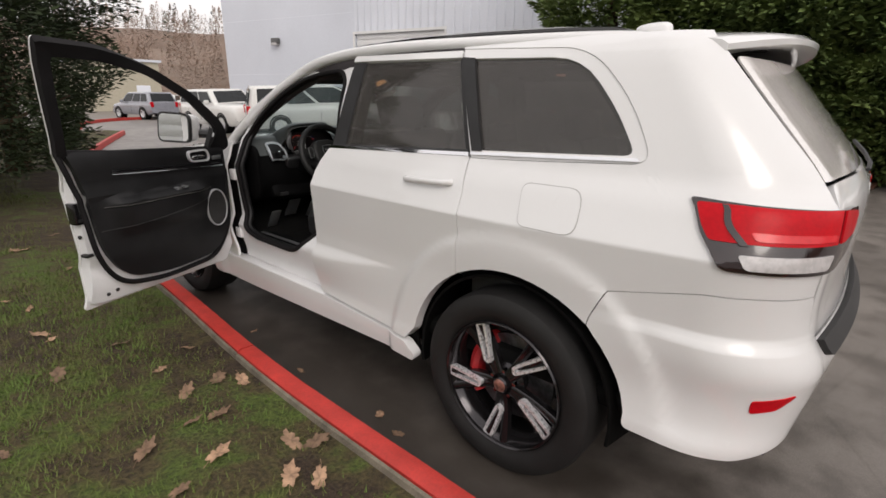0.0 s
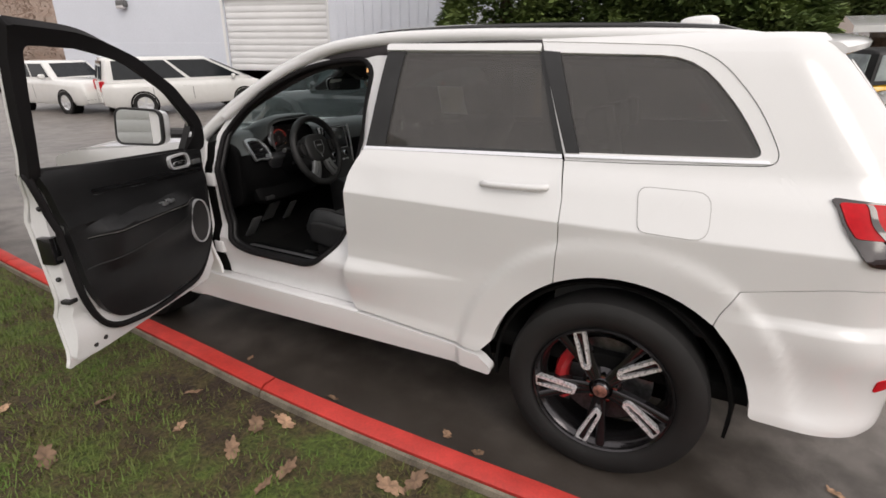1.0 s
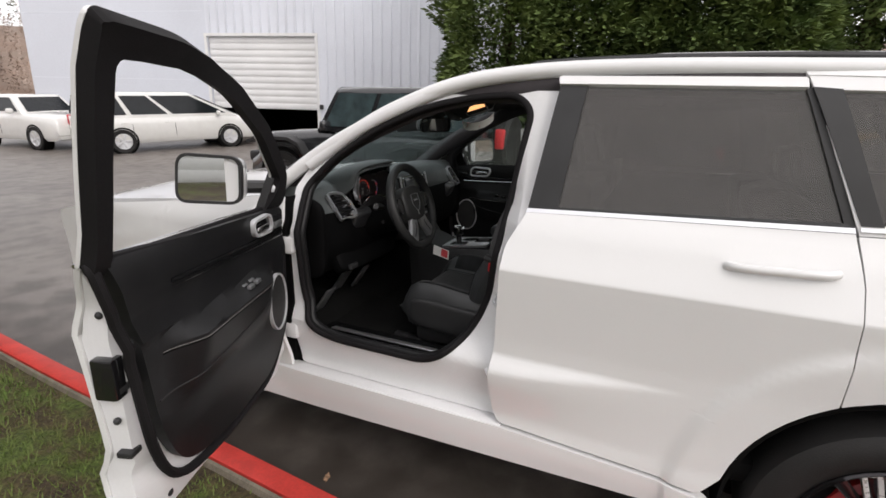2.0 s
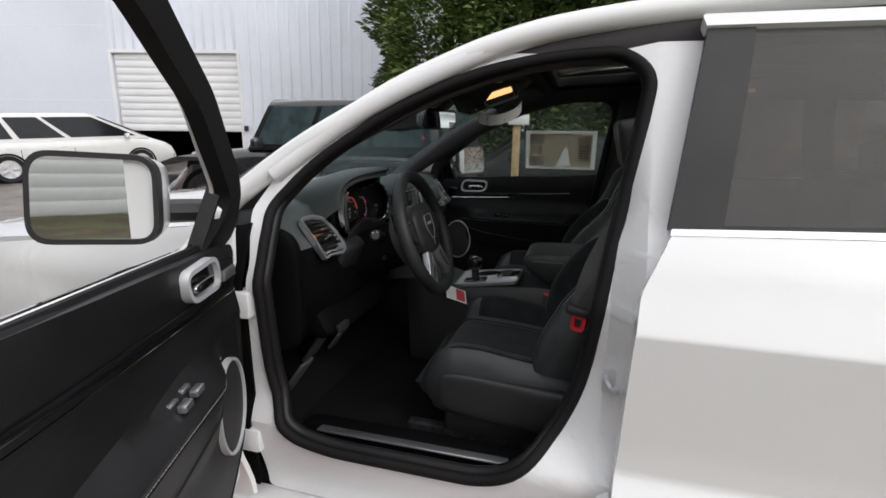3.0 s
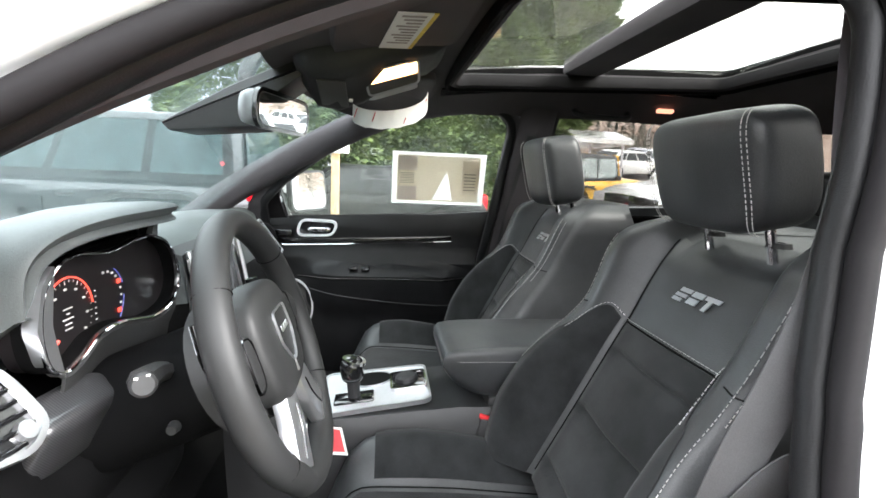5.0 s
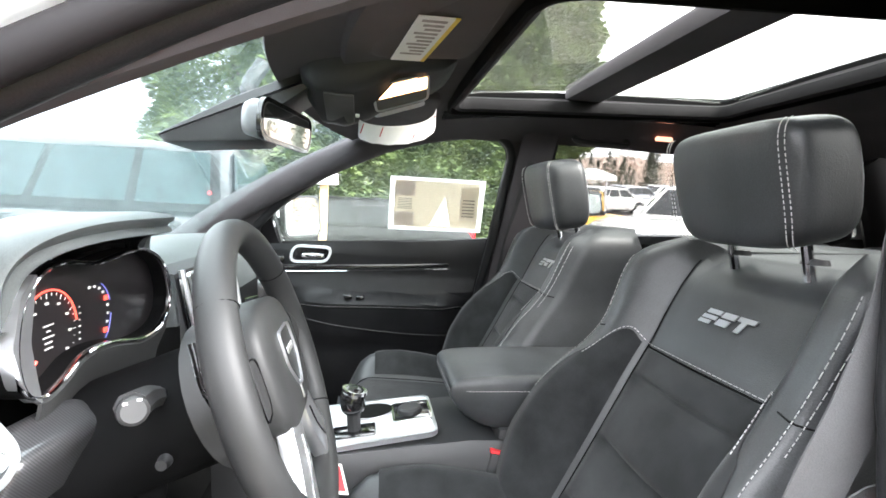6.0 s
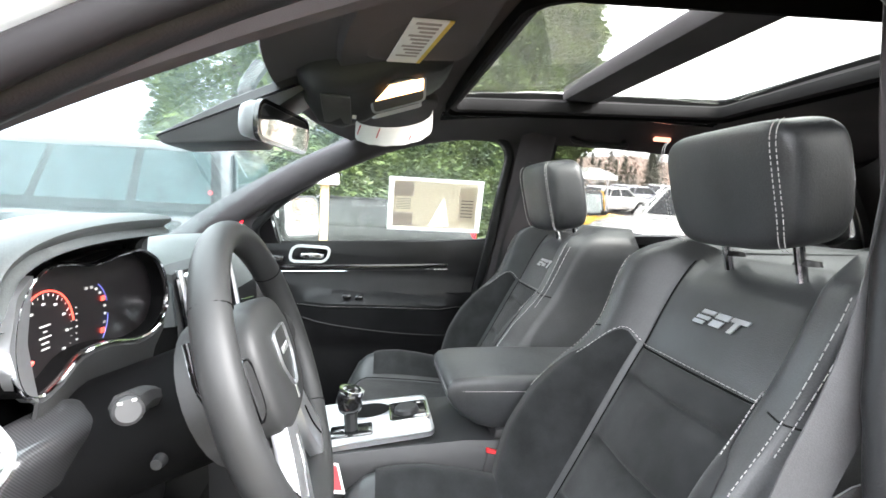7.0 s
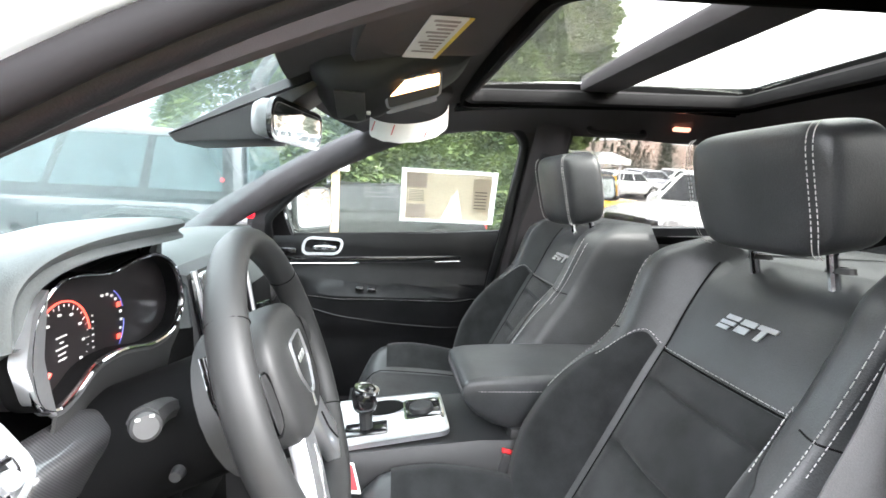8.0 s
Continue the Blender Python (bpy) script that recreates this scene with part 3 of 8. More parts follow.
for k, (x, y) in enumerate(LEAVES):
    on_bed = x < kerb_x(y) - 0.13
    z = bed_height(x, y) + 0.012 if on_bed else 0.004
    ob = link("fallen_leaf", leaf_meshes[k % 4], LEAFDRY)
    s = rng.uniform(0.40, 0.85) if k > 9 else rng.uniform(0.75, 1.0)
    ob.matrix_world = pose(x, y, z, rng.uniform(-14, 14), rng.uniform(-14, 14), rng.uniform(0, 360)) @ Matrix.Scale(s, 4)
    tagged(ob, "dry curled brown oak leaf on the ground", "leaf", "fallen leaves")

# ---- the white car: body ----
car = thing("car", (0, 1.4, 0), "white sport utility car with its driver's door open", "car")
BASE_Z = [.22, .27, .31, .40, .46, .50, .60, .80, 0.96, 1.055, 1.075, 1.14, 1.18, 1.22, 1.255, 1.285, 1.40, 1.50, 1.60, 1.64, 1.68, 1.71]
BASE_X = [.88, .91, .928, .935, .932, .925, .922, .924, .938, .947, .938, .908, .892, .868, .843, .835, .803, .773, .740, .722, .692, .645]
S0, S1, ARC = -0.55, 0.25, 0.44
WHEEL_R, WHEELS_Y = 0.387, (0.0, 2.915)
REAR_Z = [.25, .34, .45, .60, .70, .74, .80, .88, .95, 1.10, 1.20, 1.26, 1.32, 1.62, 1.72]
REAR_Y = [-.80, -.87, -.915, -.95, -.965, -.955, -.925, -.915, -.915, -.925, -.92, -.885, -.845, -.60, -.52]


def flank(y, z):
    """Half the width of the body at a length and a height."""
    w = float(np.mean([np.interp(z + d, BASE_Z, BASE_X) for d in (-0.003, 0, 0.003)]))
    k = sstep(0.55, 1.2, y) * (1 - sstep(2.15, 2.35, y))
    low = 0.735 - 0.055 * k
    if z < 0.745 and k > 0:
        w += 0.034 * k * (sstep(0.748, low - 0.005, z) if z > low else sstep(0.48, low, z))
    if y < -0.25:
        q = sstep(-0.25, -0.75, y)
        w += q * (0.030 * sstep(0.835, 0.785, z) - 0.022 * sstep(0.76, 0.60, z) + 0.018 * sstep(0.58, 0.46, z))
    for wy in WHEELS_Y:
        r = math.hypot(y - wy + 0.01, z - 0.385)
        w += 0.016 * sstep(0.64, 0.60, r) * (1 - sstep(0.9, 1.1, z))
    if y < 0.3:
        w -= 0.045 * min(2.0, ((0.3 - y) / 0.9) ** 2)
    if y > 1.7:
        w -= 0.030 * ((y - 1.7) / 1.2) ** 2 * (1.0 if z < 1.1 else 1.0 + 2.0 * (z - 1.1))
    return w


def rear_radius(z):
    return float(np.interp(z, [0.3, 1.25, 1.7], [0.30, 0.30, 0.20]))


def skin(s, z, off=0.0):
    """A place on the left flank: s runs along the side like y, then round the rear corner."""
    rad, back = rear_radius(z), float(np.interp(z, REAR_Z, REAR_Y))
    y0 = back + rad
    if s >= S1:
        return Vector((-(flank(s, z) + off), s, z))
    if s >= S0:
        y = S1 + (s - S1) / (S0 - S1) * (y0 - S1)
        return Vector((-(flank(y, z) + off), y, z))
    w = flank(y0, z)
    a = (S0 - s) / ARC
    if a <= 1.0:
        a *= math.pi / 2
        return Vector((-(w - rad + (rad + off) * math.cos(a)), y0 - (rad + off) * math.sin(a), z))
    x = w - rad - (S0 - ARC - s)
    return Vector((-x, back - off - 0.035 * (1 - (x / (w - rad)) ** 2), z))


def to_s(y, z):
    y0 = float(np.interp(z, REAR_Z, REAR_Y)) + rear_radius(z)
    if y >= S1:
        return y
    return S1 + (y - S1) / (y0 - S1) * (S0 - S1)


def inward(c):
    return Vector((-c.x, (1.2 - c.y) * 0.15, (0.9 - c.z) * 0.3))


def flank_panel(name, outline, material, parent, holes=(), off=0.0, thick=0.012, step=0.04, label="", sides=(1, -1), convert=True, radius=0.015, place=None, creases=()):
    """A body panel with an outline in y and z, on the left flank and mirrored on the right."""
    made = []
    for side in sides:
        def conv(loop):
            return [(to_s(p[0], p[1]), p[1]) for p in loop] if convert else [(p[0], p[1]) for p in loop]
        bm = sheet(conv(rounded(outline, radius)), [conv(h) for h in holes], step)
        for z in (creases if thick < 0.06 else ()):
            bmesh.ops.bisect_plane(bm, geom=bm.verts[:] + bm.edges[:] + bm.faces[:], plane_co=(0, z, 0), plane_no=(0, 1, 0), dist=1e-4)
        laid(bm, lambda s, z: skin(s, z, off))
        bm = shell(bm, thick, inward)
        if side < 0:
            flipped(bm)
        if place and side > 0:
            moved(bm, place)
        made.append(part(name, bm, material, parent, label, angle=28))
    return made


REAR_ARCH = arc(-0.015, 0.388, 0.487, 0, 180, 28)
FRONT_ARCH = [(y + 2.915, z) for y, z in REAR_ARCH]

# front edge of the rear door, from belt to sill
DOOR_EDGE = [(1.140, 1.232), (1.187, 1.13), (1.194, 1.03), (1.198, 0.88), (1.200, 0.78), (1.210, 0.66), (1.195, 0.53), (1.172, 0.475)]
SHUT = [(0.252, 1.268), (0.226, 1.14), (0.219, 0.98), (0.222, 0.84)]

# rear doors, below the belt
arch_front = [p for p in REAR_ARCH if p[0] > 0.226 and p[1] > 0.45]
rear_door_outline = [(1.136, 1.237, 0), *[(y, z, 0.02) for y, z in DOOR_EDGE[1:]], (0.62, 0.440), (0.515, 0.43), *[(y, z, 0) for y, z in arch_front], (0.2252, 0.8125, 0), *[(y + 0.0016, z, 0) for y, z in reversed(SHUT)]]
rear_doors = flank_panel("rear_door", rear_door_outline, PAINT, car, thick=0.05, step=0.02, label="closed white rear door", creases=(0.675, 0.682, 0.69, 0.70, 0.72, 0.735, 0.742, 0.748, 1.049, 1.055, 1.061))

# quarter panels with the rear pillar, round the glass and up to the roof
quarter = [(0.246, 1.262, 0), *[(y - 0.0016, z, 0) for y, z in SHUT[1:]], (0.2200, 0.8150, 0), *[(y, z, 0) for y, z in REAR_ARCH if -0.318 < y < 0.216], (-0.330, 0.764, 0), (-0.386, 0.897, 0.0), (-0.66, 0.955, 0)]


def s_outline(loop):
    return [(to_s(p[0], p[1]), *p[1:]) for p in loop]


def inset(loop, d):
    """A closed outline moved inwards by d."""
    n, out, c = len(loop), [], sum((Vector(p[:2]) for p in loop), Vector((0, 0))) / len(loop)
    for i in range(n):
        a, q, b = Vector(loop[i - 1][:2]), Vector(loop[i][:2]), Vector(loop[(i + 1) % n][:2])
        t = (b - a).normalized()
        s = Vector((t.y, -t.x))
        out.append(q + (s if s.dot(c - q) > 0 else -s) * d)
    return out


CUT = rounded([(0.246, 1.262, 0), (0.0, 1.272, 0), (-0.442, 1.296, 0.07), (-0.345, 1.476, 0.12), (-0.165, 1.658, 0.16), (0.405, 1.678, 0)], 0.02, 8)
rear_edge = [p for p in CUT if p.x < 0.30 and not (p.y < 1.27 and p.x > 0.2)]
quarter_s = s_outline(quarter) + [(-0.72, 0.96, 0), (-0.90, 0.955, 0), (-0.905, 1.20, 0), (-0.885, 1.26, 0), (-0.86, 1.40, 0), (-0.83, 1.60, 0), (-0.80, 1.70, 0)] + \
    [(to_s(y, z), z, 0) for y, z in ((0.05, 1.700), (0.42, 1.700), (0.405, 1.678))] + [(to_s(p.x, p.y), p.y, 0) for p in reversed(rear_edge)]
flank_panel("quarter_panel", quarter_s, PAINT, car, convert=False, thick=0.02, step=0.025, radius=0.03, label="smooth white rear quarter panel", creases=(1.049, 1.055, 1.061))

# rear bumper
bumper_s = s_outline([(-0.389, 0.8945, 0), (-0.3335, 0.7625, 0), *[(y, z, 0) for y, z in REAR_ARCH if y < -0.345 and z > 0.47], (-0.492, 0.445, 0.02)]) + \
    [(-0.75, 0.435), (-1.00, 0.48, 0.1), (-1.20, 0.55, 0.1), (-1.62, 0.57, 0), (-1.62, 0.80, 0), (-0.98, 0.80, 0.02), (-0.92, 0.88, 0.02), (-0.905, 0.951, 0), (-0.72, 0.956, 0), (to_s(-0.66, 0.951), 0.951, 0)]
flank_panel("rear_bumper", bumper_s, PAINT, car, convert=False, thick=0.03, step=0.022, label="white rear bumper with an upper shelf", creases=(0.785, 0.795, 0.81, 0.825, 0.835, 0.845))

# tailgate, rear glass
flank_panel("tailgate", [(-0.912, 0.83, 0), (-0.985, 0.812, 0.02), (-1.62, 0.812, 0), (-1.62, 1.262, 0), (-0.915, 1.262, 0.03)], PAINT, car, convert=False, thick=0.03, label="white tailgate")
# rear glass coloured near white to hold the sky's reflection
flank_panel("rear_window", [(-0.900, 1.268, 0), (-1.62, 1.268, 0), (-1.62, 1.62, 0), (-0.862, 1.62, 0.02)], mat("sky_pale_rear_glass", (0.80, 0.76, 0.74), 0.10, vary=0.06, scale=5, coat=1.0, spec=1.0), car, convert=False, off=-0.006, thick=0.006, label="rear window with the sky's reflection in its colour")
flank_panel("bumper_step", [(-0.985, 0.802, 0), (-1.62, 0.802, 0), (-1.62, 0.735, 0), (-1.02, 0.745, 0.02)], BLACK, car, convert=False, off=0.022, thick=0.05, label="grey ribbed bumper step pad")
flank_panel("lower_valance", [(-0.82, 0.455, 0.02), (-1.02, 0.50, 0.02), (-1.2, 0.565, 0), (-1.62, 0.56, 0), (-1.62, 0.33, 0), (-1.05, 0.33, 0.05)], BLACK, car, convert=False, off=-0.012, thick=0.05, label="black lower valance")
for side in (-1, 1):
    ex = lathe([(0.045, 0.0), (0.05, 0.005), (0.05, 0.12), (0.043, 0.12), (0.043, 0.0)], 24, pose(side * 0.42, -0.76, 0.42, 90))
    part("exhaust_tip", ex, CHROME, car, "round bright exhaust tip")

# tail lamps
lamp_out = [(-0.512, 1.225, 0.02), (-0.548, 1.130, 0.02), (-0.615, 1.040, 0.02), (-0.90, 1.03, 0.02), (-1.07, 1.055, 0.05), (-1.10, 1.19, 0.04)]
lamp_red = [(-0.524, 1.214, 0.02), (-0.548, 1.152, 0.015), (-0.570, 1.118, 0.01), (-0.90, 1.112, 0), (-0.90, 1.202, 0), (-0.62, 1.214, 0)]
lamp_red2 = [(-0.92, 1.200, 0.0), (-0.92, 1.112, 0.0), (-1.06, 1.118, 0.03), (-1.085, 1.18, 0.03)]
lamp_clear = [(-0.640, 1.088, 0.012), (-0.668, 1.048, 0.012), (-0.89, 1.044, 0.012), (-0.90, 1.086, 0.012)]
lamps = flank_panel("tail_lamp", lamp_out, DARKLENS, car, convert=False, off=0.012, thick=0.03, step=0.03, label="red and dark tail lamp")
for lamp, side in zip(lamps, (1, -1)):
    flank_panel("red_lens", lamp_red, REDLENS, lamp, convert=False, off=0.0165, thick=0.008, step=0.03, sides=(side,), label="bright red lens")
    flank_panel("red_lens", lamp_red2, REDLENS, lamp, convert=False, off=0.0165, thick=0.008, step=0.03, sides=(side,))
    flank_panel("reversing_lens", lamp_clear, CLEARLENS, lamp, convert=False, off=0.0165, thick=0.008, step=0.03, sides=(side,), label="clear reversing lens")
    flank_panel("lens_divider", [(-0.590, 1.214, 0), (-0.596, 1.160, 0.03), (-0.640, 1.112, 0), (-0.660, 1.112, 0), (-0.612, 1.165, 0.03), (-0.604, 1.213, 0)], DARKLENS, lamp, convert=False, off=0.0195, thick=0.004, step=0.03, sides=(side,), radius=0, label="dark hooked line across the lens")
    flank_panel("lens_glow_strip", [(-0.655, 1.148, 0.01), (-0.672, 1.126, 0.01), (-0.885, 1.122, 0.01), (-0.885, 1.140, 0.01)], mat("bright_red_lens", (0.75, 0.02, 0.03), 0.25, vary=0.06, coat=0.2) if side > 0 else bpy.data.materials["bright_red_lens"], lamp, convert=False, off=0.0190, thick=0.004, step=0.03, sides=(side,), label="brighter lower strip of the lens")
flank_panel("bumper_reflector", [(-0.715, 0.645, 0.01), (-0.720, 0.600, 0.01), (-0.79, 0.612, 0.01), (-0.845, 0.660, 0.01)], REDLENS, car, convert=False, off=0.004, thick=0.01, step=0.03, label="red bumper reflector")

# fuel door, as a recessed line and a lid
fuel_lid = [(-0.024, 1.205, 0.035), (-0.045, 1.06, 0.03), (-0.265, 1.055, 0.05), (-0.255, 1.205, 0.05)]
flank_panel("fuel_door_gap", fuel_lid, SEAM, car, off=0.0012, thick=0.004, sides=(1,), radius=0.04, label="thin dark gap round the fuel door")
mid = Vector((-0.145, 1.13))
flank_panel("fuel_door", [(mid.x + (p[0] - mid.x) * 0.980, mid.y + (p[1] - mid.y) * 0.972, p[2]) for p in fuel_lid], PAINT, car, off=0.0032, thick=0.006, sides=(1,), radius=0.04, label="white fuel door")

# dark ground behind the panel gaps
flank_panel("body_shell", [(2.12, 0.30, 0), (2.12, 1.20, 0), (2.30, 1.15, 0), (2.5, 0.95, 0), (2.44, 0.45, 0)], GAP, car, off=-0.05, thick=0.01)
flank_panel("body_shell", [(1.15, 0.36, 0), (0.46, 0.36, 0), (0.50, 0.50, 0), *[(y + 0.03, z, 0) for y, z in arch_front], (0.17, 0.92, 0), (0.17, 1.25, 0), (1.10, 1.23, 0)], GAP, car, off=-0.054, thick=0.01)
flank_panel("body_shell", [(-0.31, 0.83, 0), (-0.36, 0.93, 0), (-0.62, 0.99, 0), (-0.62, 0.90, 0)], SEAM, car, off=-0.026, thick=0.01)

# sills
sill = [(2.40, 0.462, 0), (1.30, 0.462, 0), (1.17, 0.462, 0.01), (0.62, 0.430, 0.01), (0.512, 0.42, 0.01), (0.450, 0.37, 0.02), (0.455, 0.335, 0.02), (0.60, 0.345, 0.02), (2.42, 0.300, 0.02), (2.46, 0.40, 0)]
flank_panel("sill", sill, PAINT, car, off=0.010, thick=0.05, label="white sill skirt")

# roof, with the opening of the glass roof
ROOF_Y = [-0.60, -0.40, 0.0, 0.40, 0.80, 1.10, 1.35, 1.55, 1.66]
ROOF_Z = [1.685, 1.715, 1.742, 1.752, 1.752, 1.742, 1.722, 1.695, 1.672]


def roof_z(x, y):
    return float(np.interp(y, ROOF_Y, ROOF_Z)) - 0.050 * (abs(x) / 0.66) ** 2.2


roof_half = [(1.66, 0.56), (1.45, 0.605), (1.2, 0.635), (0.8, 0.65), (0.3, 0.65), (-0.2, 0.635), (-0.40, 0.615)]
roof_line = [(x, y) for y, x in roof_half] + [(-x, y) for y, x in reversed(roof_half)]
opening = rounded([(-0.43, 0.535), (0.43, 0.535), (0.43, 1.475), (-0.43, 1.475)], 0.06)
part("roof", shell(laid(sheet(roof_line, [opening], 0.08), lambda x, y: Vector((x, y, roof_z(x, y)))), 0.02, lambda c: Vector((0, 0, -1))), PAINT, car, "white roof panel")
for y0, y1, name in ((0.55, 0.985, "rear_roof_glass"), (1.105, 1.465, "front_roof_glass")):
    pane = laid(sheet(rounded([(-0.415, y0), (0.415, y0), (0.415, y1), (-0.415, y1)], 0.04), step=0.08), lambda x, y: Vector((x, y, roof_z(x, y) - 0.006)))
    part(name, shell(pane, 0.005, lambda c: Vector((0, 0, -1))), ROOFGLASS, car, "wet tinted glass roof pane").visible_shadow = False
lip = rounded([(-0.424, 0.541), (0.424, 0.541), (0.424, 1.469), (-0.424, 1.469)], 0.06)
part("opening_lining", rings([[(p.x * k, 1.04 + (p.y - 1.04) * k, roof_z(p.x, p.y) + h) for k, h in ((1.0, 0.004), (0.985, 0.004), (0.985, -0.07), (1.0, -0.07))] for p in lip], closed_path=True), GAP, car, "black lining of the roof opening")
part("roof_crossbeam", box((-0.425, 0.988, 1.690), (0.425, 1.102, 1.738), 0.012), HEADLINER, car, "black beam between the glass panes")
for side in (-1, 1):
    # roof rail and the cant rail with the windscreen pillar in one sweep
    rail = [Vector((side * 0.60, y, roof_z(0.60, y) + 0.028)) for y in np.linspace(1.30, -0.30, 16)]
    rail[0].z -= 0.022
    rail[-1].z -= 0.022
    part("roof_rail", tube(rail, 0.014, 8, r2=0.012), GLOSSBLACK, car, "slim black roof rail")
    cant = spline([(side * x, y, z) for x, y, z in ((0.812, 2.30, 1.165), (0.782, 2.17, 1.275), (0.757, 2.065, 1.355), (0.742, 1.965, 1.418), (0.722, 1.865, 1.475), (0.703, 1.77, 1.530), (0.690, 1.675, 1.574), (0.676, 1.53, 1.630), (0.664, 1.36, 1.670), (0.655, 1.10, 1.696), (0.655, 0.75, 1.703), (0.648, 0.35, 1.698), (0.628, 0.0, 1.692), (0.606, -0.25, 1.682), (0.59, -0.40, 1.660))], 6)
    part("cant_rail", tube(cant, 0.034, 16, r2=0.029), PAINT, car, "white windscreen pillar and roof edge")

# rear spoiler and aerial
spoiler = []
for x in np.linspace(-0.615, 0.615, 33):
    k = (abs(x) / 0.615) ** 4
    tip = -0.700 + 0.07 * (x / 0.52) ** 2 + 0.05 * k
    zr = roof_z(x, -0.30) + 0.008
    spoiler.append([(x, -0.26, zr + 0.002), (x, -0.42, zr), (x, tip + 0.08, zr - 0.010), (x, tip + 0.02, zr - 0.020), (x, tip, zr - 0.034), (x, tip + 0.004, zr - 0.052), (x, tip + 0.03, zr - 0.064), (x, -0.55, zr - 0.066), (x, -0.48, zr - 0.058), (x, -0.34, zr - 0.04)])
part("rear_spoiler", rings(spoiler), PAINT, car, "white roof spoiler over the rear window", angle=50)
aerial = moved(pad((0.075, 0.16, 0.075), 0.6, 0.8), pose(0.0, -0.10, 1.772, -4))
part("aerial", aerial, PAINT, car, "white fin aerial on the roof")
part("rear_wiper", tube([(0.05, -0.935, 1.25), (0.1, -0.935, 1.272), (0.25, -0.905, 1.300), (0.42, -0.86, 1.33)], 0.008, 6), BLACK, car, "black rear wiper")

# rear side glass with chrome belt line
belt_glass = [(1.132, 1.250, 0.01), (0.262, 1.285, 0.005), (0.392, 1.640, 0.005), (1.083, 1.645, 0.02)]
flank_panel("rear_door_window", belt_glass, PRIVACY, car, off=-0.018, thick=0.005, label="smoked rear door window")
flank_panel("quarter_window", [(0.247, 1.288, 0.01), (-0.390, 1.314, 0.03), (-0.300, 1.458, 0.12), (-0.135, 1.632, 0.12), (0.378, 1.643, 0.01)], PRIVACY, car, off=-0.014, thick=0.005, label="smoked rear quarter window")
flank_panel("window_pillar", [(1.138, 1.249, 0), (1.040, 1.253, 0), (1.000, 1.645, 0), (1.088, 1.648, 0)], BLACK, car, off=-0.012, thick=0.03, radius=0.004, label="black window pillar cover")
flank_panel("window_pillar", [(0.278, 1.284, 0), (0.238, 1.286, 0), (0.368, 1.642, 0), (0.408, 1.642, 0)], BLACK, car, off=-0.010, thick=0.03, radius=0.004)
flank_panel("window_pillar", [(0.2450, 1.2895, 0), (0.196, 1.2915, 0), (0.326, 1.6395, 0), (0.394, 1.6450, 0)], BLACK, car, off=0.0005, thick=0.02, radius=0.003, label="black strip between the side windows")
flank_panel("belt_trim", [(1.136, 1.250, 0), (1.138, 1.238, 0), (0.255, 1.270, 0), (0.258, 1.284, 0)], CHROME, car, off=0.002, thick=0.02, radius=0.002, label="bright belt line trim")
flank_panel("belt_trim", [(0.247, 1.2865, 0), (0.245, 1.276, 0), (-0.40, 1.303, 0), (-0.392, 1.313, 0)], CHROME, car, off=0.004, thick=0.02, radius=0.002)
flank_panel("window_frame_top", [(1.092, 1.650, 0), (0.402, 1.644, 0), (0.404, 1.672, 0.01), (1.100, 1.676, 0.01)], PAINT, car, off=-0.002, thick=0.03, radius=0.006, label="white upper window frame")
outer_t = [(p.x, p.y, 0) for p in inset(CUT, 0.0022)]
inner_t = [(0.247, 1.290), (-0.385, 1.316, 0.04), (-0.297, 1.458, 0.12), (-0.135, 1.628, 0.14), (0.375, 1.640)]
flank_panel("quarter_window_frame", outer_t, PAINT, car, holes=[rounded([(p[0] * 0.995, p[1] + (0.002 if p[1] < 1.4 else -0.002), *p[2:]) for p in inner_t], 0.01)], off=-0.004, thick=0.03, radius=0.01, label="white frame round the quarter window")
flank_panel("quarter_gap", [(p.x, p.y, 0) for p in inset(CUT, -0.010)], GAP, car, holes=[rounded(inner_t, 0.01)], off=-0.020, thick=0.01, radius=0.01)

# rear door handles
for side in (-1, 1):
    pts = [skin(y, z, o) for y, z, o in ((0.545, 1.156, 0.0), (0.525, 1.158, 0.018), (0.48, 1.160, 0.027), (0.40, 1.163, 0.029), (0.335, 1.165, 0.026), (0.298, 1.167, 0.014), (0.285, 1.168, 0.0))]
    bm = tube(spline(pts, 4), 0.010, 10, r2=0.0125)
    part("door_handle", bm if side < 0 else flipped(bm), PAINT, rear_doors[0 if side < 0 else 1], "white pull handle")

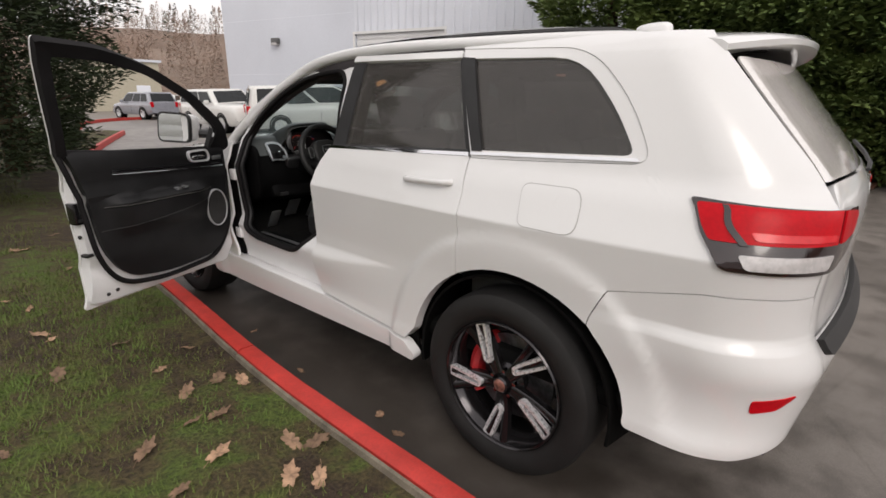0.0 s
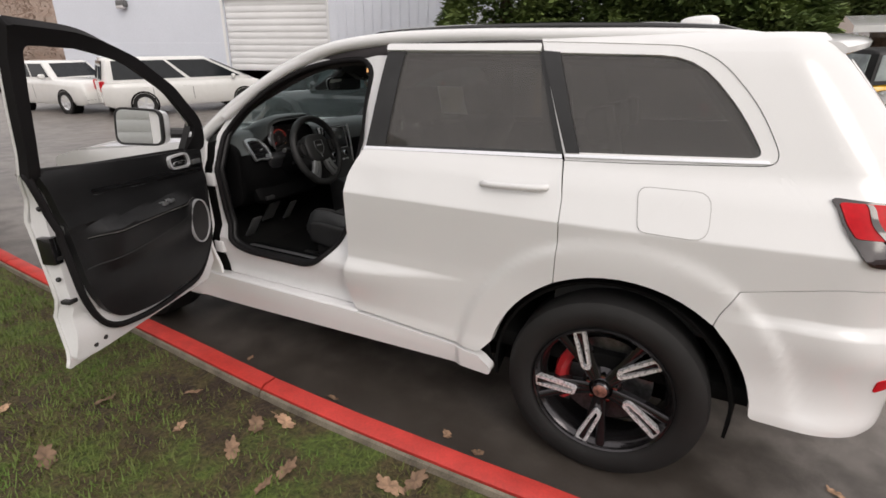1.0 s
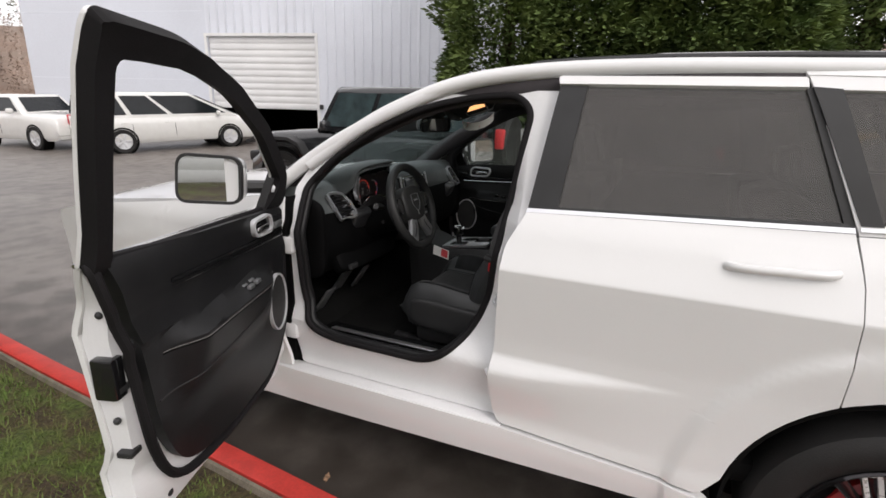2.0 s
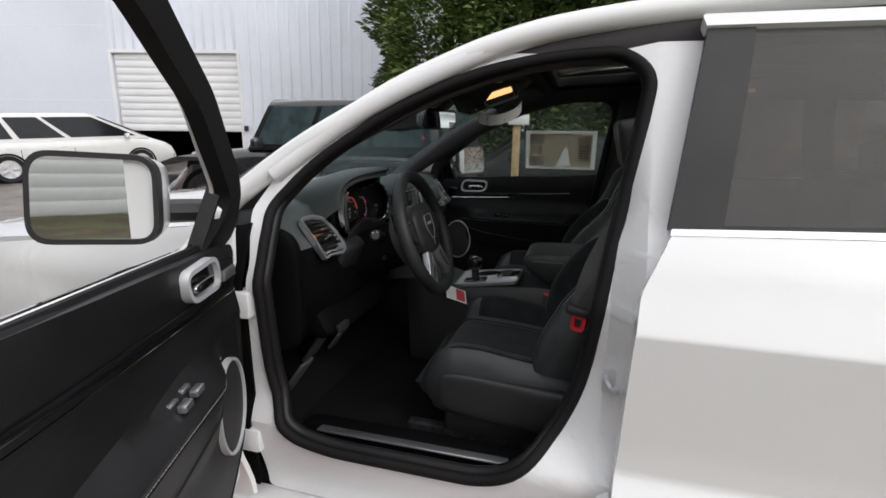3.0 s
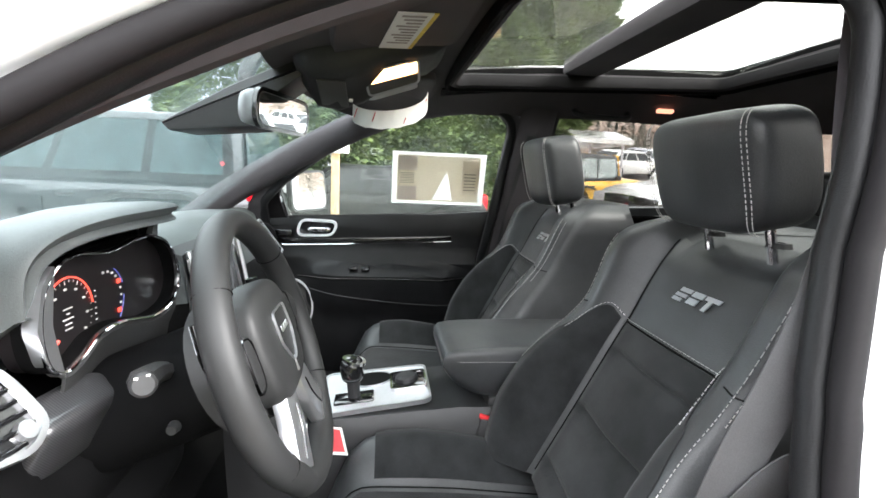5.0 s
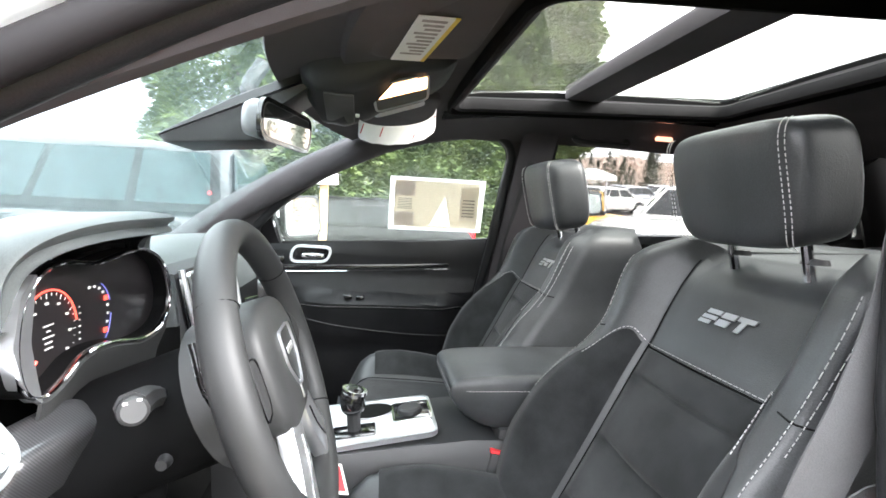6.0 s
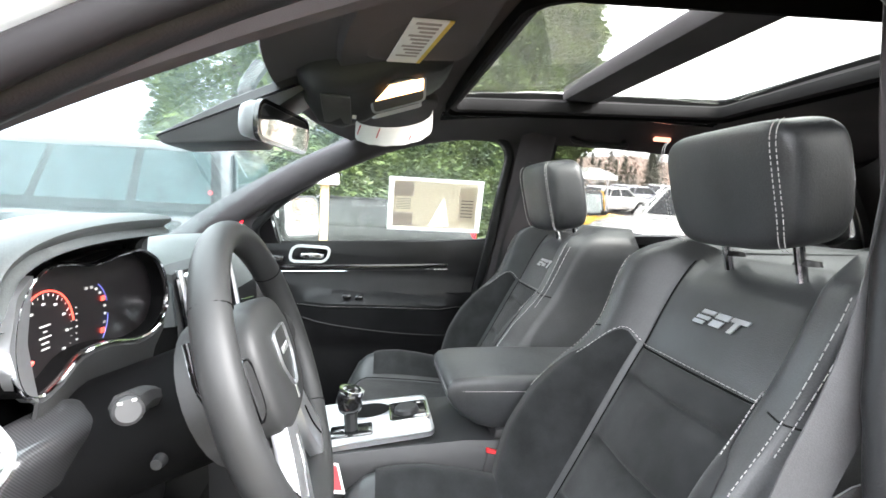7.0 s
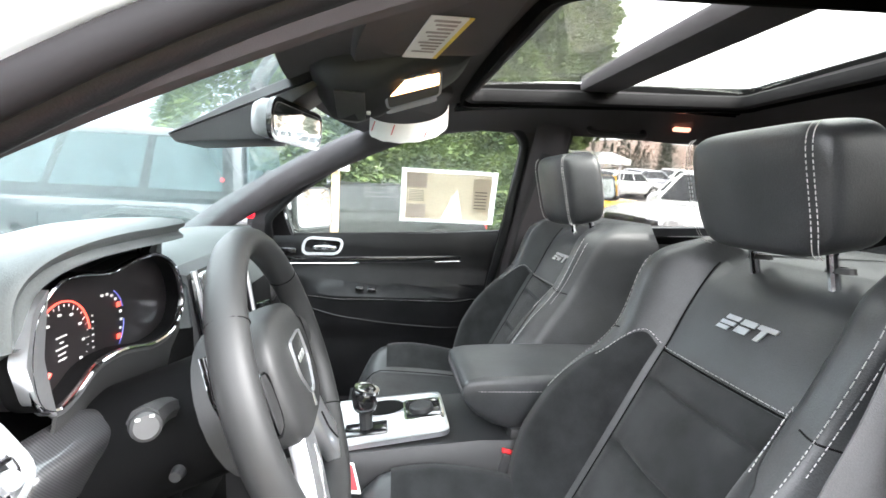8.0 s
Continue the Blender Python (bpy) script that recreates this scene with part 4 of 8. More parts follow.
# ---- wheels ----
def wheel(y, x_out, side):
    """A tyre on a black ten-spoke rim with bright spoke tips, brake disc and red caliper."""
    m = frame_of((x_out, y, WHEEL_R), (0, -side, 0), (0, 0, 1))
    # local z points outwards
    if (m.to_3x3() @ Vector((0, 0, 1))).x * side < 0:
        m = frame_of((x_out, y, WHEEL_R), (0, side, 0), (0, 0, 1))
    tyre = lathe([(0.268, -0.245), (0.30, -0.262), (0.345, -0.262), (0.375, -0.245), (0.386, -0.22), (0.3875, -0.13), (0.386, -0.04), (0.377, -0.012), (0.352, 0.004), (0.315, 0.006), (0.285, -0.006), (0.268, -0.020)], 72, m)
    w = part("wheel", tyre, RUBBER, car, "road wheel with a black tyre")
    part("rim_barrel", lathe([(0.262, -0.24), (0.255, -0.22), (0.235, -0.18), (0.232, -0.06), (0.250, -0.03), (0.262, -0.012), (0.270, -0.004), (0.273, -0.010), (0.272, -0.03)], 64, m), RIM, w, "black rim")
    part("rim_lip", lathe([(0.258, -0.020), (0.262, -0.006), (0.269, -0.001), (0.274, -0.008)], 64, m), RIM, w)
    part("brake_disc", lathe([(0.05, -0.115), (0.185, -0.115), (0.185, -0.14), (0.05, -0.14)], 48, m), STEEL, w, "grey brake disc")
    hub = lathe([(0.0, -0.012), (0.028, -0.012), (0.034, -0.018), (0.036, -0.04), (0.060, -0.052), (0.078, -0.07), (0.07, -0.13)], 40, m)
    part("hub", hub, RIM, w)
    part("hub_cap", lathe([(0.0, -0.006), (0.020, -0.007), (0.027, -0.012), (0.027, -0.02)], 32, m), mat("hub_badge", (0.30, 0.13, 0.10), 0.3, vary=0.4, scale=60, coat=0.5), w, "small reddish centre badge")
    for k in range(5):
        a = radians(72 * k + 52)
        for d, half in ((-0.155, 0), (0.155, 0)):
            rot = m @ Matrix.Rotation(a, 4, "Z")
            ang0, ang1 = d * 0.55, d
            rs = []
            for t in np.linspace(0, 1, 8):
                r = 0.045 + (0.258 - 0.045) * t
                an = ang0 * (1.6 - 0.6 * t) + (ang1 - ang0) * t * 0.75
                hw = 0.0145 + 0.004 * (1 - t) ** 2 + 0.004 * t ** 3
                zt = -0.030 - 0.020 * math.sin(math.pi * t) * 0.6 + 0.016 * t
                c, s = math.cos(an), math.sin(an)
                px, py, tx, ty = r * c, r * s, -s, c
                rs.append([(px - tx * hw, py - ty * hw, zt - 0.035), (px - tx * hw, py - ty * hw, zt - 0.006), (px - tx * hw * 0.5, py - ty * hw * 0.5, zt), (px + tx * hw * 0.5, py + ty * hw * 0.5, zt), (px + tx * hw, py + ty * hw, zt - 0.006), (px + tx * hw, py + ty * hw, zt - 0.035)])
            part("spoke", moved(rings(rs), rot), RIM, w, angle=50)
        rot = m @ Matrix.Rotation(a, 4, "Z")
        pocket = rounded([(0.098, -0.004), (0.150, -0.024), (0.252, -0.060), (0.262, -0.026), (0.165, 0.002), (0.112, 0.016)], 0.010)
        part("spoke_tip", band(pocket, 0.012, -0.040, -0.014, rot), RIMPOL, w, "bright polished spoke end")
        part("wheel_nut", lathe([(0, -0.032), (0.008, -0.033), (0.010, -0.045), (0.010, -0.06)], 10, m @ Matrix.Rotation(a + 0.63, 4, "Z") @ Matrix.Translation((0.055, 0, 0))), DARKCHROME, w)
    cal = [(0.20 * math.cos(t), 0.20 * math.sin(t), 0) for t in np.linspace(radians(-42), radians(42), 9)]
    part("brake_caliper", moved(tube(cal, 0.030, 8, r2=0.045), m @ Matrix.Rotation(radians(168 if side < 0 else 12), 4, "Z") @ Matrix.Translation((-0.03, 0, -0.10))), REDPAINT, w, "red brake caliper")
    return w


for wy in WHEELS_Y:
    for side in (-1, 1):
        wheel(wy, side * 0.935, side)
    for side in (-1, 1):
        liner = lathe([(0.50, -0.30), (0.47, 0.05), (0.44, 0.24)], 40, pose(side * 0.66, wy, 0.39, 0, 90 * side, 0))
        bmesh.ops.delete(liner, geom=[v for v in liner.verts if v.co.z < 0.30], context="VERTS")
        # liner takes the near-black so the arch's shade is in its colour
        part("wheel_housing", shell(liner, 0.012, lambda c: Vector((0, c.y - wy, c.z - 0.39))), GAP, car, "wheel housing, coloured black for its shade")
part("underbody", box((-0.72, -0.40, 0.28), (0.72, 3.4, 0.42), 0.03), GAP, car, "dark underbody")

# ---- front wings, bonnet, nose, windscreen ----
wing = [(2.142, 1.205, 0.01), (2.118, 1.12, 0), (2.132, 0.80, 0), (2.125, 0.58, 0), (2.10, 0.470, 0.01), (2.41, 0.470, 0), *[(y, z, 0) for y, z in reversed(FRONT_ARCH) if z > 0.47], (3.42, 0.47, 0), (3.70, 0.50, 0.05), (3.72, 0.98, 0.06), (3.40, 1.050, 0), (2.80, 1.120, 0), (2.30, 1.185, 0)]
flank_panel("front_wing", wing, PAINT, car, thick=0.015, label="white front wing")


def bonnet_z(x, y):
    edge = float(np.interp(y, [2.15, 2.8, 3.4, 3.75, 3.86], [1.195, 1.125, 1.052, 0.985, 0.90]))
    return edge + 0.055 * (1 - (abs(x) / 0.86) ** 2.4) + 0.015 * sstep(0.42, 0.32, abs(x)) * sstep(3.8, 3.2, y)


bon = [(x, y) for y, x in ((2.20, 0.83), (2.8, 0.85), (3.4, 0.80), (3.70, 0.70), (3.84, 0.50), (3.88, 0.0))]
bon = bon + [(-x, y) for x, y in reversed(bon[:-1])] + [(-0.60, 2.40), (0.0, 2.50), (0.60, 2.40)]
part("bonnet", shell(laid(sheet(bon, step=0.08), lambda x, y: Vector((x, y, bonnet_z(x, y)))), 0.02, lambda c: Vector((0, 0, -1))), PAINT, car, "white bonnet")
nose = []
for x in np.linspace(-0.86, 0.86, 27):
    q = 3.90 - 0.30 * (abs(x) / 0.86) ** 3
    zt = bonnet_z(x, q - 0.02) - 0.01
    nose.append([(x, q - 0.15, zt), (x, q - 0.03, zt - 0.03), (x, q, 0.80), (x, q + 0.02, 0.62), (x, q + 0.01, 0.45), (x, q - 0.10, 0.28), (x, q - 0.3, 0.27)])
part("front_bumper", rings(nose), PAINT, car, "white front bumper", angle=50)
part("grille", box((-0.52, 3.86, 0.70), (0.52, 3.935, 0.84), 0.02), GLOSSBLACK, car, "black grille")
for side in (-1, 1):
    part("headlamp", moved(pad((0.30, 0.20, 0.15), 0.5, 0.6), pose(side * 0.66, 3.72, 0.82, 0, 0, side * -25)), CLEARLENS, car, "clear headlamp")


def screen_at(u, v):
    """The windscreen: u across, -1 to 1, v from the base to the roof."""
    base = Vector((u * 0.775, 2.46 - 0.24 * abs(u) ** 2.2, 1.185 + 0.03 * u * u))
    head = Vector((u * 0.640, 1.66 - 0.10 * abs(u) ** 2.2, 1.668 - 0.028 * u * u))
    p = base.lerp(head, v)
    p.z += 0.045 * math.sin(math.pi * v)
    return p


screen = rings([[screen_at(u, v) for u in np.linspace(-1, 1, 21)] for v in np.linspace(0, 1, 13)], closed_ring=False)
part("windscreen", shell(screen, 0.005, lambda c: Vector((0, -1, -0.5))), SCREENGLASS, car, "hazy wet windscreen").visible_shadow = False
part("cowl", tube([screen_at(u, -0.01) + Vector((0, 0.02, -0.02)) for u in np.linspace(-1, 1, 15)], 0.03, 8), BLACK, car, "black cowl below the windscreen")
for x in (-0.35, 0.35):
    part("wiper", tube([(x + 0.25, 2.46, 1.20), (x, 2.44, 1.225), (x - 0.35, 2.36, 1.24)], 0.010, 6), BLACK, car, "black wiper resting on the glass")

for side in (-1, 1):
    bm = box((-0.935, 1.16, 0.445), (-0.865, 2.40, 0.4655), 0.006)
    part("sill_ledge", bm if side < 0 else flipped(bm), PAINT_IN, car, "white painted ledge above the sill")

# ---- door openings: painted frame and rubber seal ----
frame_outer = [(2.135, 1.235), (2.105, 1.10), (2.120, 0.80), (2.110, 0.60), (2.09, 0.468), (1.16, 0.468), (1.17, 0.60), (1.17, 1.05), (1.12, 1.20), (1.05, 1.698), (1.34, 1.690), (1.58, 1.612), (1.84, 1.495), (2.06, 1.348)]
frame_inner = [(2.080, 1.242, 0.03), (2.072, 1.07, 0.1), (2.068, 0.80, 0.05), (2.020, 0.655, 0.12), (1.90, 0.625, 0.1), (1.47, 0.625, 0.15), (1.345, 0.72, 0.15), (1.278, 0.86, 0.1), (1.248, 1.10, 0.1), (1.203, 1.40, 0.1), (1.180, 1.560, 0.06), (1.245, 1.613, 0.05), (1.40, 1.604, 0.1), (1.58, 1.568, 0.1), (1.78, 1.482, 0.1), (1.975, 1.352, 0.1)]
inner_loop = rounded(frame_inner, 0.05, 9)


def frame_depth(y, z):
    """How far the painted frame lies inside the outer skin; the centre pillar slopes inwards."""
    k = float(np.interp(z, [0.66, 0.78, 0.9, 1.1, 1.25, 1.4, 1.55], [0.0, 0.05, 0.09, 0.09, 0.065, 0.035, 0.01]))
    return -0.055 - k * sstep(1.165, 1.240, y) * (1 - sstep(1.32, 1.62, y))


frames = []
for side, mt, lab in ((-1, PAINT_IN, "white painted door frame"), (1, HEADLINER, "black lined door frame")):
    bm = laid(sheet(rounded(frame_outer, 0.02), [inner_loop], 0.03), lambda y, z: skin(y, z, frame_depth(y, z)))
    bm = shell(bm, 0.04, inward)
    fr = part("door_frame", bm if side < 0 else flipped(bm), mt, car, lab, angle=28)
    frames.append(fr)
    for off, rad, mat_ in ((-0.001, 0.013, SEAL), (-0.030, 0.017, DOORTRIM)):
        loop = [skin(p[0], p[1], frame_depth(p[0], p[1]) + off) for p in inner_loop]
        if side > 0:
            loop = [Vector((-p.x, p.y, p.z)) for p in loop]
        part("door_seal" if mat_ is SEAL else "seal_trim", tube(loop, rad, 12, closed=True, up=(1, 0, 0)), mat_, fr, "black rubber door seal")
part("striker", join(tube(spline([skin(1.232, 0.905, -0.12), skin(1.228, 0.905, -0.07), skin(1.212, 0.888, -0.07), skin(1.206, 0.885, -0.10)], 4), 0.006, 8), box(skin(1.236, 0.922, -0.125), skin(1.198, 0.868, -0.105))), SILVER, frames[0], "bright door latch striker")
part("check_bracket", box(skin(1.215, 1.075, -0.053) + Vector((0, -0.02, 0)), skin(1.19, 1.06, -0.03)), CHROME, frames[0], "small metal hinge bracket")
part("frame_top", tube(spline([skin(y, z, -0.046) for y, z in ((1.06, 1.680), (1.20, 1.688), (1.36, 1.676), (1.60, 1.598), (1.86, 1.474), (2.08, 1.320))], 6), 0.024, 12), PAINT_IN, frames[0], "white upper edge of the door frame")
for z in (0.62, 1.0):
    part("door_hinge", box((-0.905, 2.09, z - 0.035), (-0.85, 2.16, z + 0.035), 0.01), PAINT_IN, frames[0], "white door hinge")

# ---- front doors ----
HINGE, SWING = Vector((-0.86, 2.15, 0)), -71.0
OPEN = Matrix.Translation(HINGE + Vector((-0.055, -0.004, 0))) @ Matrix.Rotation(radians(SWING), 4, "Z") @ Matrix.Translation((0, 0, 1.24)) @ Matrix.Diagonal((1, 1.0, 1.045, 1)) @ Matrix.Translation((0, 0, -1.24)) @ Matrix.Translation(-HINGE)
SHUTPOSE = Matrix.Scale(-1, 4, (1, 0, 0))


def trim_x(y, z):
    """The inner face of a front door: pad, strip, armrest and pocket."""
    x = float(np.interp(z, [0.52, 0.60, 0.72, 0.80, 0.865, 0.955, 0.985, 1.01, 1.08, 1.10, 1.115, 1.16, 1.21, 1.245], [.835, .828, .810, .806, .772, .748, .742, .800, .815, .812, .812, .806, .812, .835]))
    arm = sstep(1.30, 1.42, y) * (1 - sstep(1.80, 1.98, y))
    flat = float(np.interp(z, [0.80, 1.02], [.806, .812]))
    if 0.80 < z < 1.02:
        x = flat + (x - flat) * arm
    return x


def trim_point(y, z, out=0.0):
    return Vector((-trim_x(y, z) + out, y, z))


def door(open_door):
    """A front door with skin, inner shell, trim, window frame and fittings; m puts it in place."""
    m = OPEN if open_door else SHUTPOSE

    def put(bm):
        moved(bm, m)
        if not open_door:
            bmesh.ops.reverse_faces(bm, faces=bm.faces)
        return bm

    edge = [(y + 0.008, z) for y, z in DOOR_EDGE[1:]]
    outline = [(1.150, 1.226, 0), *[(y, z, 0.02) for y, z in edge[:-1]], (1.180, 0.474, 0.02), (2.088, 0.474, 0.02), (2.118, 0.58, 0.02), (2.126, 0.80, 0.02), (2.112, 1.10, 0.02), (2.128, 1.172, 0.0)]
    bm = shell(laid(sheet(rounded(outline, 0.02), step=0.04), lambda y, z: skin(y, z)), 0.014, inward)
    d = part("front_door", put(bm), PAINT, car, "driver's door standing wide open, white outside with black trim" if open_door else "closed passenger door, white outside with black trim", angle=28)

    inner = [(1.154, 1.220), (1.205, 1.12, 0.03), (1.214, 0.80, 0.03), (1.222, 0.66, 0.03), (1.20, 0.50, 0.03), (2.075, 0.495, 0.03), (2.100, 0.60), (2.105, 0.80), (2.095, 1.10), (2.10, 1.166)]
    bm = sheet(rounded(inner, 0.015), step=0.06)
    front = [v.co.copy() for v in bm.verts]

    def inside(y, z):
        rim = 0.02 * sstep(1.30, 1.22, y) + 0.03 * sstep(0.62, 0.50, z)
        return Vector((-(max(0.838, flank(y, z) - 0.10) + rim), y, z))
    laid(bm, inside)
    bm.normal_update()
    bm = shell(bm, 0.0, inward)
    n = len(front)
    bm.verts.ensure_lookup_table()
    for i in range(n):
        y, z = front[i].x, front[i].y
        bm.verts[i + n].co = skin(y, z, -0.016)
    part("door_shell", put(bm), PAINT_IN, d, "white painted inner shell", angle=40)

    # black trim panel
    tr = [(2.075, 1.182, 0.02), (2.085, 1.10, 0.05), (2.075, 0.75, 0.08), (1.98, 0.575, 0.12), (1.62, 0.555, 0.2), (1.37, 0.60, 0.15), (1.262, 0.76, 0.12), (1.235, 1.05, 0.1), (1.175, 1.231, 0.02)]
    bm = shell(laid(sheet(rounded(tr, 0.05, 6), step=0.022), lambda y, z: trim_point(y, z)), 0.03, lambda c: Vector((-1, 0, 0)))
    part("trim_panel", put(bm), DOORTRIM, d, "black stitched leather door trim")
    loop = [trim_point(p.x, min(p.y, 1.235), -0.012) for p in rounded([(y + (0.022 if y < 1.6 else -0.002), z - 0.028 if z < 1.2 else z, *r) for y, z, *r in [(q[0] - (0.05 if q[0] < 1.7 else 0), q[1], *q[2:]) for q in tr]], 0.05, 6)]
    part("door_seal", put(tube(loop, 0.013, 8, closed=True, up=(1, 0, 0))), SEAL, d, "black rubber seal round the trim")
    strip = [trim_point(y, z, 0.004) for y, z in [(2.06 - 0.69 * k / 24, 1.098 + 0.030 * (k / 24) ** 1.3) for k in range(25)]]
    part("trim_strip", put(tube(strip, 0.004, 6, r2=0.013, ends=(1, 0.5))), GLOSSBLACK, d, "dark gloss strip")
    part("strip_edge", put(tube([p + Vector((0.004, 0, -0.015)) for p in strip], 0.0020, 6, ends=(1, 0.6))), CHROME, d, "thin bright edge")
    # chrome pull: a rounded frame with a lever
    hf = frame_of(trim_point(1.885, 1.152, 0.006), (0, -1, 0), (0, 0, 1))
    ho = rounded([(-0.075, -0.030), (0.060, -0.026), (0.075, 0.026), (-0.062, 0.030)], 0.028, 5)
    flip = Matrix.Scale(-1, 4, (0, 0, 1)) if (hf.to_3x3() @ Vector((0, 0, 1))).x < 0 else Matrix()
    part("handle_frame", put(band(ho, 0.009, -0.008, 0.010, hf @ flip)), SILVER, d, "satin silver handle surround")
    part("handle_cup", put(prism(ho, -0.012, 0.0, hf @ flip)), GLOSSBLACK, d)
    part("handle_lever", put(moved(pad((0.085, 0.018, 0.014), 0.5, 0.6), hf @ flip @ Matrix.Translation((0.008, -0.005, 0.008)))), CHROME, d, "bright lever")
    part("lock_buttons", put(moved(box((-0.032, -0.011, 0), (0.032, 0.011, 0.010), 0.003), hf @ flip @ Matrix.Translation((-0.125, -0.02, 0)))), SATIN if open_door else GLOSSBLACK, d, "silver lock switch" if open_door else "black lock switch")
    # armrest switches
    for k in range(4):
        y = 1.70 + 0.045 * (k // 2)
        q = Vector((-0.765 - 0.024 * (k % 2), y, 1.000 + 0.003 * (k // 2)))
        part("window_switch", put(moved(box((-0.008, -0.015, -0.006), (0.008, 0.015, 0.007), 0.003), Matrix.Translation(q))), SATIN if open_door else GLOSSBLACK, d, "small silver window switch" if open_door else "small dark window switch")
    # speaker with bright ring
    sp = frame_of(trim_point(1.975, 0.845, 0.004), (0, -1, 0), (0, 0, 1))
    sf = Matrix.Scale(-1, 4, (0, 0, 1)) if (sp.to_3x3() @ Vector((0, 0, 1))).x < 0 else Matrix()
    el = [(0.074 * math.cos(t), 0.105 * math.sin(t)) for t in np.linspace(0, 2 * math.pi, 40, endpoint=False)]
    part("speaker_ring", put(band(el, 0.006, -0.004, 0.010, sp @ sf)), SILVER, d, "bright ring round the speaker")
    part("speaker_grille", put(prism(el, -0.01, 0.004, sp @ sf)), mat("speaker_mesh", (0.035, 0.034, 0.034), 0.6, vary=0.3, bscale=900, bump=1.0), d, "dark speaker grille")
    # sail with the small round speaker
    sail = rounded([(2.125, 1.168), (1.995, 1.172), (2.03, 1.335, 0.02)], 0.012)
    part("sail", put(shell(laid(sheet(sail, step=0.05), lambda y, z: Vector((-0.822 + 0.35 * (z - 1.24), y, z))), 0.03, lambda c: Vector((-1, 0, 0)))), BLACK, d, "black corner trim")
    tw = frame_of((-0.815, 2.045, 1.252), (0, -1, 0), (0.3, 0, 1))
    tf = Matrix.Scale(-1, 4, (0, 0, 1)) if (tw.to_3x3() @ Vector((0, 0, 1))).x < 0 else Matrix()
    part("tweeter_ring", put(moved(lathe([(0.020, 0.0), (0.020, 0.010), (0.027, 0.010), (0.029, 0.0)], 28), tw @ tf)), SILVER, d, "bright tweeter ring")
    part("tweeter", put(moved(lathe([(0.0, 0.007), (0.012, 0.006), (0.021, 0.0)], 24), tw @ tf)), BLACK, d)
    # stitches
    part("stitching", put(dashes([trim_point(1.96 - 0.0205 * k, 0.966 + 0.004 * math.sin(k / 32 * 3.1), 0.0012) for k in range(33)])), THREAD, d, "pale stitches")
    part("armrest_seam", put(tube([trim_point(1.96 - 0.0205 * k, 0.961 + 0.004 * math.sin(k / 32 * 3.1), 0.0004) for k in range(33)], 0.0014, 5)), GAP, d, "dark seam along the armrest")
    part("pocket_edge", put(tube([trim_point(2.02 - 0.0235 * k, 0.858 + 0.085 * (1 - k / 32) ** 2.2, 0.001) for k in range(33)], 0.0042, 6, ends=(0.5, 0.5))), BLACK, d, "raised edge of the door pocket")

    # window frame, black inside, white outside
    out_line = [(1.146, 1.222), (1.062, 1.684, 0.014), (1.33, 1.674, 0.08), (1.58, 1.607, 0.05), (1.84, 1.490, 0.05), (2.06, 1.336, 0.05), (2.15, 1.200), (2.12, 1.176)]
    hole = [(1.186, 1.226), (1.122, 1.628, 0.03), (1.33, 1.625, 0.08), (1.57, 1.566, 0.05), (1.815, 1.456, 0.05), (2.030, 1.296), (2.0, 1.185)]
    for name, off, th, mt, grow, lab in (("window_frame", -0.014, 0.034, SEAL, 0.0, "black window frame"), ("frame_skin", -0.004, 0.009, PAINT, 0.0, "white outer edge of the window frame")):
        h = rounded(hole, 0.03) if mt is SEAL else rounded([(y - 0.012 if y < 1.3 else y + 0.0, z + (0.012 if z > 1.3 else 0), *r) for y, z, *r in hole], 0.03)
        bm = shell(laid(sheet(rounded([(y - (grow if y < 1.3 else -grow), z + grow, *r) for y, z, *r in out_line], 0.01), [h], 0.06), lambda y, z: skin(y, z, off)), th, inward)
        part(name, put(bm), mt, d, lab, angle=40)
    part("belt_seal", put(tube([skin(y, 1.221 - 0.050 * (y - 1.25), -0.035) for y in np.linspace(1.16, 2.08, 16)], 0.010, 6)), SEAL, d, "black belt seal")
    part("belt_trim", put(tube([skin(y, 1.226 - 0.052 * (y - 1.15), 0.0) for y in np.linspace(1.15, 2.10, 16)], 0.005, 6)), CHROME, d, "bright belt trim")
    # latch on the rear edge
    if open_door:
        part("latch", put(box((-0.905, 1.186, 0.90), (-0.850, 1.226, 1.00), 0.006)), GLOSSBLACK, d, "black door latch")
        for z in (0.84, 1.10):
            part("plug", put(moved(pad((0.018, 0.018, 0.018), 1, 1, 8, 10), Matrix.Translation((-0.874, 1.204, z)))), BLACK, d, "black rubber plug")
        for y, z in ((1.28, 0.535), (1.325, 0.545)):
            q = inside(y, z)
            part("plug", put(moved(pad((0.012, 0.022, 0.022), 1, 1, 8, 10), Matrix.Translation(q))), BLACK, d, "black rubber plug")
        for z in (0.75, 0.92):
            part("bump_stop", put(moved(box((-0.02, -0.02, -0.008), (0.02, 0.02, 0.008), 0.004), Matrix.Translation((-0.868, 1.218, z)))), BLACK, d, "black bump stop")
    else:
        pane = sheet(rounded([(1.176, 1.20), (1.120, 1.636), (1.33, 1.634), (1.57, 1.575), (1.815, 1.466), (2.036, 1.30), (2.04, 1.16)], 0.01), step=0.1)
        bm = shell(laid(pane, lambda y, z: skin(y, z, -0.030)), 0.004, inward)
        part("door_glass", put(bm), CLEAR, d, "clear side window").visible_shadow = False

    # mirror
    head = Vector((-0.995, 1.915, 1.297)) if open_door else Vector((-0.965, 1.945, 1.283))
    fm = frame_of(head, (1, 0.10 if open_door else 0.55, 0), (0, 0.05, 1))
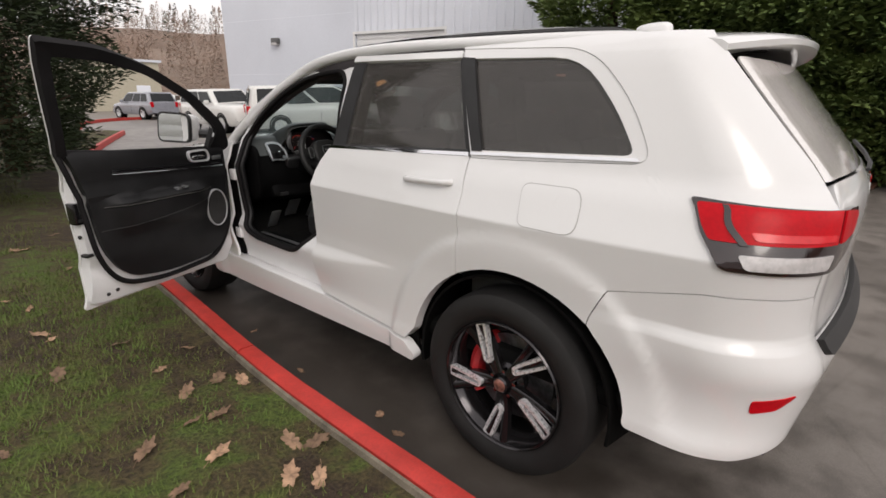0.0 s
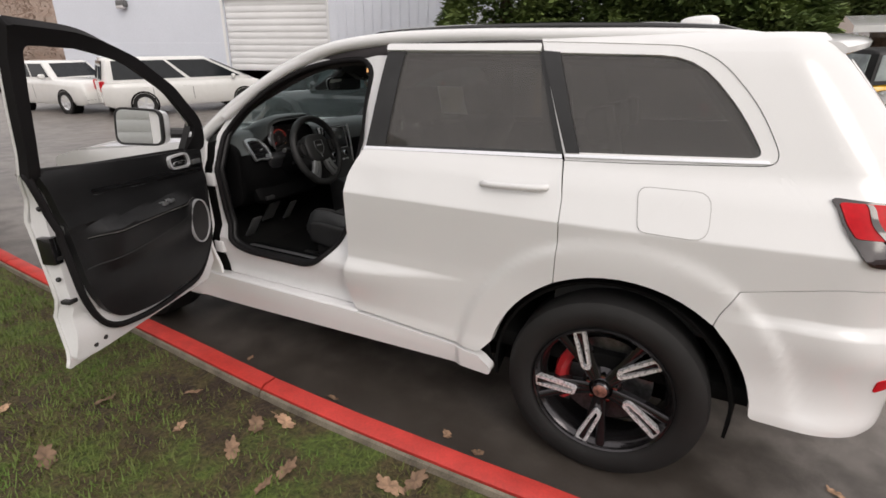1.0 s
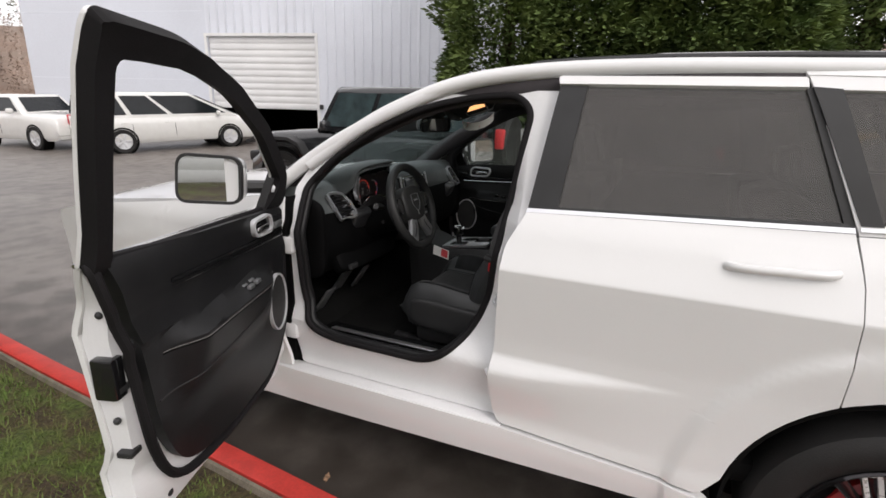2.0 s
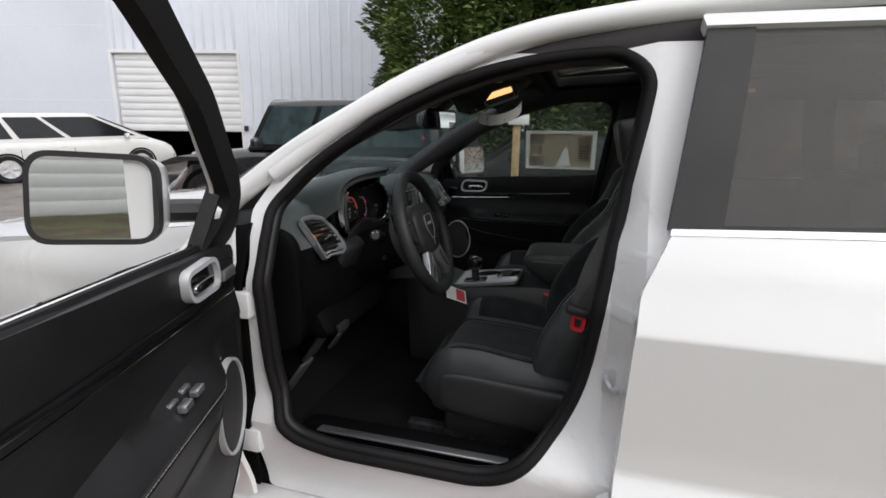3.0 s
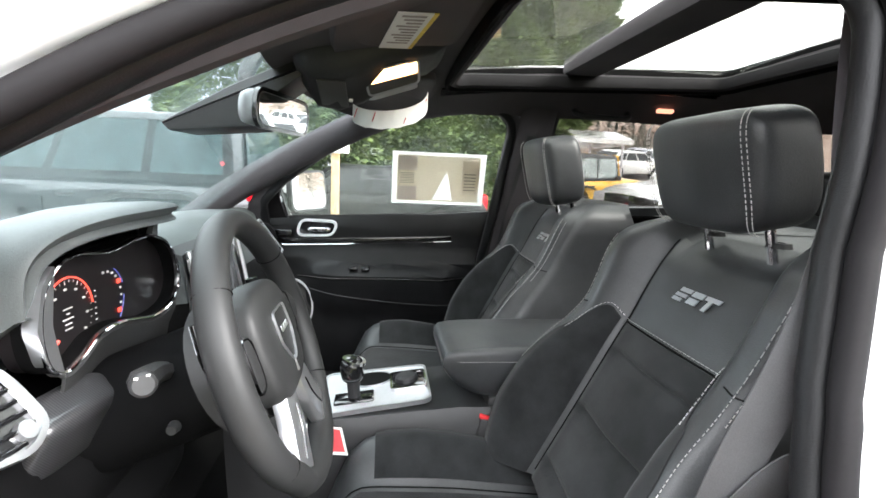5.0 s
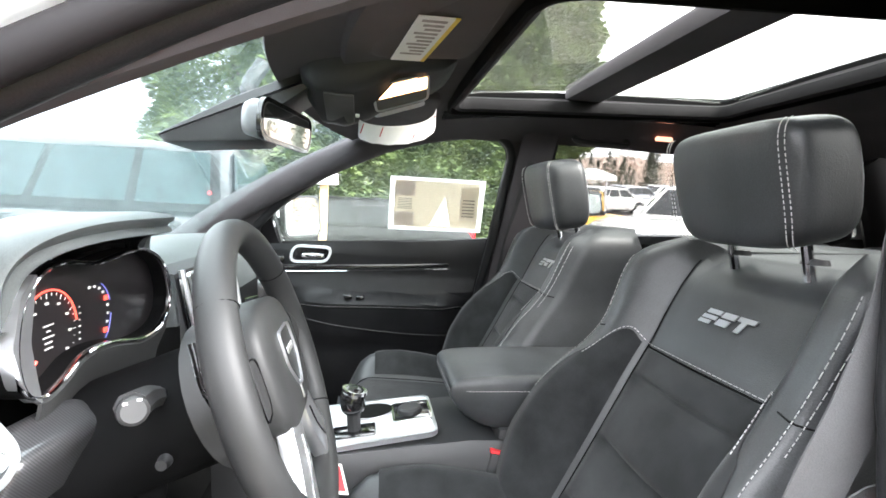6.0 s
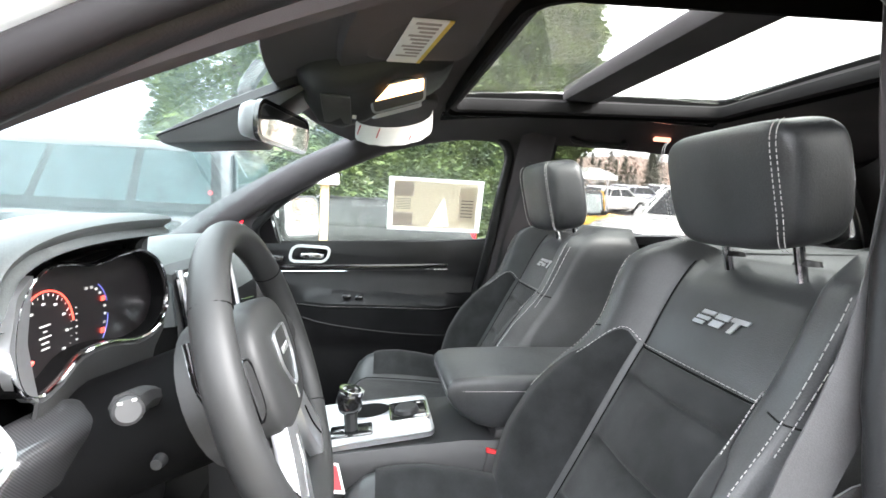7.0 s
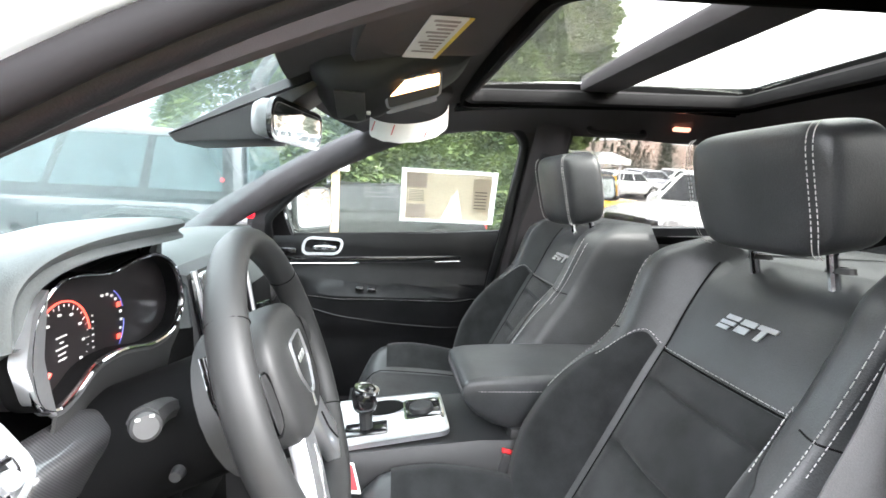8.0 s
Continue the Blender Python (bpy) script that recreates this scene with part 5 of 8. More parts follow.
    flipz = Matrix() if (fm.to_3x3() @ Vector((0, 0, 1))).y < 0 else Matrix.Scale(-1, 4, (0, 0, 1))
    mo = rounded([(-0.115, -0.076), (0.108, -0.080), (0.115, 0.072), (-0.100, 0.082)], 0.04, 6)
    case = []
    for dep, k in ((0.0, 1.0), (-0.03, 1.02), (-0.07, 0.97), (-0.105, 0.80), (-0.125, 0.5)):
        case.append([fm @ flipz @ Vector((p.x * k, p.y * k, dep)) for p in mo])
    part("mirror_housing", put(rings(case)), PAINT, d, "white mirror shell")
    part("mirror_rim", put(band(mo, 0.010, -0.012, 0.010, fm @ flipz)), BLACK, d, "black mirror rim")
    part("mirror_glass", put(prism([(p.x * 0.95, p.y * 0.94) for p in mo], 0.0, 0.004, fm @ flipz @ Matrix.Rotation(radians(4), 4, "Y"))), MIRROR, d, "mirror glass")
    part("mirror_foot", put(tube(spline([(-0.83, 2.06, 1.255), (-0.87, 2.04, 1.258), (-0.95, 1.99, 1.262)], 4), 0.030, 8, r2=0.024)), BLACK, d, "black mirror arm")
    return d


def dashes(pts, on=0.0045, off=0.0028, r=0.00065):
    """A row of small raised stitches along points."""
    p = [Vector(q) for q in pts]
    out, v, f = 0.0, [], []
    for a, b in zip(p, p[1:]):
        length, d = (b - a).length, (b - a)
        if length < 1e-6:
            continue
        d = d / length
        s = d.orthogonal().normalized()
        u = d.cross(s)
        x = 0.0
        while x + on < length + on:
            q0, q1 = a + d * x, a + d * min(x + on, length)
            if (q1 - q0).length > 0.0015:
                k = len(v)
                for q in (q0, q1):
                    v += [tuple(q + s * r), tuple(q + u * r), tuple(q - s * r), tuple(q - u * r)]
                f += [(k + i, k + (i + 1) % 4, k + 4 + (i + 1) % 4, k + 4 + i) for i in range(4)]
            x += on + off
    return from_lists(v, f)


driver_door, passenger_door = door(True), door(False)

# window sticker on the passenger glass
def on_glass(y, z, out=0.0):
    p = skin(y, z, -0.036)
    return Vector((-p.x - out, y, z))


sticker = thing("window_sticker", on_glass(1.44, 1.35), "white framed tan price sheet stuck inside the passenger window", "sticker")
def glass_sheet(y0, y1, z0, z1, out, name, mt, label="", holes=()):
    bm = laid(sheet([(y0, z0), (y1, z0), (y1, z1), (y0, z1)], holes, step=0.06), lambda y, z: on_glass(y, z, out))
    return part(name, shell(bm, 0.0008, lambda c: Vector((-1, 0, 0))), mt, sticker, label)


glass_sheet(1.255, 1.608, 1.258, 1.452, 0.002, "sheet", THINPAPER)
glass_sheet(1.275, 1.590, 1.270, 1.440, 0.004, "print", THINTAN, "tan printed area with a pale wedge left out", holes=[[(1.455, 1.276), (1.375, 1.276), (1.402, 1.385)]])
glass_sheet(1.515, 1.588, 1.385, 1.436, 0.006, "print", THINGREY, "grey printed block")
glass_sheet(1.515, 1.588, 1.275, 1.325, 0.006, "print", THINGREY, "grey printed block")
glass_sheet(1.280, 1.345, 1.30, 1.425, 0.006, "print", thin_paper("faded_print", (0.90, 0.86, 0.80)), "faded printed block")
for k in range(7):
    glass_sheet(1.525, 1.578, 1.337 + 0.006 * k, 1.3388 + 0.006 * k, 0.0065, "print_bar", INK)
for k in range(6):
    glass_sheet(1.29, 1.335, 1.315 + 0.012 * k, 1.318 + 0.012 * k, 0.0075, "print_bar", INK)

# ---- inside: floor, pillars, lining ----
part("cabin_floor", box((-0.86, -0.55, 0.44), (0.86, 2.55, 0.52), 0.02), CARPET, car, "black carpet floor")
part("firewall", box((-0.80, 2.46, 0.50), (0.80, 2.52, 1.14), 0.01), CARPET, car)
toe = rings([[(x, 2.10, 0.525), (x, 2.47, 0.80), (x, 2.47, 0.52)] for x in (-0.80, 0.80)])
part("toe_board", toe, CARPET, car)
part("sill_plate", moved(box((-0.018, -0.26, 0), (0.018, 0.26, 0.006), 0.002), pose(-0.815, 1.70, 0.632, 0, 12)), SATIN, car, "bright sill plate")
part("sill_cover", box((-0.80, 1.25, 0.46), (-0.70, 2.05, 0.615), 0.03), SHADEPLASTIC, car, "black sill cover")
part("mat", moved(pad((0.48, 0.62, 0.02), 0.2, 0.3), pose(-0.42, 1.93, 0.53)), CARPET, car, "black floor mat")

lining = [(x * 0.985, y) for x, y in [(0.60, 1.60), (0.66, 1.2), (0.69, 0.6), (0.67, 0.0), (0.60, -0.45)]]
lining = lining + [(-x, y) for x, y in reversed(lining)]
part("headliner", shell(laid(sheet(lining, [rounded([(-0.40, 0.575), (0.40, 0.575), (0.40, 1.445), (-0.40, 1.445)], 0.06)], 0.08), lambda x, y: Vector((x, y, roof_z(x, y) - 0.050 - 0.06 * sstep(0.50, 0.70, abs(x))))), 0.018, lambda c: Vector((0, 0, 1))), HEADLINER, car, "black cloth headliner")
part("roof_opening_frame", tube([(p.x, p.y, roof_z(p.x, p.y) - 0.045) for p in rounded([(-0.405, 0.57), (0.405, 0.57), (0.405, 1.450), (-0.405, 1.450)], 0.06)], 0.016, 8, closed=True, r2=0.022), SEAL, car, "black edge of the roof opening")
for k in range(3):
    part("sunblind_track", tube([(0.43 + 0.018 * k, y, roof_z(0.43, y) - 0.060 - 0.004 * k) for y in np.linspace(1.47, 0.555, 12)], 0.006, 6), GLOSSBLACK, car, "thin black roof blind track")
for side in (-1, 1):
    def trim_sweep(name, pts, r, r2, label, mt=HEADLINER):
        part(name, tube(spline([(side * x, y, z) for x, y, z in pts], 6), r, 12, r2=r2, up=(side, 0, 0.3)), mt, car, label)
    trim_sweep("pillar_trim", [(0.752, 2.34, 1.160), (0.724, 2.16, 1.290), (0.686, 1.88, 1.453), (0.645, 1.60, 1.580), (0.632, 1.34, 1.633), (0.64, 1.0, 1.655), (0.65, 0.55, 1.655), (0.65, 0.0, 1.64)], 0.048, 0.040, "black windscreen pillar lining")
    trim_sweep("centre_pillar_trim", [(0.615, 1.10, 1.62), (0.648, 1.122, 1.45), (0.692, 1.142, 1.27), (0.74, 1.17, 1.05), (0.78, 1.19, 0.62)], 0.062, 0.018, "black centre pillar lining")
    trim_sweep("rear_pillar_trim", [(0.65, 0.36, 1.63), (0.72, 0.32, 1.45), (0.79, 0.26, 1.26)], 0.06, 0.02, "black rear door pillar lining")
    trim_sweep("tail_pillar_trim", [(0.62, -0.20, 1.62), (0.66, -0.35, 1.45), (0.74, -0.5, 1.28), (0.76, -0.6, 1.1)], 0.09, 0.05, "black rear pillar lining", BLACK)
    rd = [(1.10, 1.252, 0.01), (0.27, 1.286, 0.01), (0.26, 0.95, 0.1), (0.55, 0.55, 0.1), (1.10, 0.52, 0.05), (1.13, 0.9, 0.05)]
    bm = shell(laid(sheet(rounded(rd, 0.03), step=0.08), lambda y, z: Vector((-(0.80 + 0.012 * math.sin(z * 22)), y, z))), 0.03, lambda c: Vector((-1, 0, 0)))
    part("rear_door_trim", bm if side < 0 else flipped(bm), LEATHER, car, "black rear door trim")
    cs = [(0.24, 1.285), (-0.55, 1.31), (-0.60, 0.6), (-0.3, 0.55), (0.24, 0.55)]
    bm = shell(laid(sheet(cs, step=0.2), lambda y, z: Vector((-(0.76 + 0.03 * (y > 0)), y, z))), 0.02, lambda c: Vector((-1, 0, 0)))
    part("luggage_side_trim", bm if side < 0 else flipped(bm), BLACK, car, "black luggage bay trim")
    part("grab_handle", tube(spline([(side * 0.625, 0.98, 1.622), (side * 0.60, 0.96, 1.60), (side * 0.60, 0.80, 1.595), (side * 0.625, 0.78, 1.618)], 5), 0.011, 8), BLACK, car, "black grab handle")
part("courtesy_lamp", moved(box((-0.008, -0.03, -0.006), (0.008, 0.03, 0.006), 0.003), pose(0.585, 0.66, 1.628, 0, 20)), SMALLLAMP, car, "small warm courtesy lamp")
part("boot_floor", box((-0.78, -0.75, 0.50), (0.78, 0.10, 0.66), 0.02), CARPET, car)
part("gate_lining", box((-0.68, -0.86, 0.60), (0.68, -0.80, 1.22), 0.03), BLACK, car)

# ---- dashboard ----
def dash_section(x):
    e = sstep(0.55, 0.76, abs(x))
    c = sstep(0.24, 0.06, abs(x))
    r = 0.095 * sstep(0.215, 0.165, abs(x + 0.372))
    v = sstep(0.50, 0.55, abs(x))
    return [(x, 2.50 - 0.20 * e, 1.165), (x, 2.30 - 0.06 * e, 1.218), (x, 2.14, 1.228 - 0.008 * e), (x, 2.04 + 0.02 * e + 0.6 * r + 0.05 * v, 1.216 - 0.012 * e), (x, 2.005 + 0.03 * e + 0.01 * c + r + 0.062 * v, 1.185 - 0.015 * e), (x, 2.000 + 0.02 * e + r + 0.018 * v, 1.112), (x, 1.99 + 0.03 * e, 1.00), (x, 1.995 + 0.03 * e, 0.93), (x, 2.05 + 0.02 * e, 0.84), (x, 2.18, 0.79), (x, 2.45, 0.79)]


part("dashboard", rings([dash_section(x)[:6] + [(x, 2.46, 1.1)] for x in np.linspace(-0.775, 0.775, 61)]), DASH, car, "black soft dashboard", angle=60)
# lower half gets the near-black plastic as painted footwell shade
part("lower_dashboard", rings([dash_section(x)[5:] + [(x, 2.44, 1.095)] for x in np.linspace(-0.775, 0.775, 61)]), SHADEPLASTIC, car, "lower half of the dashboard, darkened for footwell shade", angle=60)
# instrument cowl: a thick rounded hood that sweeps back at its inner end
def hood(t, y, top, wide, low, off):
    c, h = math.copysign(abs(math.cos(t)) ** 0.55, math.cos(t)), math.sin(t) ** 0.55
    rise = 0.040 * sstep(0.3, 0.95, c)
    back = (0.058 if c < 0 else 0.078) * abs(c) ** 2.5 * sstep(2.05, 1.95, y)
    return (-0.368 + (wide * (0.74 if c > 0 else 1.0) - off) * c, y + back, low + rise + (top - off - low - rise) * h)


cowl = []
for y, top, wide, low, out, into in ((1.951, 1.311, 0.208, 1.206, 0.011, 0.013), (1.944, 1.311, 0.208, 1.206, 0.006, 0.018), (1.943, 1.312, 0.208, 1.206, 0.002, 0.022), (1.950, 1.314, 0.210, 1.204, 0.0, 0.024), (1.985, 1.316, 0.212, 1.19, 0.0, 0.026), (2.05, 1.312, 0.215, 1.17, 0.0, 0.026), (2.12, 1.290, 0.215, 1.17, 0.0, 0.022), (2.24, 1.238, 0.20, 1.17, 0.0, 0.016), (2.30, 1.205, 0.16, 1.17, 0.0, 0.01)):
    ts = np.linspace(math.pi, 0, 41)
    cowl.append([hood(t, y, top, wide, low, out) for t in ts] + [hood(t, y, top, wide, low, into) for t in ts[::-1]])
part("instrument_cowl", rings(cowl), DASH, car, "black cowl over the instruments", angle=60)
# extra near-black skin under the hood, standing in for its shade
ts = np.linspace(math.pi, 0, 41)
inside_hood = [[hood(t, y, 1.311, 0.208, 1.200, off) for t in ts] for y, off in ((1.953, 0.0235), (1.985, 0.029), (2.02, 0.040))]
part("cowl_shade", shell(rings(inside_hood, closed_ring=False), 0.003, lambda q: Vector((0, 0, 1))), SHADEPLASTIC, car, "underside of the instrument cowl, its shade in the colour")
BEZ = [(-0.547, 1.145), (-0.557, 1.187), (-0.547, 1.230), (-0.519, 1.255), (-0.483, 1.262), (-0.418, 1.254), (-0.351, 1.260), (-0.286, 1.258), (-0.224, 1.230), (-0.198, 1.176), (-0.224, 1.138), (-0.296, 1.130), (-0.383, 1.148), (-0.445, 1.150), (-0.487, 1.134), (-0.52, 1.128)]
bez = [(p.x, p.y) for p in spline([(*p, 0) for p in BEZ], 5, closed=True)]
CLT = frame_of((0, 1.999, 0), (1, 0, 0), (0, 0.0, 1))
part("instrument_bezel", moved(tube([(x, y, 0) for x, y in bez], 0.0030, 8, closed=True, r2=0.0045), CLT), CHROME, car, "bright frame round the instruments")
part("bezel_wall", band(bez, 0.003, -0.028, -0.003, CLT), SHADEPLASTIC, car, "dark wall inside the instrument frame")
part("bezel_side", prism(rounded([(-0.524, 1.122), (-0.552, 1.148), (-0.566, 1.190), (-0.554, 1.238), (-0.530, 1.258), (-0.536, 1.225), (-0.541, 1.190), (-0.532, 1.152)], 0.006), -0.012, 0.004, CLT), SATIN, car, "satin silver side of the frame")
low_edge = [Vector(CLT @ Vector((x, y, 0))) for x, y in bez if y < 1.16 and -0.53 < x < -0.21]
low_edge.sort(key=lambda q: q.x)
apron = [[q + Vector((0, dy, dz)) for q in low_edge] for dy, dz in ((0.001, -0.002), (-0.004, -0.006), (-0.002, -0.020), (0.010, -0.050), (0.020, -0.10))]
part("binnacle_apron", shell(rings(apron, closed_ring=False), 0.004, lambda q: Vector((0, 1, 0))), BLACK, car, "black panel below the instruments")
face = part("instrument_panel", prism(bez, -0.043, -0.023, CLT), GAUGEFACE, car, "dark instrument panel with lit dials")
LIT = -0.0215
D1, D2 = (-0.470, 1.176), (-0.386, 1.178)


def around(c, r, a):
    return Vector((c[0] + r * math.cos(radians(a)), c[1] + r * math.sin(radians(a)), LIT))


def dial_ring(c, r, a0, a1, mt, w=0.003):
    part("dial_scale", moved(tube([around(c, r, a) for a in np.linspace(a0, a1, 30)], w / 2, 5), CLT), mt, face)


dial_ring(D1, 0.053, 140, 10, GAUGERED, 0.0022)
for k in range(25):
    a = 222 - 10.6 * k
    r0 = 0.0445 if k % 3 == 0 else 0.0470
    part("dial_tick", moved(tube([around(D1, 0.050, a), around(D1, r0, a)], 0.0005, 4), CLT), GAUGEWHITE, face)
for k in range(9):
    q = around(D1, 0.039, 222 - 31.8 * k)
    part("dial_figure", moved(box((-0.0022, -0.0012, -0.0008), (0.0022, 0.0012, 0.0008)), CLT @ Matrix.Translation(q)), GAUGEWHITE, face)
part("dial_needle", moved(tube([around(D1, 0.030, 222), around(D1, 0.050, 222)], 0.0022, 5, ends=(1, 0.4)), CLT), GAUGERED, face, "lit red needle")
for k, w in enumerate((0.009, 0.003, 0.010, 0.006, 0.007)):
    part("display_line", moved(box((D1[0] - w, D1[1] + 0.013 - 0.0065 * k, LIT - 0.001), (D1[0] + w, D1[1] + 0.0146 - 0.0065 * k, LIT)), CLT), GAUGEWHITE, face, "small line of lit text")
for k in range(7):
    part("display_line", moved(box((D1[0] + 0.058, D1[1] + 0.022 - 0.008 * k, LIT - 0.001), (D1[0] + 0.060 + 0.0015 * (k % 2), D1[1] + 0.0235 - 0.008 * k, LIT)), CLT), GAUGEWHITE, face)
dial_ring(D2, 0.048, 60, 20, GAUGEBLUE, 0.0018)
dial_ring(D2, 0.048, -2, -44, GAUGEBLUE, 0.0018)
for k in range(9):
    q = around(D2, 0.041, 95 - 16 * k)
    lit = k in (4, 8)
    size = 0.0030 if lit else 0.0015
    part("warning_lamp" if lit else "dial_figure", moved(box((-size * 1.3, -size, -0.0008), (size * 1.3, size, 0.0008)), CLT @ Matrix.Translation(q)), GAUGERED if lit else GAUGEWHITE, face, "red warning light" if lit else "")

# outer air vents
def air_vent(side):
    m = Matrix.Scale(-side, 4, (1, 0, 0)) @ frame_of((-0.624, 2.012, 1.118), (1, -0.15, 0), (0, 0.59, 0.81))
    if (m.to_3x3() @ Vector((0, 0, 1))).y > 0:
        m = m @ Matrix.Scale(-1, 4, (0, 0, 1))
    out = rounded([(-0.070, 0.084), (-0.020, 0.088), (0.022, 0.076), (0.046, 0.030), (0.052, -0.028), (0.020, -0.048), (-0.030, -0.038), (-0.058, -0.050), (-0.064, 0.02)], 0.016, 4)
    slot = inset([(p.x, p.y) for p in out], 0.010)
    v = part("air_vent", prism(slot, -0.03, 0.001, m), GLOSSBLACK, car, "air vent with a satin silver surround")
    part("vent_surround", prism(out, -0.012, -0.002, m), SATIN, v, "satin silver surround")
    part("vent_edge", band(out, 0.007, -0.006, 0.006, m), SATIN, v)
    part("vent_edge", band(slot, 0.0025, -0.006, 0.005, m), CHROME, v)
    for k in range(8):
        h = 0.064 - 0.0142 * k
        right = float(np.interp(h, [-0.04, -0.02, 0.03, 0.07], [0.012, 0.040, 0.034, 0.008]))
        part("vent_slat", moved(box((-0.052, -0.0022, -0.004), (right, 0.0022, 0.007), 0.001), m @ Matrix.Translation((0.0, h, 0)) @ Matrix.Rotation(radians(20), 4, "X")), GLOSSBLACK, v)
    part("vent_knob", moved(box((-0.007, -0.004, 0), (0.007, 0.004, 0.013), 0.002), m @ Matrix.Translation((0.004, 0.012, 0))), CHROME, v)
    part("vent_wheel", moved(lathe([(0.0, 0.008), (0.010, 0.008), (0.0115, 0.0)], 16), m @ Matrix.Translation((0.026, -0.026, 0.0))), SATIN, v)
    part("carbon_trim", moved(pad((0.140, 0.06, 0.085), 0.4, 0.5), pose(side * 0.518, 2.006, 1.062, 25, 0, side * 8)), CARBON, v, "carbon weave trim beside the vent")


for side in (-1, 1):
    air_vent(side)
    part("dash_end", moved(pad((0.05, 0.40, 0.36), 0.4, 0.5), pose(side * 0.765, 2.22, 1.0)), SHADEPLASTIC, car, "black end cap of the dashboard")
part("lower_panel", moved(pad((0.50, 0.08, 0.17), 0.35, 0.45), pose(-0.44, 2.045, 0.90, -26)), SHADEPLASTIC, car, "black knee panel")
part("bonnet_release", moved(box((-0.03, -0.008, -0.012), (0.03, 0.008, 0.012), 0.004), pose(-0.63, 1.975, 0.86)), BLACK, car, "small bonnet release lever")

# centre stack and screen
part("centre_fascia", rings([[(x, 2.040 + d, 1.214 - d), (x, 2.008 + d, 1.205 - d), (x, 1.986 + d, 1.10), (x, 1.950 + d, 0.98), (x, 1.885 + d, 0.885), (x, 2.08, 0.86), (x, 2.10, 1.19 - d)] for x, d in ((-0.150, 0.018), (-0.142, 0.004), (-0.13, 0.0), (0.13, 0.0), (0.142, 0.004), (0.150, 0.018))]), BLACK, car, "black centre fascia")
ST = frame_of((0, 1.992, 1.130), (1, 0, 0), (0, 0.20, 1))
part("screen_frame", moved(box((-0.115, -0.072, -0.01), (0.115, 0.072, 0.006), 0.008), ST), GLOSSBLACK, car)
part("screen_edge", band(rounded([(-0.112, -0.069), (0.112, -0.069), (0.112, 0.069), (-0.112, 0.069)], 0.008), 0.004, 0.004, 0.010, ST), SATIN, car, "satin silver edge of the screen")
part("touch_screen", moved(box((-0.095, -0.056, 0.004), (0.095, 0.056, 0.009), 0.002), ST), SCREENOFF, car, "dark touch screen")
for s in (-1, 1):
    part("stack_vent", moved(box((-0.016, -0.070, 0), (0.016, 0.070, 0.012), 0.006), ST @ Matrix.Translation((s * 0.138, 0.0, 0.0))), GLOSSBLACK, car)
    part("stack_side", moved(tube([(s * 0.146, 0.080, 0.010), (s * 0.148, 0.0, 0.012), (s * 0.142, -0.11, 0.012), (s * 0.13, -0.20, 0.012)], 0.006, 8), ST), SATIN, car, "satin silver edge")
for k in range(2):
    part("stack_knob", moved(lathe([(0.0, 0.026), (0.016, 0.026), (0.019, 0.02), (0.020, 0.0)], 24), ST @ Matrix.Translation((-0.06 + 0.12 * k, -0.105, 0.0))), CHROME, car, "chrome rotary knob")
for k in range(5):
    part("stack_button", moved(box((-0.013, -0.006, 0), (0.013, 0.006, 0.006), 0.002), ST @ Matrix.Translation((-0.072 + 0.036 * k, -0.145, 0.012))), SATIN, car)

# ---- steering wheel and column ----
SW = frame_of((-0.412, 1.786, 1.124), (1, 0.016, 0), (0, 0.352, 1))
if (SW.to_3x3() @ Vector((0, 0, 1))).y > 0:
    SW = SW @ Matrix.Scale(-1, 4, (0, 0, 1))
ringpts = [(0.184 * math.cos(t), 0.182 * math.sin(t) - (0.008 if math.sin(t) < -0.8 else 0), 0) for t in np.linspace(0, 2 * math.pi, 56, endpoint=False)]
wheel_ob = part("steering_wheel", moved(tube(ringpts, 0.0185, 16, closed=True, r2=0.021), SW), WHEELLEATHER, car, "thick black leather steering wheel")
for a in (38, 142, 218, 322):
    d = Vector((math.cos(radians(a)), math.sin(radians(a)), 0))
    part("rim_seam", moved(tube([d * (0.182 + 0.0188 * math.cos(t)) + Vector((0, 0, 0.0213 * math.sin(t))) for t in np.linspace(0, 6.283, 20, endpoint=False)], 0.0008, 5, closed=True), SW), GAP, wheel_ob, "dark seam round the rim")
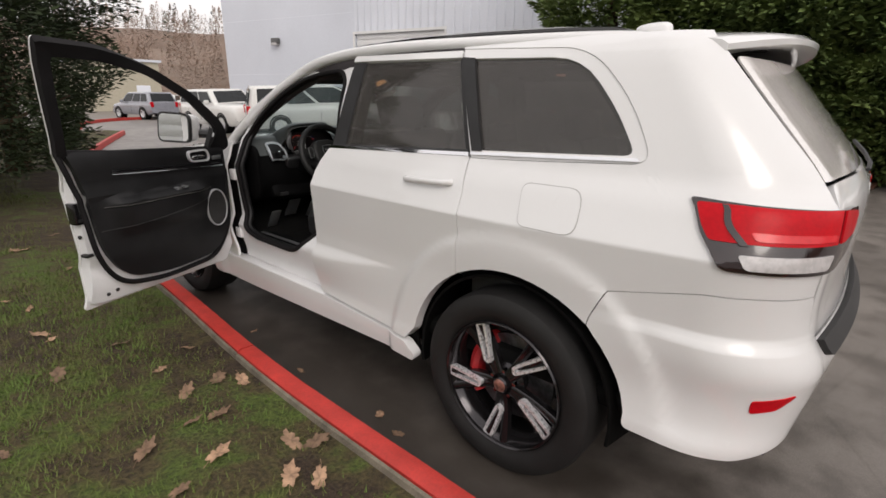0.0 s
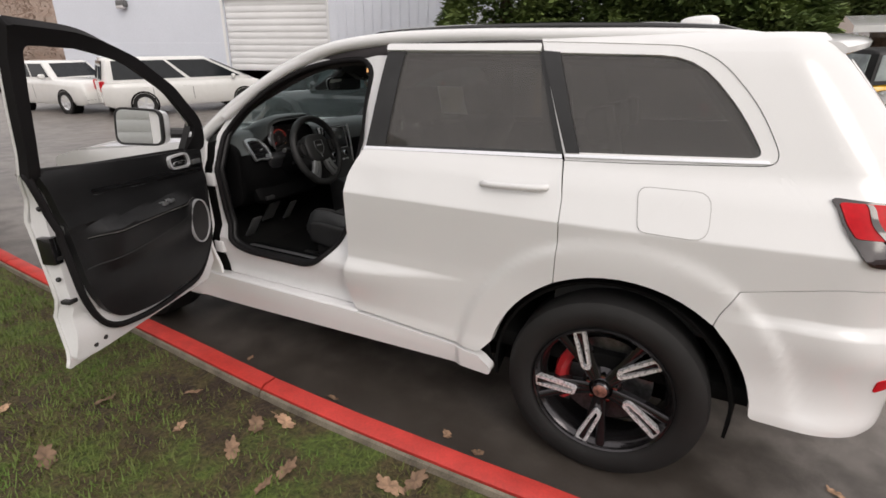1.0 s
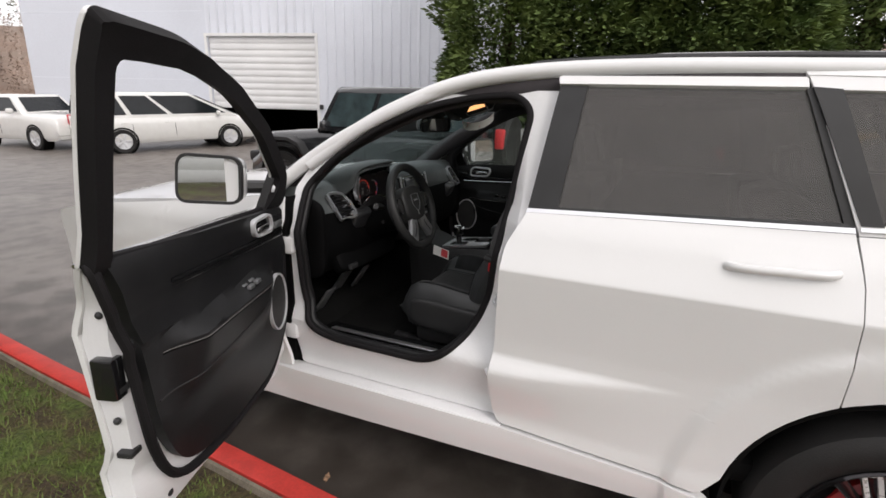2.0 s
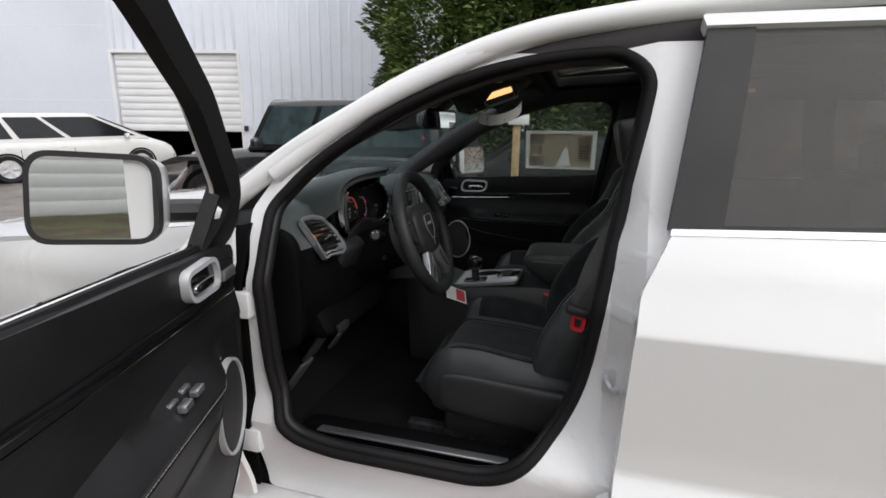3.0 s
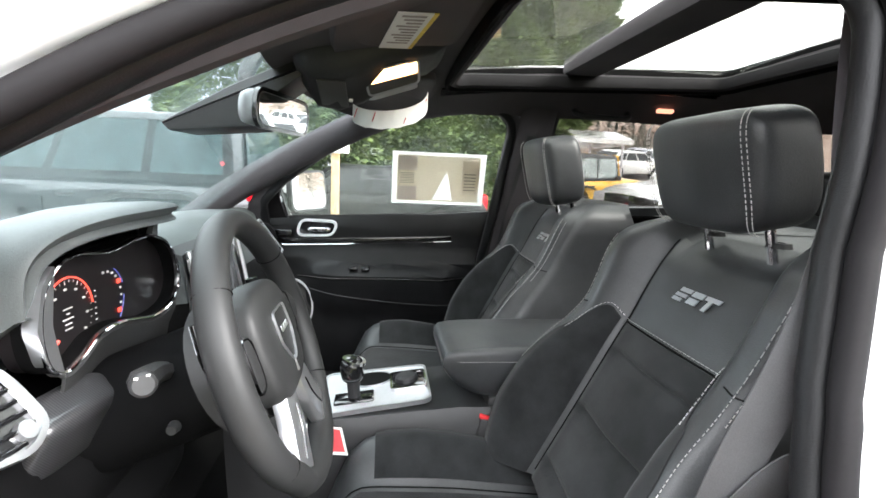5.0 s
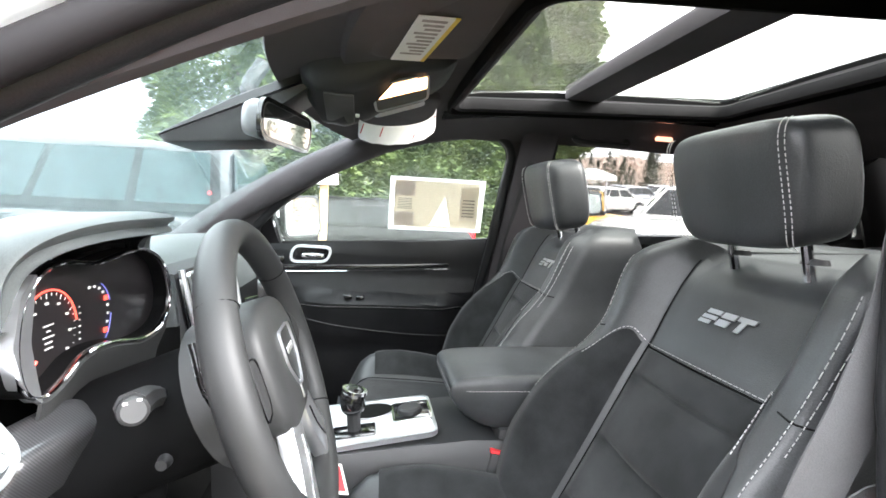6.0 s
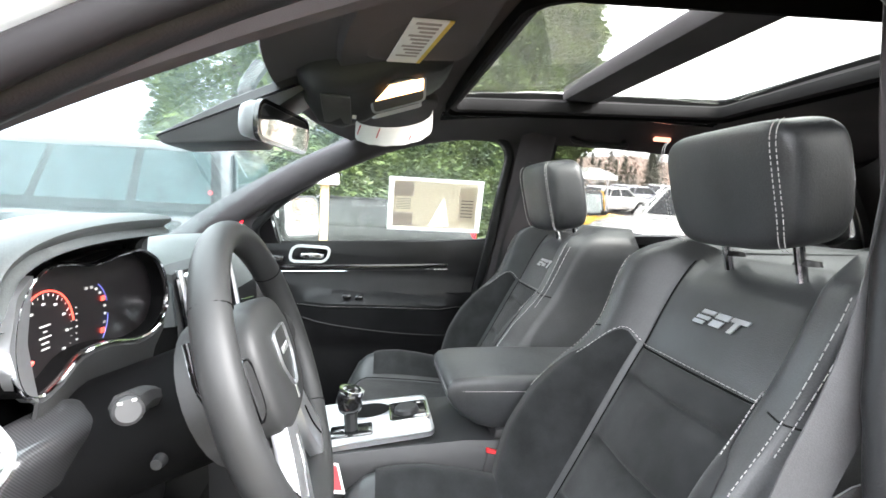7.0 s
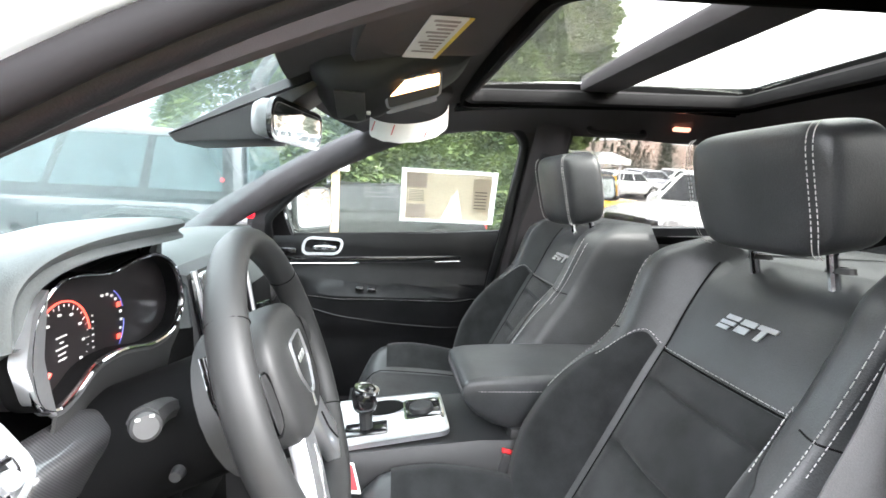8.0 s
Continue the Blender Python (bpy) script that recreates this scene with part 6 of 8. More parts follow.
for sgn in (-1, 1):
    part("wheel_spoke", moved(tube(spline([(sgn * 0.168, 0.016, -0.004), (sgn * 0.13, 0.014, -0.014), (sgn * 0.06, 0.010, -0.020)], 4), 0.030, 10, r2=0.014), SW), BLACK, wheel_ob)
    part("spoke_buttons", moved(pad((0.034, 0.074, 0.022), 0.5, 0.7), SW @ Matrix.Translation((sgn * 0.118, 0.014, -0.002))), BLACK, wheel_ob, "slim black button pad")
    part("button_edge", moved(band(rounded([(-0.017, -0.036), (0.017, -0.030), (0.019, 0.030), (-0.015, 0.037)], 0.012), 0.0022, 0.006, 0.0095, Matrix()), SW @ Matrix.Translation((sgn * 0.118, 0.014, -0.002))), DARKCHROME, wheel_ob, "thin bright edge of the buttons")
    for k in range(3):
        part("wheel_button", moved(box((-0.009, -0.006, 0.006), (0.009, 0.006, 0.0105), 0.002), SW @ Matrix.Translation((sgn * 0.118, 0.034 - 0.020 * k, -0.002))), BLACK, wheel_ob)
    blade = rounded([(sgn * 0.016, -0.052), (sgn * 0.066, -0.046), (sgn * 0.086, -0.09), (sgn * 0.118, -0.136), (sgn * 0.066, -0.168), (sgn * 0.028, -0.110)], 0.010)
    part("lower_spoke", prism(blade if sgn > 0 else blade[::-1], -0.010, 0.012, SW, 0.004), SATIN, wheel_ob, "satin silver lower spoke")
    part("spoke_groove", moved(tube(spline([(sgn * 0.044, -0.078, 0.0125), (sgn * 0.056, -0.108, 0.0125), (sgn * 0.084, -0.140, 0.0125)], 4), 0.004, 6, ends=(0.4, 0.4)), SW), GLOSSBLACK, wheel_ob, "dark slot in the spoke")
    part("paddle", moved(tube(spline([(sgn * 0.09, -0.03, -0.034), (sgn * 0.128, 0.03, -0.036), (sgn * 0.125, 0.085, -0.034)], 4), 0.005, 6, r2=0.011), SW), DARKCHROME, wheel_ob, "metal shift paddle")
part("airbag_cover", moved(pad((0.190, 0.164, 0.066), 0.42, 0.62, 24, 40), SW @ Matrix.Translation((0, 0.010, -0.012))), WHEELLEATHER, wheel_ob, "black leather hub cover")
part("emblem", moved(band(rounded([(-0.034, 0.034), (0.034, 0.034), (0.036, -0.010), (0.010, -0.044), (-0.010, -0.044), (-0.036, -0.010)], 0.010), 0.0015, 0.0, 0.004, Matrix()), SW @ Matrix.Translation((0, 0.016, 0.0200))), SATIN, wheel_ob, "silver outline emblem")
for k in range(3):
    part("emblem_bar", moved(box((-0.0045, -0.0045, 0), (0.0045, 0.0045, 0.002), 0.001), SW @ Matrix.Translation((-0.014 + 0.014 * k, 0.022, 0.0220))), SATIN, wheel_ob)
part("emblem_stem", moved(box((-0.004, -0.012, 0), (0.004, 0.012, 0.003), 0.001), SW @ Matrix.Translation((0, -0.036, 0.0185))), SATIN, wheel_ob)
part("column_shroud", moved(tube([(0, -0.01, -0.03), (0, -0.012, -0.09), (0, -0.015, -0.14), (0, -0.02, -0.25)], 0.088, 24, r2=0.076, up=(0, 1, 0)), SW), SHADEPLASTIC, car, "black steering column shroud")
part("column_collar", moved(tube([(0, -0.005, -0.022), (0, -0.006, -0.05), (0, -0.008, -0.075)], 0.104, 28, r2=0.092, up=(0, 1, 0), ends=(0.97, 1.02)), SW), BLACK, car)
stalk = part("indicator_stalk", tube(spline([(-0.46, 1.905, 1.105), (-0.515, 1.902, 1.124), (-0.552, 1.900, 1.129)], 4), 0.012, 8, ends=(0.9, 1.4)), BLACK, car, "black stalk with a silver end")
stalk_face = frame_of((-0.558, 1.896, 1.129), (-0.42, 0.86, 0.0), (-0.25, -0.12, -0.95))
if (stalk_face.to_3x3() @ Vector((0, 0, 1))).x > 0:
    stalk_face = stalk_face @ Matrix.Scale(-1, 4, (0, 0, 1))
part("stalk_end", lathe([(0.0, 0.011), (0.011, 0.011), (0.014, 0.008), (0.015, -0.004), (0.012, -0.014)], 28, stalk_face), mat("grey_stalk_end", (0.022, 0.022, 0.023), 0.6, metal=0.0, vary=0.1), stalk, "round grey stalk end")
for dx, dy in ((0.007, -0.008), (-0.005, -0.010)):
    part("stalk_mark", moved(box((-0.002, -0.0012, 0.0108), (0.002, 0.0012, 0.0116)), stalk_face @ Matrix.Translation((dx, dy, 0))), PAPER, stalk, "small pale mark")
part("tilt_lever", lathe([(0.0, 0.012), (0.006, 0.012), (0.008, 0.0)], 16, frame_of((-0.508, 1.885, 1.052), (0, 1, 0), (0, 0, 1)) @ Matrix.Scale(-1, 4, (0, 0, 1))), BLACK, car, "small black knob")

# pedals
for x, w, z in ((-0.31, 0.055, 0.69), (-0.47, 0.090, 0.72), (-0.62, 0.07, 0.66)):
    p = part("pedal", moved(box((-w / 2, -0.075, -0.006), (w / 2, 0.075, 0.006), 0.005), pose(x, 2.15, z, -55)), SATIN, car, "bright metal pedal")
    for k in range(3):
        part("rubber_stud", moved(box((-w * 0.36, -0.006, 0.006), (w * 0.36, 0.006, 0.010), 0.002), pose(x, 2.15, z, -55) @ Matrix.Translation((0, -0.04 + 0.04 * k, 0))), BLACK, p)

# ---- centre console ----
console = part("console", rings([[(-0.135 + 0.05 * sstep(1.60, 1.92, y), y, 0.52), (-0.135, y, zt - 0.03), (-0.118, y, zt), (0.118, y, zt), (0.135, y, zt - 0.03), (0.135, y, 0.52)] for y, zt in ((1.0, 0.86), (1.30, 0.875), (1.46, 0.878), (1.58, 0.866), (1.76, 0.848), (1.88, 0.885), (1.95, 0.92))]), BLACK, car, "black centre console", angle=40)
PL = frame_of((0, 1.635, 0.868), (1, 0, 0), (0, 1, -0.13))
plate = rounded([(-0.098, -0.115), (0.098, -0.115), (0.108, 0.13), (-0.108, 0.13)], 0.02)
part("console_plate", prism(plate, -0.004, 0.004, PL), SILVER, console, "pale silver console plate")
part("plate_edge", band(plate, 0.005, -0.002, 0.007, PL), SATIN, console)
cup_line = [(0.046 + 0.040 * math.cos(t), 0.02 + 0.052 * math.sin(t)) for t in np.linspace(0, 6.283, 40, endpoint=False)]
part("cup_holder", band(cup_line, 0.0022, 0.002, 0.0078, PL), SATIN, console, "bright cup holder rim")
# no hollow: a black plate stands for the shaded cup recess
part("cup_shade", prism(cup_line, 0.0005, 0.0070, PL), GAP, console, "flat black ellipse for the shade in the cup well")
part("shifter_boot", moved(box((-0.026, -0.045, 0.002), (0.026, 0.045, 0.010), 0.004), PL @ Matrix.Translation((-0.045, 0.055, 0))), GLOSSBLACK, console)
part("shifter", moved(tube([(0, 0, 0), (0, -0.002, 0.040), (0, -0.002, 0.062)], 0.0155, 10, ends=(0.9, 1.0)), PL @ Matrix.Translation((-0.045, 0.055, 0.005))), BLACK, console, "black gear lever")
part("shifter_knob", moved(pad((0.056, 0.052, 0.054), 0.6, 0.7), PL @ Matrix.Translation((-0.045, 0.052, 0.074))), GLOSSBLACK, console, "gloss black and chrome gear knob")
part("knob_trim", moved(band([(0.023 * math.cos(t), 0.023 * math.sin(t)) for t in np.linspace(0, 6.283, 24, endpoint=False)], 0.007, 0, 0.007, Matrix()), PL @ Matrix.Translation((-0.045, 0.047, 0.090)) @ Matrix.Rotation(radians(18), 4, "X")), CHROME, console)
part("knob_face", moved(lathe([(0.0, 0.004), (0.012, 0.003), (0.017, 0.0)], 20), PL @ Matrix.Translation((-0.045, 0.047, 0.092)) @ Matrix.Rotation(radians(18), 4, "X")), SATIN, console)
part("mode_dial_base", moved(box((-0.046, -0.040, 0.002), (0.046, 0.040, 0.010), 0.004), PL @ Matrix.Translation((0.012, -0.070, 0))), GLOSSBLACK, console, "black drive mode switch panel")
part("mode_dial_edge", band(rounded([(-0.047, -0.041), (0.047, -0.041), (0.047, 0.041), (-0.047, 0.041)], 0.01), 0.004, 0.0, 0.011, PL @ Matrix.Translation((0.012, -0.070, 0))), CHROME, console)
part("mode_dial", moved(lathe([(0.0, 0.021), (0.022, 0.021), (0.026, 0.018), (0.028, 0.010)], 28), PL @ Matrix.Translation((0.012, -0.066, 0))), BLACK, console, "round black mode dial")
arm_rings = []
for y, top, low, k in ((1.06, 1.012, 0.905, 0.92), (1.09, 1.020, 0.895, 1.0), (1.30, 1.020, 0.890, 1.0), (1.38, 1.018, 0.893, 1.0), (1.43, 1.016, 0.908, 1.0), (1.465, 1.013, 0.930, 0.995), (1.488, 1.008, 0.955, 0.98), (1.499, 0.998, 0.972, 0.95)):
    outline = rounded([(-0.118 * k, low, 0.045), (0.118 * k, low, 0.045), (0.120 * k, 0.985, 0.01), (0.116 * k, top, 0.028), (-0.116 * k, top, 0.028), (-0.120 * k, 0.985, 0.01)], 0.02, 6)
    arm_rings.append([(0.008 + p.x, y, p.y - 0.012) for p in outline])
arm = part("armrest", rings(arm_rings), LEATHER, car, "padded black leather armrest with an overhanging front", angle=60)
part("stitching", dashes([(-0.1125, y, 0.977) for y in np.linspace(1.10, 1.46, 26)] + [(-0.104, 1.488, 0.977)] + [(0.008 + x, 1.5005, 0.974) for x in np.linspace(-0.10, 0.10, 14)]), THREAD, arm, "pale stitches")
part("armrest_base", box((-0.115, 1.02, 0.86), (0.115, 1.40, 0.900), 0.015), BLACK, console)

# ---- seats ----
SEAT_Z = [0.78, 0.85, 0.92, 1.00, 1.06, 1.10, 1.14, 1.18, 1.24, 1.275, 1.295, 1.31, 1.32]
SEAT_W = [0.262, 0.276, 0.282, 0.274, 0.260, 0.250, 0.246, 0.250, 0.256, 0.252, 0.242, 0.222, 0.190]
SEAT_B = [0.070, 0.095, 0.112, 0.112, 0.096, 0.074, 0.064, 0.068, 0.078, 0.078, 0.070, 0.055, 0.035]
PANEL = 0.136


def near(z, table):
    return sum(float(np.interp(z + d, SEAT_Z, table)) for d in (-0.014, -0.007, 0.0, 0.007, 0.014)) / 5


def seat(cx, name_label):
    """A sports seat: bolstered backrest and cushion with suede inserts, smooth shoulder panel, headrest on two posts."""
    def front_y(z):
        return 1.130 - (z - 1.183) * 0.53

    def face(d, z, lift=0.0):
        """A place on the front of the backrest, d metres from its middle."""
        hw, a = near(z, SEAT_W), abs(d)
        up = sstep(PANEL - 0.012, hw - 0.050, a) * (1 - 0.45 * sstep(hw - 0.034, hw, a) ** 2)
        y = front_y(z) + near(z, SEAT_B) * up
        y += 0.010 * math.exp(-(a / 0.10) ** 2) * sstep(1.12, 1.10, z)
        y -= 0.010 * math.exp(-((a - PANEL - 0.004) / 0.007) ** 2) * (0.4 + 0.6 * sstep(1.20, 1.10, z))
        if a < PANEL:
            for zs in (1.058, 0.948, 0.84):
                y -= 0.011 * math.exp(-((z - zs) / 0.009) ** 2) * (1 - (a / PANEL) ** 8)
        y -= 0.030 * sstep(1.262, 1.32, z) ** 2
        dip = 0.026 * (1 - sstep(PANEL - 0.02, PANEL + 0.03, a)) * sstep(1.22, 1.30, z)
        return Vector((cx + d, y, z - dip)) + Vector((0, 0.88, 0.46)) * lift

    zs = list(np.linspace(0.80, 1.25, 46)) + [1.262, 1.274, 1.284, 1.292, 1.299, 1.305, 1.310, 1.314]
    loops = []
    for z in zs:
        hw = near(z, SEAT_W)
        fr = [face(hw * u, z) for u in np.linspace(-1, 1, 97)]
        deep = 0.150 - 0.055 * sstep(1.22, 1.31, z)
        end = fr[-1].y
        sides = [Vector((cx + hw * 1.0, end - 0.030, z)), Vector((cx + hw * 0.995, front_y(z) - deep * 0.75, z))]
        bk = [Vector((cx + hw * 0.96 * k, front_y(z) - deep - 0.018 * (1 - k * k), z)) for k in np.linspace(1, -1, 13)]
        loops.append(fr + sides + bk + [Vector((2 * cx - p.x, p.y, p.z)) for p in reversed(sides)])
    b = part("seat_back", rings(loops), LEATHER, car, name_label, angle=60)

    def patch(name, d0, d1, z0, z1, lift, mt, label, n=24, m=20):
        """A panel sewn on the front; d0, d1 and z1 may follow the height or the breadth."""
        rs = []
        for k in range(n + 1):
            t = k / n
            rs.append([])
            for j in range(m + 1):
                q = j / m
                z = z0 + (z1(q) - z0) * t
                rs[-1].append(face(d0(z) + (d1(z) - d0(z)) * q, z, lift))
        part(name, shell(rings(rs, closed_ring=False), 0.004, lambda c: Vector((0, -1, -0.4))), mt, b, label)

    patch("shoulder_panel", lambda z: -PANEL, lambda z: PANEL, 1.114, lambda q: 1.292, 0.0030, LEATHER, "smooth black leather shoulder panel")
    patch("back_insert", lambda z: -PANEL, lambda z: PANEL, 0.80, lambda q: 1.110, 0.0026, SUEDE, "quilted black suede insert", n=70, m=30)
    for s in (-1, 1):
        patch("bolster_insert", lambda z: s * (PANEL + 0.010), lambda z: s * (near(z, SEAT_W) - 0.030 - 0.020 * sstep(1.02, 1.12, z)), 0.80, lambda q: 1.118 + 0.022 * math.sin(math.pi * min(1.0, q * 1.15)) - 0.040 * q ** 3, 0.0026, SUEDE, "black suede bolster side", n=40)
        part("seam", tube([face(s * (PANEL + 0.004), z, 0.002) for z in np.linspace(0.81, 1.285, 40)], 0.0014, 5), GAP, b, "dark seam")
        part("stitching", dashes([face(s * (PANEL + 0.008 + (near(z1, SEAT_W) - 0.058 - PANEL) * q), 1.122 + 0.022 * math.sin(math.pi * min(1.0, q * 1.15)) - 0.040 * q ** 3, 0.004) for q in np.linspace(0.0, 1.0, 14) for z1 in (1.12,)]), THREAD, b, "pale stitches")
        part("stitching", dashes([face(s * (near(z, SEAT_W) - 0.022), z, 0.002) for z in np.linspace(1.00, 1.272, 26)]), THREAD, b)
        part("stitching", dashes([face(s * (near(z, SEAT_W) - 0.014), z, 0.002) for z in np.linspace(1.10, 1.262, 16)]), THREAD, b)
        part("shoulder_seam", tube([face(s * d, z, 0.001) for d, z in zip(np.linspace(0.205, 0.245, 8), np.linspace(1.136, 1.128, 8))], 0.0012, 5), GAP, b)
    part("stitching", dashes([face(d, 1.1165, 0.0062) for d in np.linspace(-PANEL, PANEL, 26)]), THREAD, b)
    part("seam", tube([face(d, 1.112, 0.003) for d in np.linspace(-PANEL, PANEL, 24)], 0.0016, 5), GAP, b, "dark seam")

    # small embroidered silver emblem as plain slanted shapes
    for x0, x1, z0, z1 in ((-0.050, -0.020, 0.005, 0.012), (-0.052, -0.022, -0.004, 0.002), (-0.052, -0.028, -0.012, -0.006), (-0.016, 0.012, 0.003, 0.012), (-0.016, 0.008, -0.010, 0.000), (0.016, 0.050, 0.005, 0.012), (0.026, 0.036, -0.012, 0.005)):
        quad = [face(-(x + 0.45 * z) - 0.004, 1.190 + z * 0.95, 0.0075) for x, z in ((x0, z0), (x1, z0), (x1, z1), (x0, z1))]
        part("emblem_shape", shell(from_lists([tuple(q) for q in quad], [(0, 1, 2, 3)]), 0.002, lambda c: Vector((0, -1, -0.4))), SATIN, b, "silver embroidered emblem shape")

    # headrest
    tall = 0.205 if cx > 0 else 0.178
    hm = pose(cx, 1.112 + (0.015 if cx > 0 else 0), 1.400, -10)
    cushion = pad((0.270, 0.116, tall * 1.0), 0.38, 0.40, 36, 72)
    for v in cushion.verts:
        low = max(0.0, -v.co.z / (tall / 2))
        v.co.x *= 1 - 0.12 * low ** 1.5
        v.co.y += 0.012 * (v.co.z / tall) - 0.010 * (v.co.x / 0.136) ** 2
    part("headrest", moved(cushion, hm), LEATHER, b, "black leather headrest with pale stitching")
    for s in (-1, 1):
        part("headrest_post", tube([(cx + s * 0.072, 1.062, 1.255), (cx + s * 0.072, 1.088, 1.36)], 0.0075, 10), CHROME, b, "chrome headrest post")
        part("post_collar", lathe([(0.008, 0.008), (0.016, 0.008), (0.018, 0.0)], 16, pose(cx + s * 0.072, 1.060, 1.290)), BLACK, b)
        for dy in (0.058, 0.0485):
            pts = []
            for t in np.linspace(-1.15, 1.15, 22):
                e = 0.38
                def pw(c):
                    return math.copysign(abs(c) ** e, c)
                yy = 0.0585 * pw(math.cos(t)) * 0.985
                zz = tall / 2 * pw(math.sin(t))
                low = max(0.0, -math.sin(t))
                xx = s * (0.114 if dy > 0.05 else 0.123) * (1 - 0.12 * low ** 1.5)
                pts.append(hm @ Vector((xx, yy + 0.012 * zz / tall - 0.010 * (xx / 0.136) ** 2 + 0.0012, zz)))
            part("stitching", dashes(pts), THREAD, b)

    # cushion
    def cush(u, y, lift=0.0):
        v = (y - 1.22) / 0.53
        hw = float(np.interp(v, [0, 0.5, 0.82, 0.94, 1], [.25, .275, .268, .245, .205]))
        a = abs(u)
        bol = float(np.interp(v, [0, 0.2, 0.45, 0.62, 0.76, 0.89, 1.0], [.045, .065, .080, .088, .080, .050, .0])) * (sstep(0.50, 0.84, a) - 0.9 * sstep(0.88, 1.0, a) ** 1.5)
        z = 0.740 + 0.038 * v - 0.085 * sstep(0.80, 1.0, v) ** 2 + bol * 0.9
        return Vector((cx + hw * u, y, z + lift))
    loops = []
    for y in list(np.linspace(1.20, 1.66, 14)) + [1.69, 1.715, 1.735, 1.75, 1.758]:
        fr = [cush(u, y) for u in np.linspace(-1, 1, 49)]
        bk = [Vector((cx + (fr[-1].x - cx) * 0.95 * k, y - 0.02 * (y > 1.7), 0.64 + 0.02 * sstep(1.65, 1.76, y))) for k in np.linspace(1, -1, 9)]
        loops.append(fr + bk)
    c = part("seat_cushion", rings(loops), LEATHER, car, "black leather and suede seat cushion", angle=60)
    rs = [[cush(u, y, 0.004) for u in np.linspace(-0.52, 0.52, 20)] for y in np.linspace(1.26, 1.70, 14)]
    part("cushion_insert", shell(rings(rs, closed_ring=False), 0.004, lambda q: Vector((0, 0, -1))), SUEDE, c, "black suede insert")
    for s in (-1, 1):
        part("seam", tube([cush(s * 0.56, y, 0.001) for y in np.linspace(1.25, 1.72, 26)], 0.0014, 5), GAP, c, "dark seam")
        rs = [[cush(s * (0.60 + 0.30 * q), y, 0.0035) for q in np.linspace(0, 1, 12)] for y in np.linspace(1.26, 1.64, 14)]
        part("bolster_insert", shell(rings(rs, closed_ring=False), 0.004, lambda q: Vector((0, 0, -1))), SUEDE, c, "black suede bolster")
    part("seat_base", box((cx - 0.245, 1.18, 0.56), (cx + 0.245, 1.66, 0.65), 0.03), BLACK, c, "black plastic seat base")
    for s in (-1, 1):
        part("seat_rail", box((cx + s * 0.2 - 0.02, 1.1, 0.52), (cx + s * 0.2 + 0.02, 1.78, 0.56), 0.006), STEEL, c, "steel seat rail")
    part("seat_side_cover", moved(pad((0.05, 0.50, 0.13), 0.4, 0.4), pose(cx + (-0.262 if cx < 0 else 0.262), 1.42, 0.70, 4)), BLACK, c, "black side cover")
    return b


seat(-0.388, "driver's black leather sports seat back")
seat(0.390, "passenger's black leather sports seat back")

# belts
def ribbon(pts, wide, thick=0.0018, toward=(-1, 0, 0)):
    """A flat webbing along points, its broad face turned towards a way."""
    p, rs = [Vector(q) for q in pts], []
    for i in range(len(p)):
        d = (p[min(i + 1, len(p) - 1)] - p[max(i - 1, 0)]).normalized()
        w = d.cross(Vector(toward)).normalized()
        n = w.cross(d).normalized() * thick / 2
        w = w * wide / 2
        rs.append([p[i] - w - n, p[i] - w * 0.5 - n * 1.5, p[i] + w * 0.5 - n * 1.5, p[i] + w - n, p[i] + w + n, p[i] + w * 0.5 + n * 1.5, p[i] - w * 0.5 + n * 1.5, p[i] - w + n])
    return rings(rs)


WEBBING = mat("belt_webbing", (0.075, 0.075, 0.078), 0.8, vary=0.2, bscale=700, bump=0.7)
belt_d = spline([(-0.655, 1.15, 1.50), (-0.672, 1.172, 1.40), (-0.690, 1.205, 1.28), (-0.699, 1.240, 1.195), (-0.697, 1.272, 1.115), (-0.688, 1.292, 1.03), (-0.680, 1.296, 0.985)], 6)
part("seat_belt", ribbon(belt_d, 0.047, toward=(-1, 0.25, 0)), WEBBING, car, "grey-black seat belt hanging by the seat")
lap_d = spline([(-0.684, 1.290, 0.99), (-0.700, 1.262, 1.06), (-0.712, 1.225, 1.10), (-0.722, 1.195, 1.06), (-0.735, 1.20, 0.90), (-0.745, 1.22, 0.64)], 6)
part("seat_belt", ribbon(lap_d, 0.047, toward=(-1, -0.1, 0)), WEBBING, car, "lower run of the seat belt")
part("belt_tongue", moved(band(rounded([(-0.012, -0.017), (0.012, -0.017), (0.015, 0.015), (-0.015, 0.015)], 0.005), 0.010, -0.006, 0.006, Matrix()), frame_of((-0.684, 1.296, 0.972), (0.35, 1, 0.1), (0, -0.2, 1))), REDPLASTIC, car, "red belt tongue")
part("belt_guide", moved(box((-0.02, -0.035, -0.012), (0.02, 0.035, 0.012), 0.008), pose(-0.688, 1.294, 1.005, 10)), BLACK, car)
belt_p = spline([(0.615, 1.12, 1.52), (0.66, 1.15, 1.35), (0.71, 1.18, 1.15), (0.75, 1.22, 0.8)], 6)
part("seat_belt", tube(belt_p, 0.024, 8, r2=0.0022, up=(1, 0.3, 0)), BLACK, car, "black passenger seat belt")
for x in (-0.125, 0.125):
    bk = part("belt_buckle", moved(box((-0.014, -0.022, -0.10), (0.014, 0.022, 0.02), 0.005), pose(x, 1.40, 0.835 if x < 0 else 0.805, 14)), BLACK, car, "black belt buckle with a red button")
    part("buckle_button", moved(box((-0.010, -0.024, 0.018), (0.010, 0.024, 0.026), 0.002), pose(x, 1.40, 0.835 if x < 0 else 0.805, 14)), REDPLASTIC, bk, "red release button")

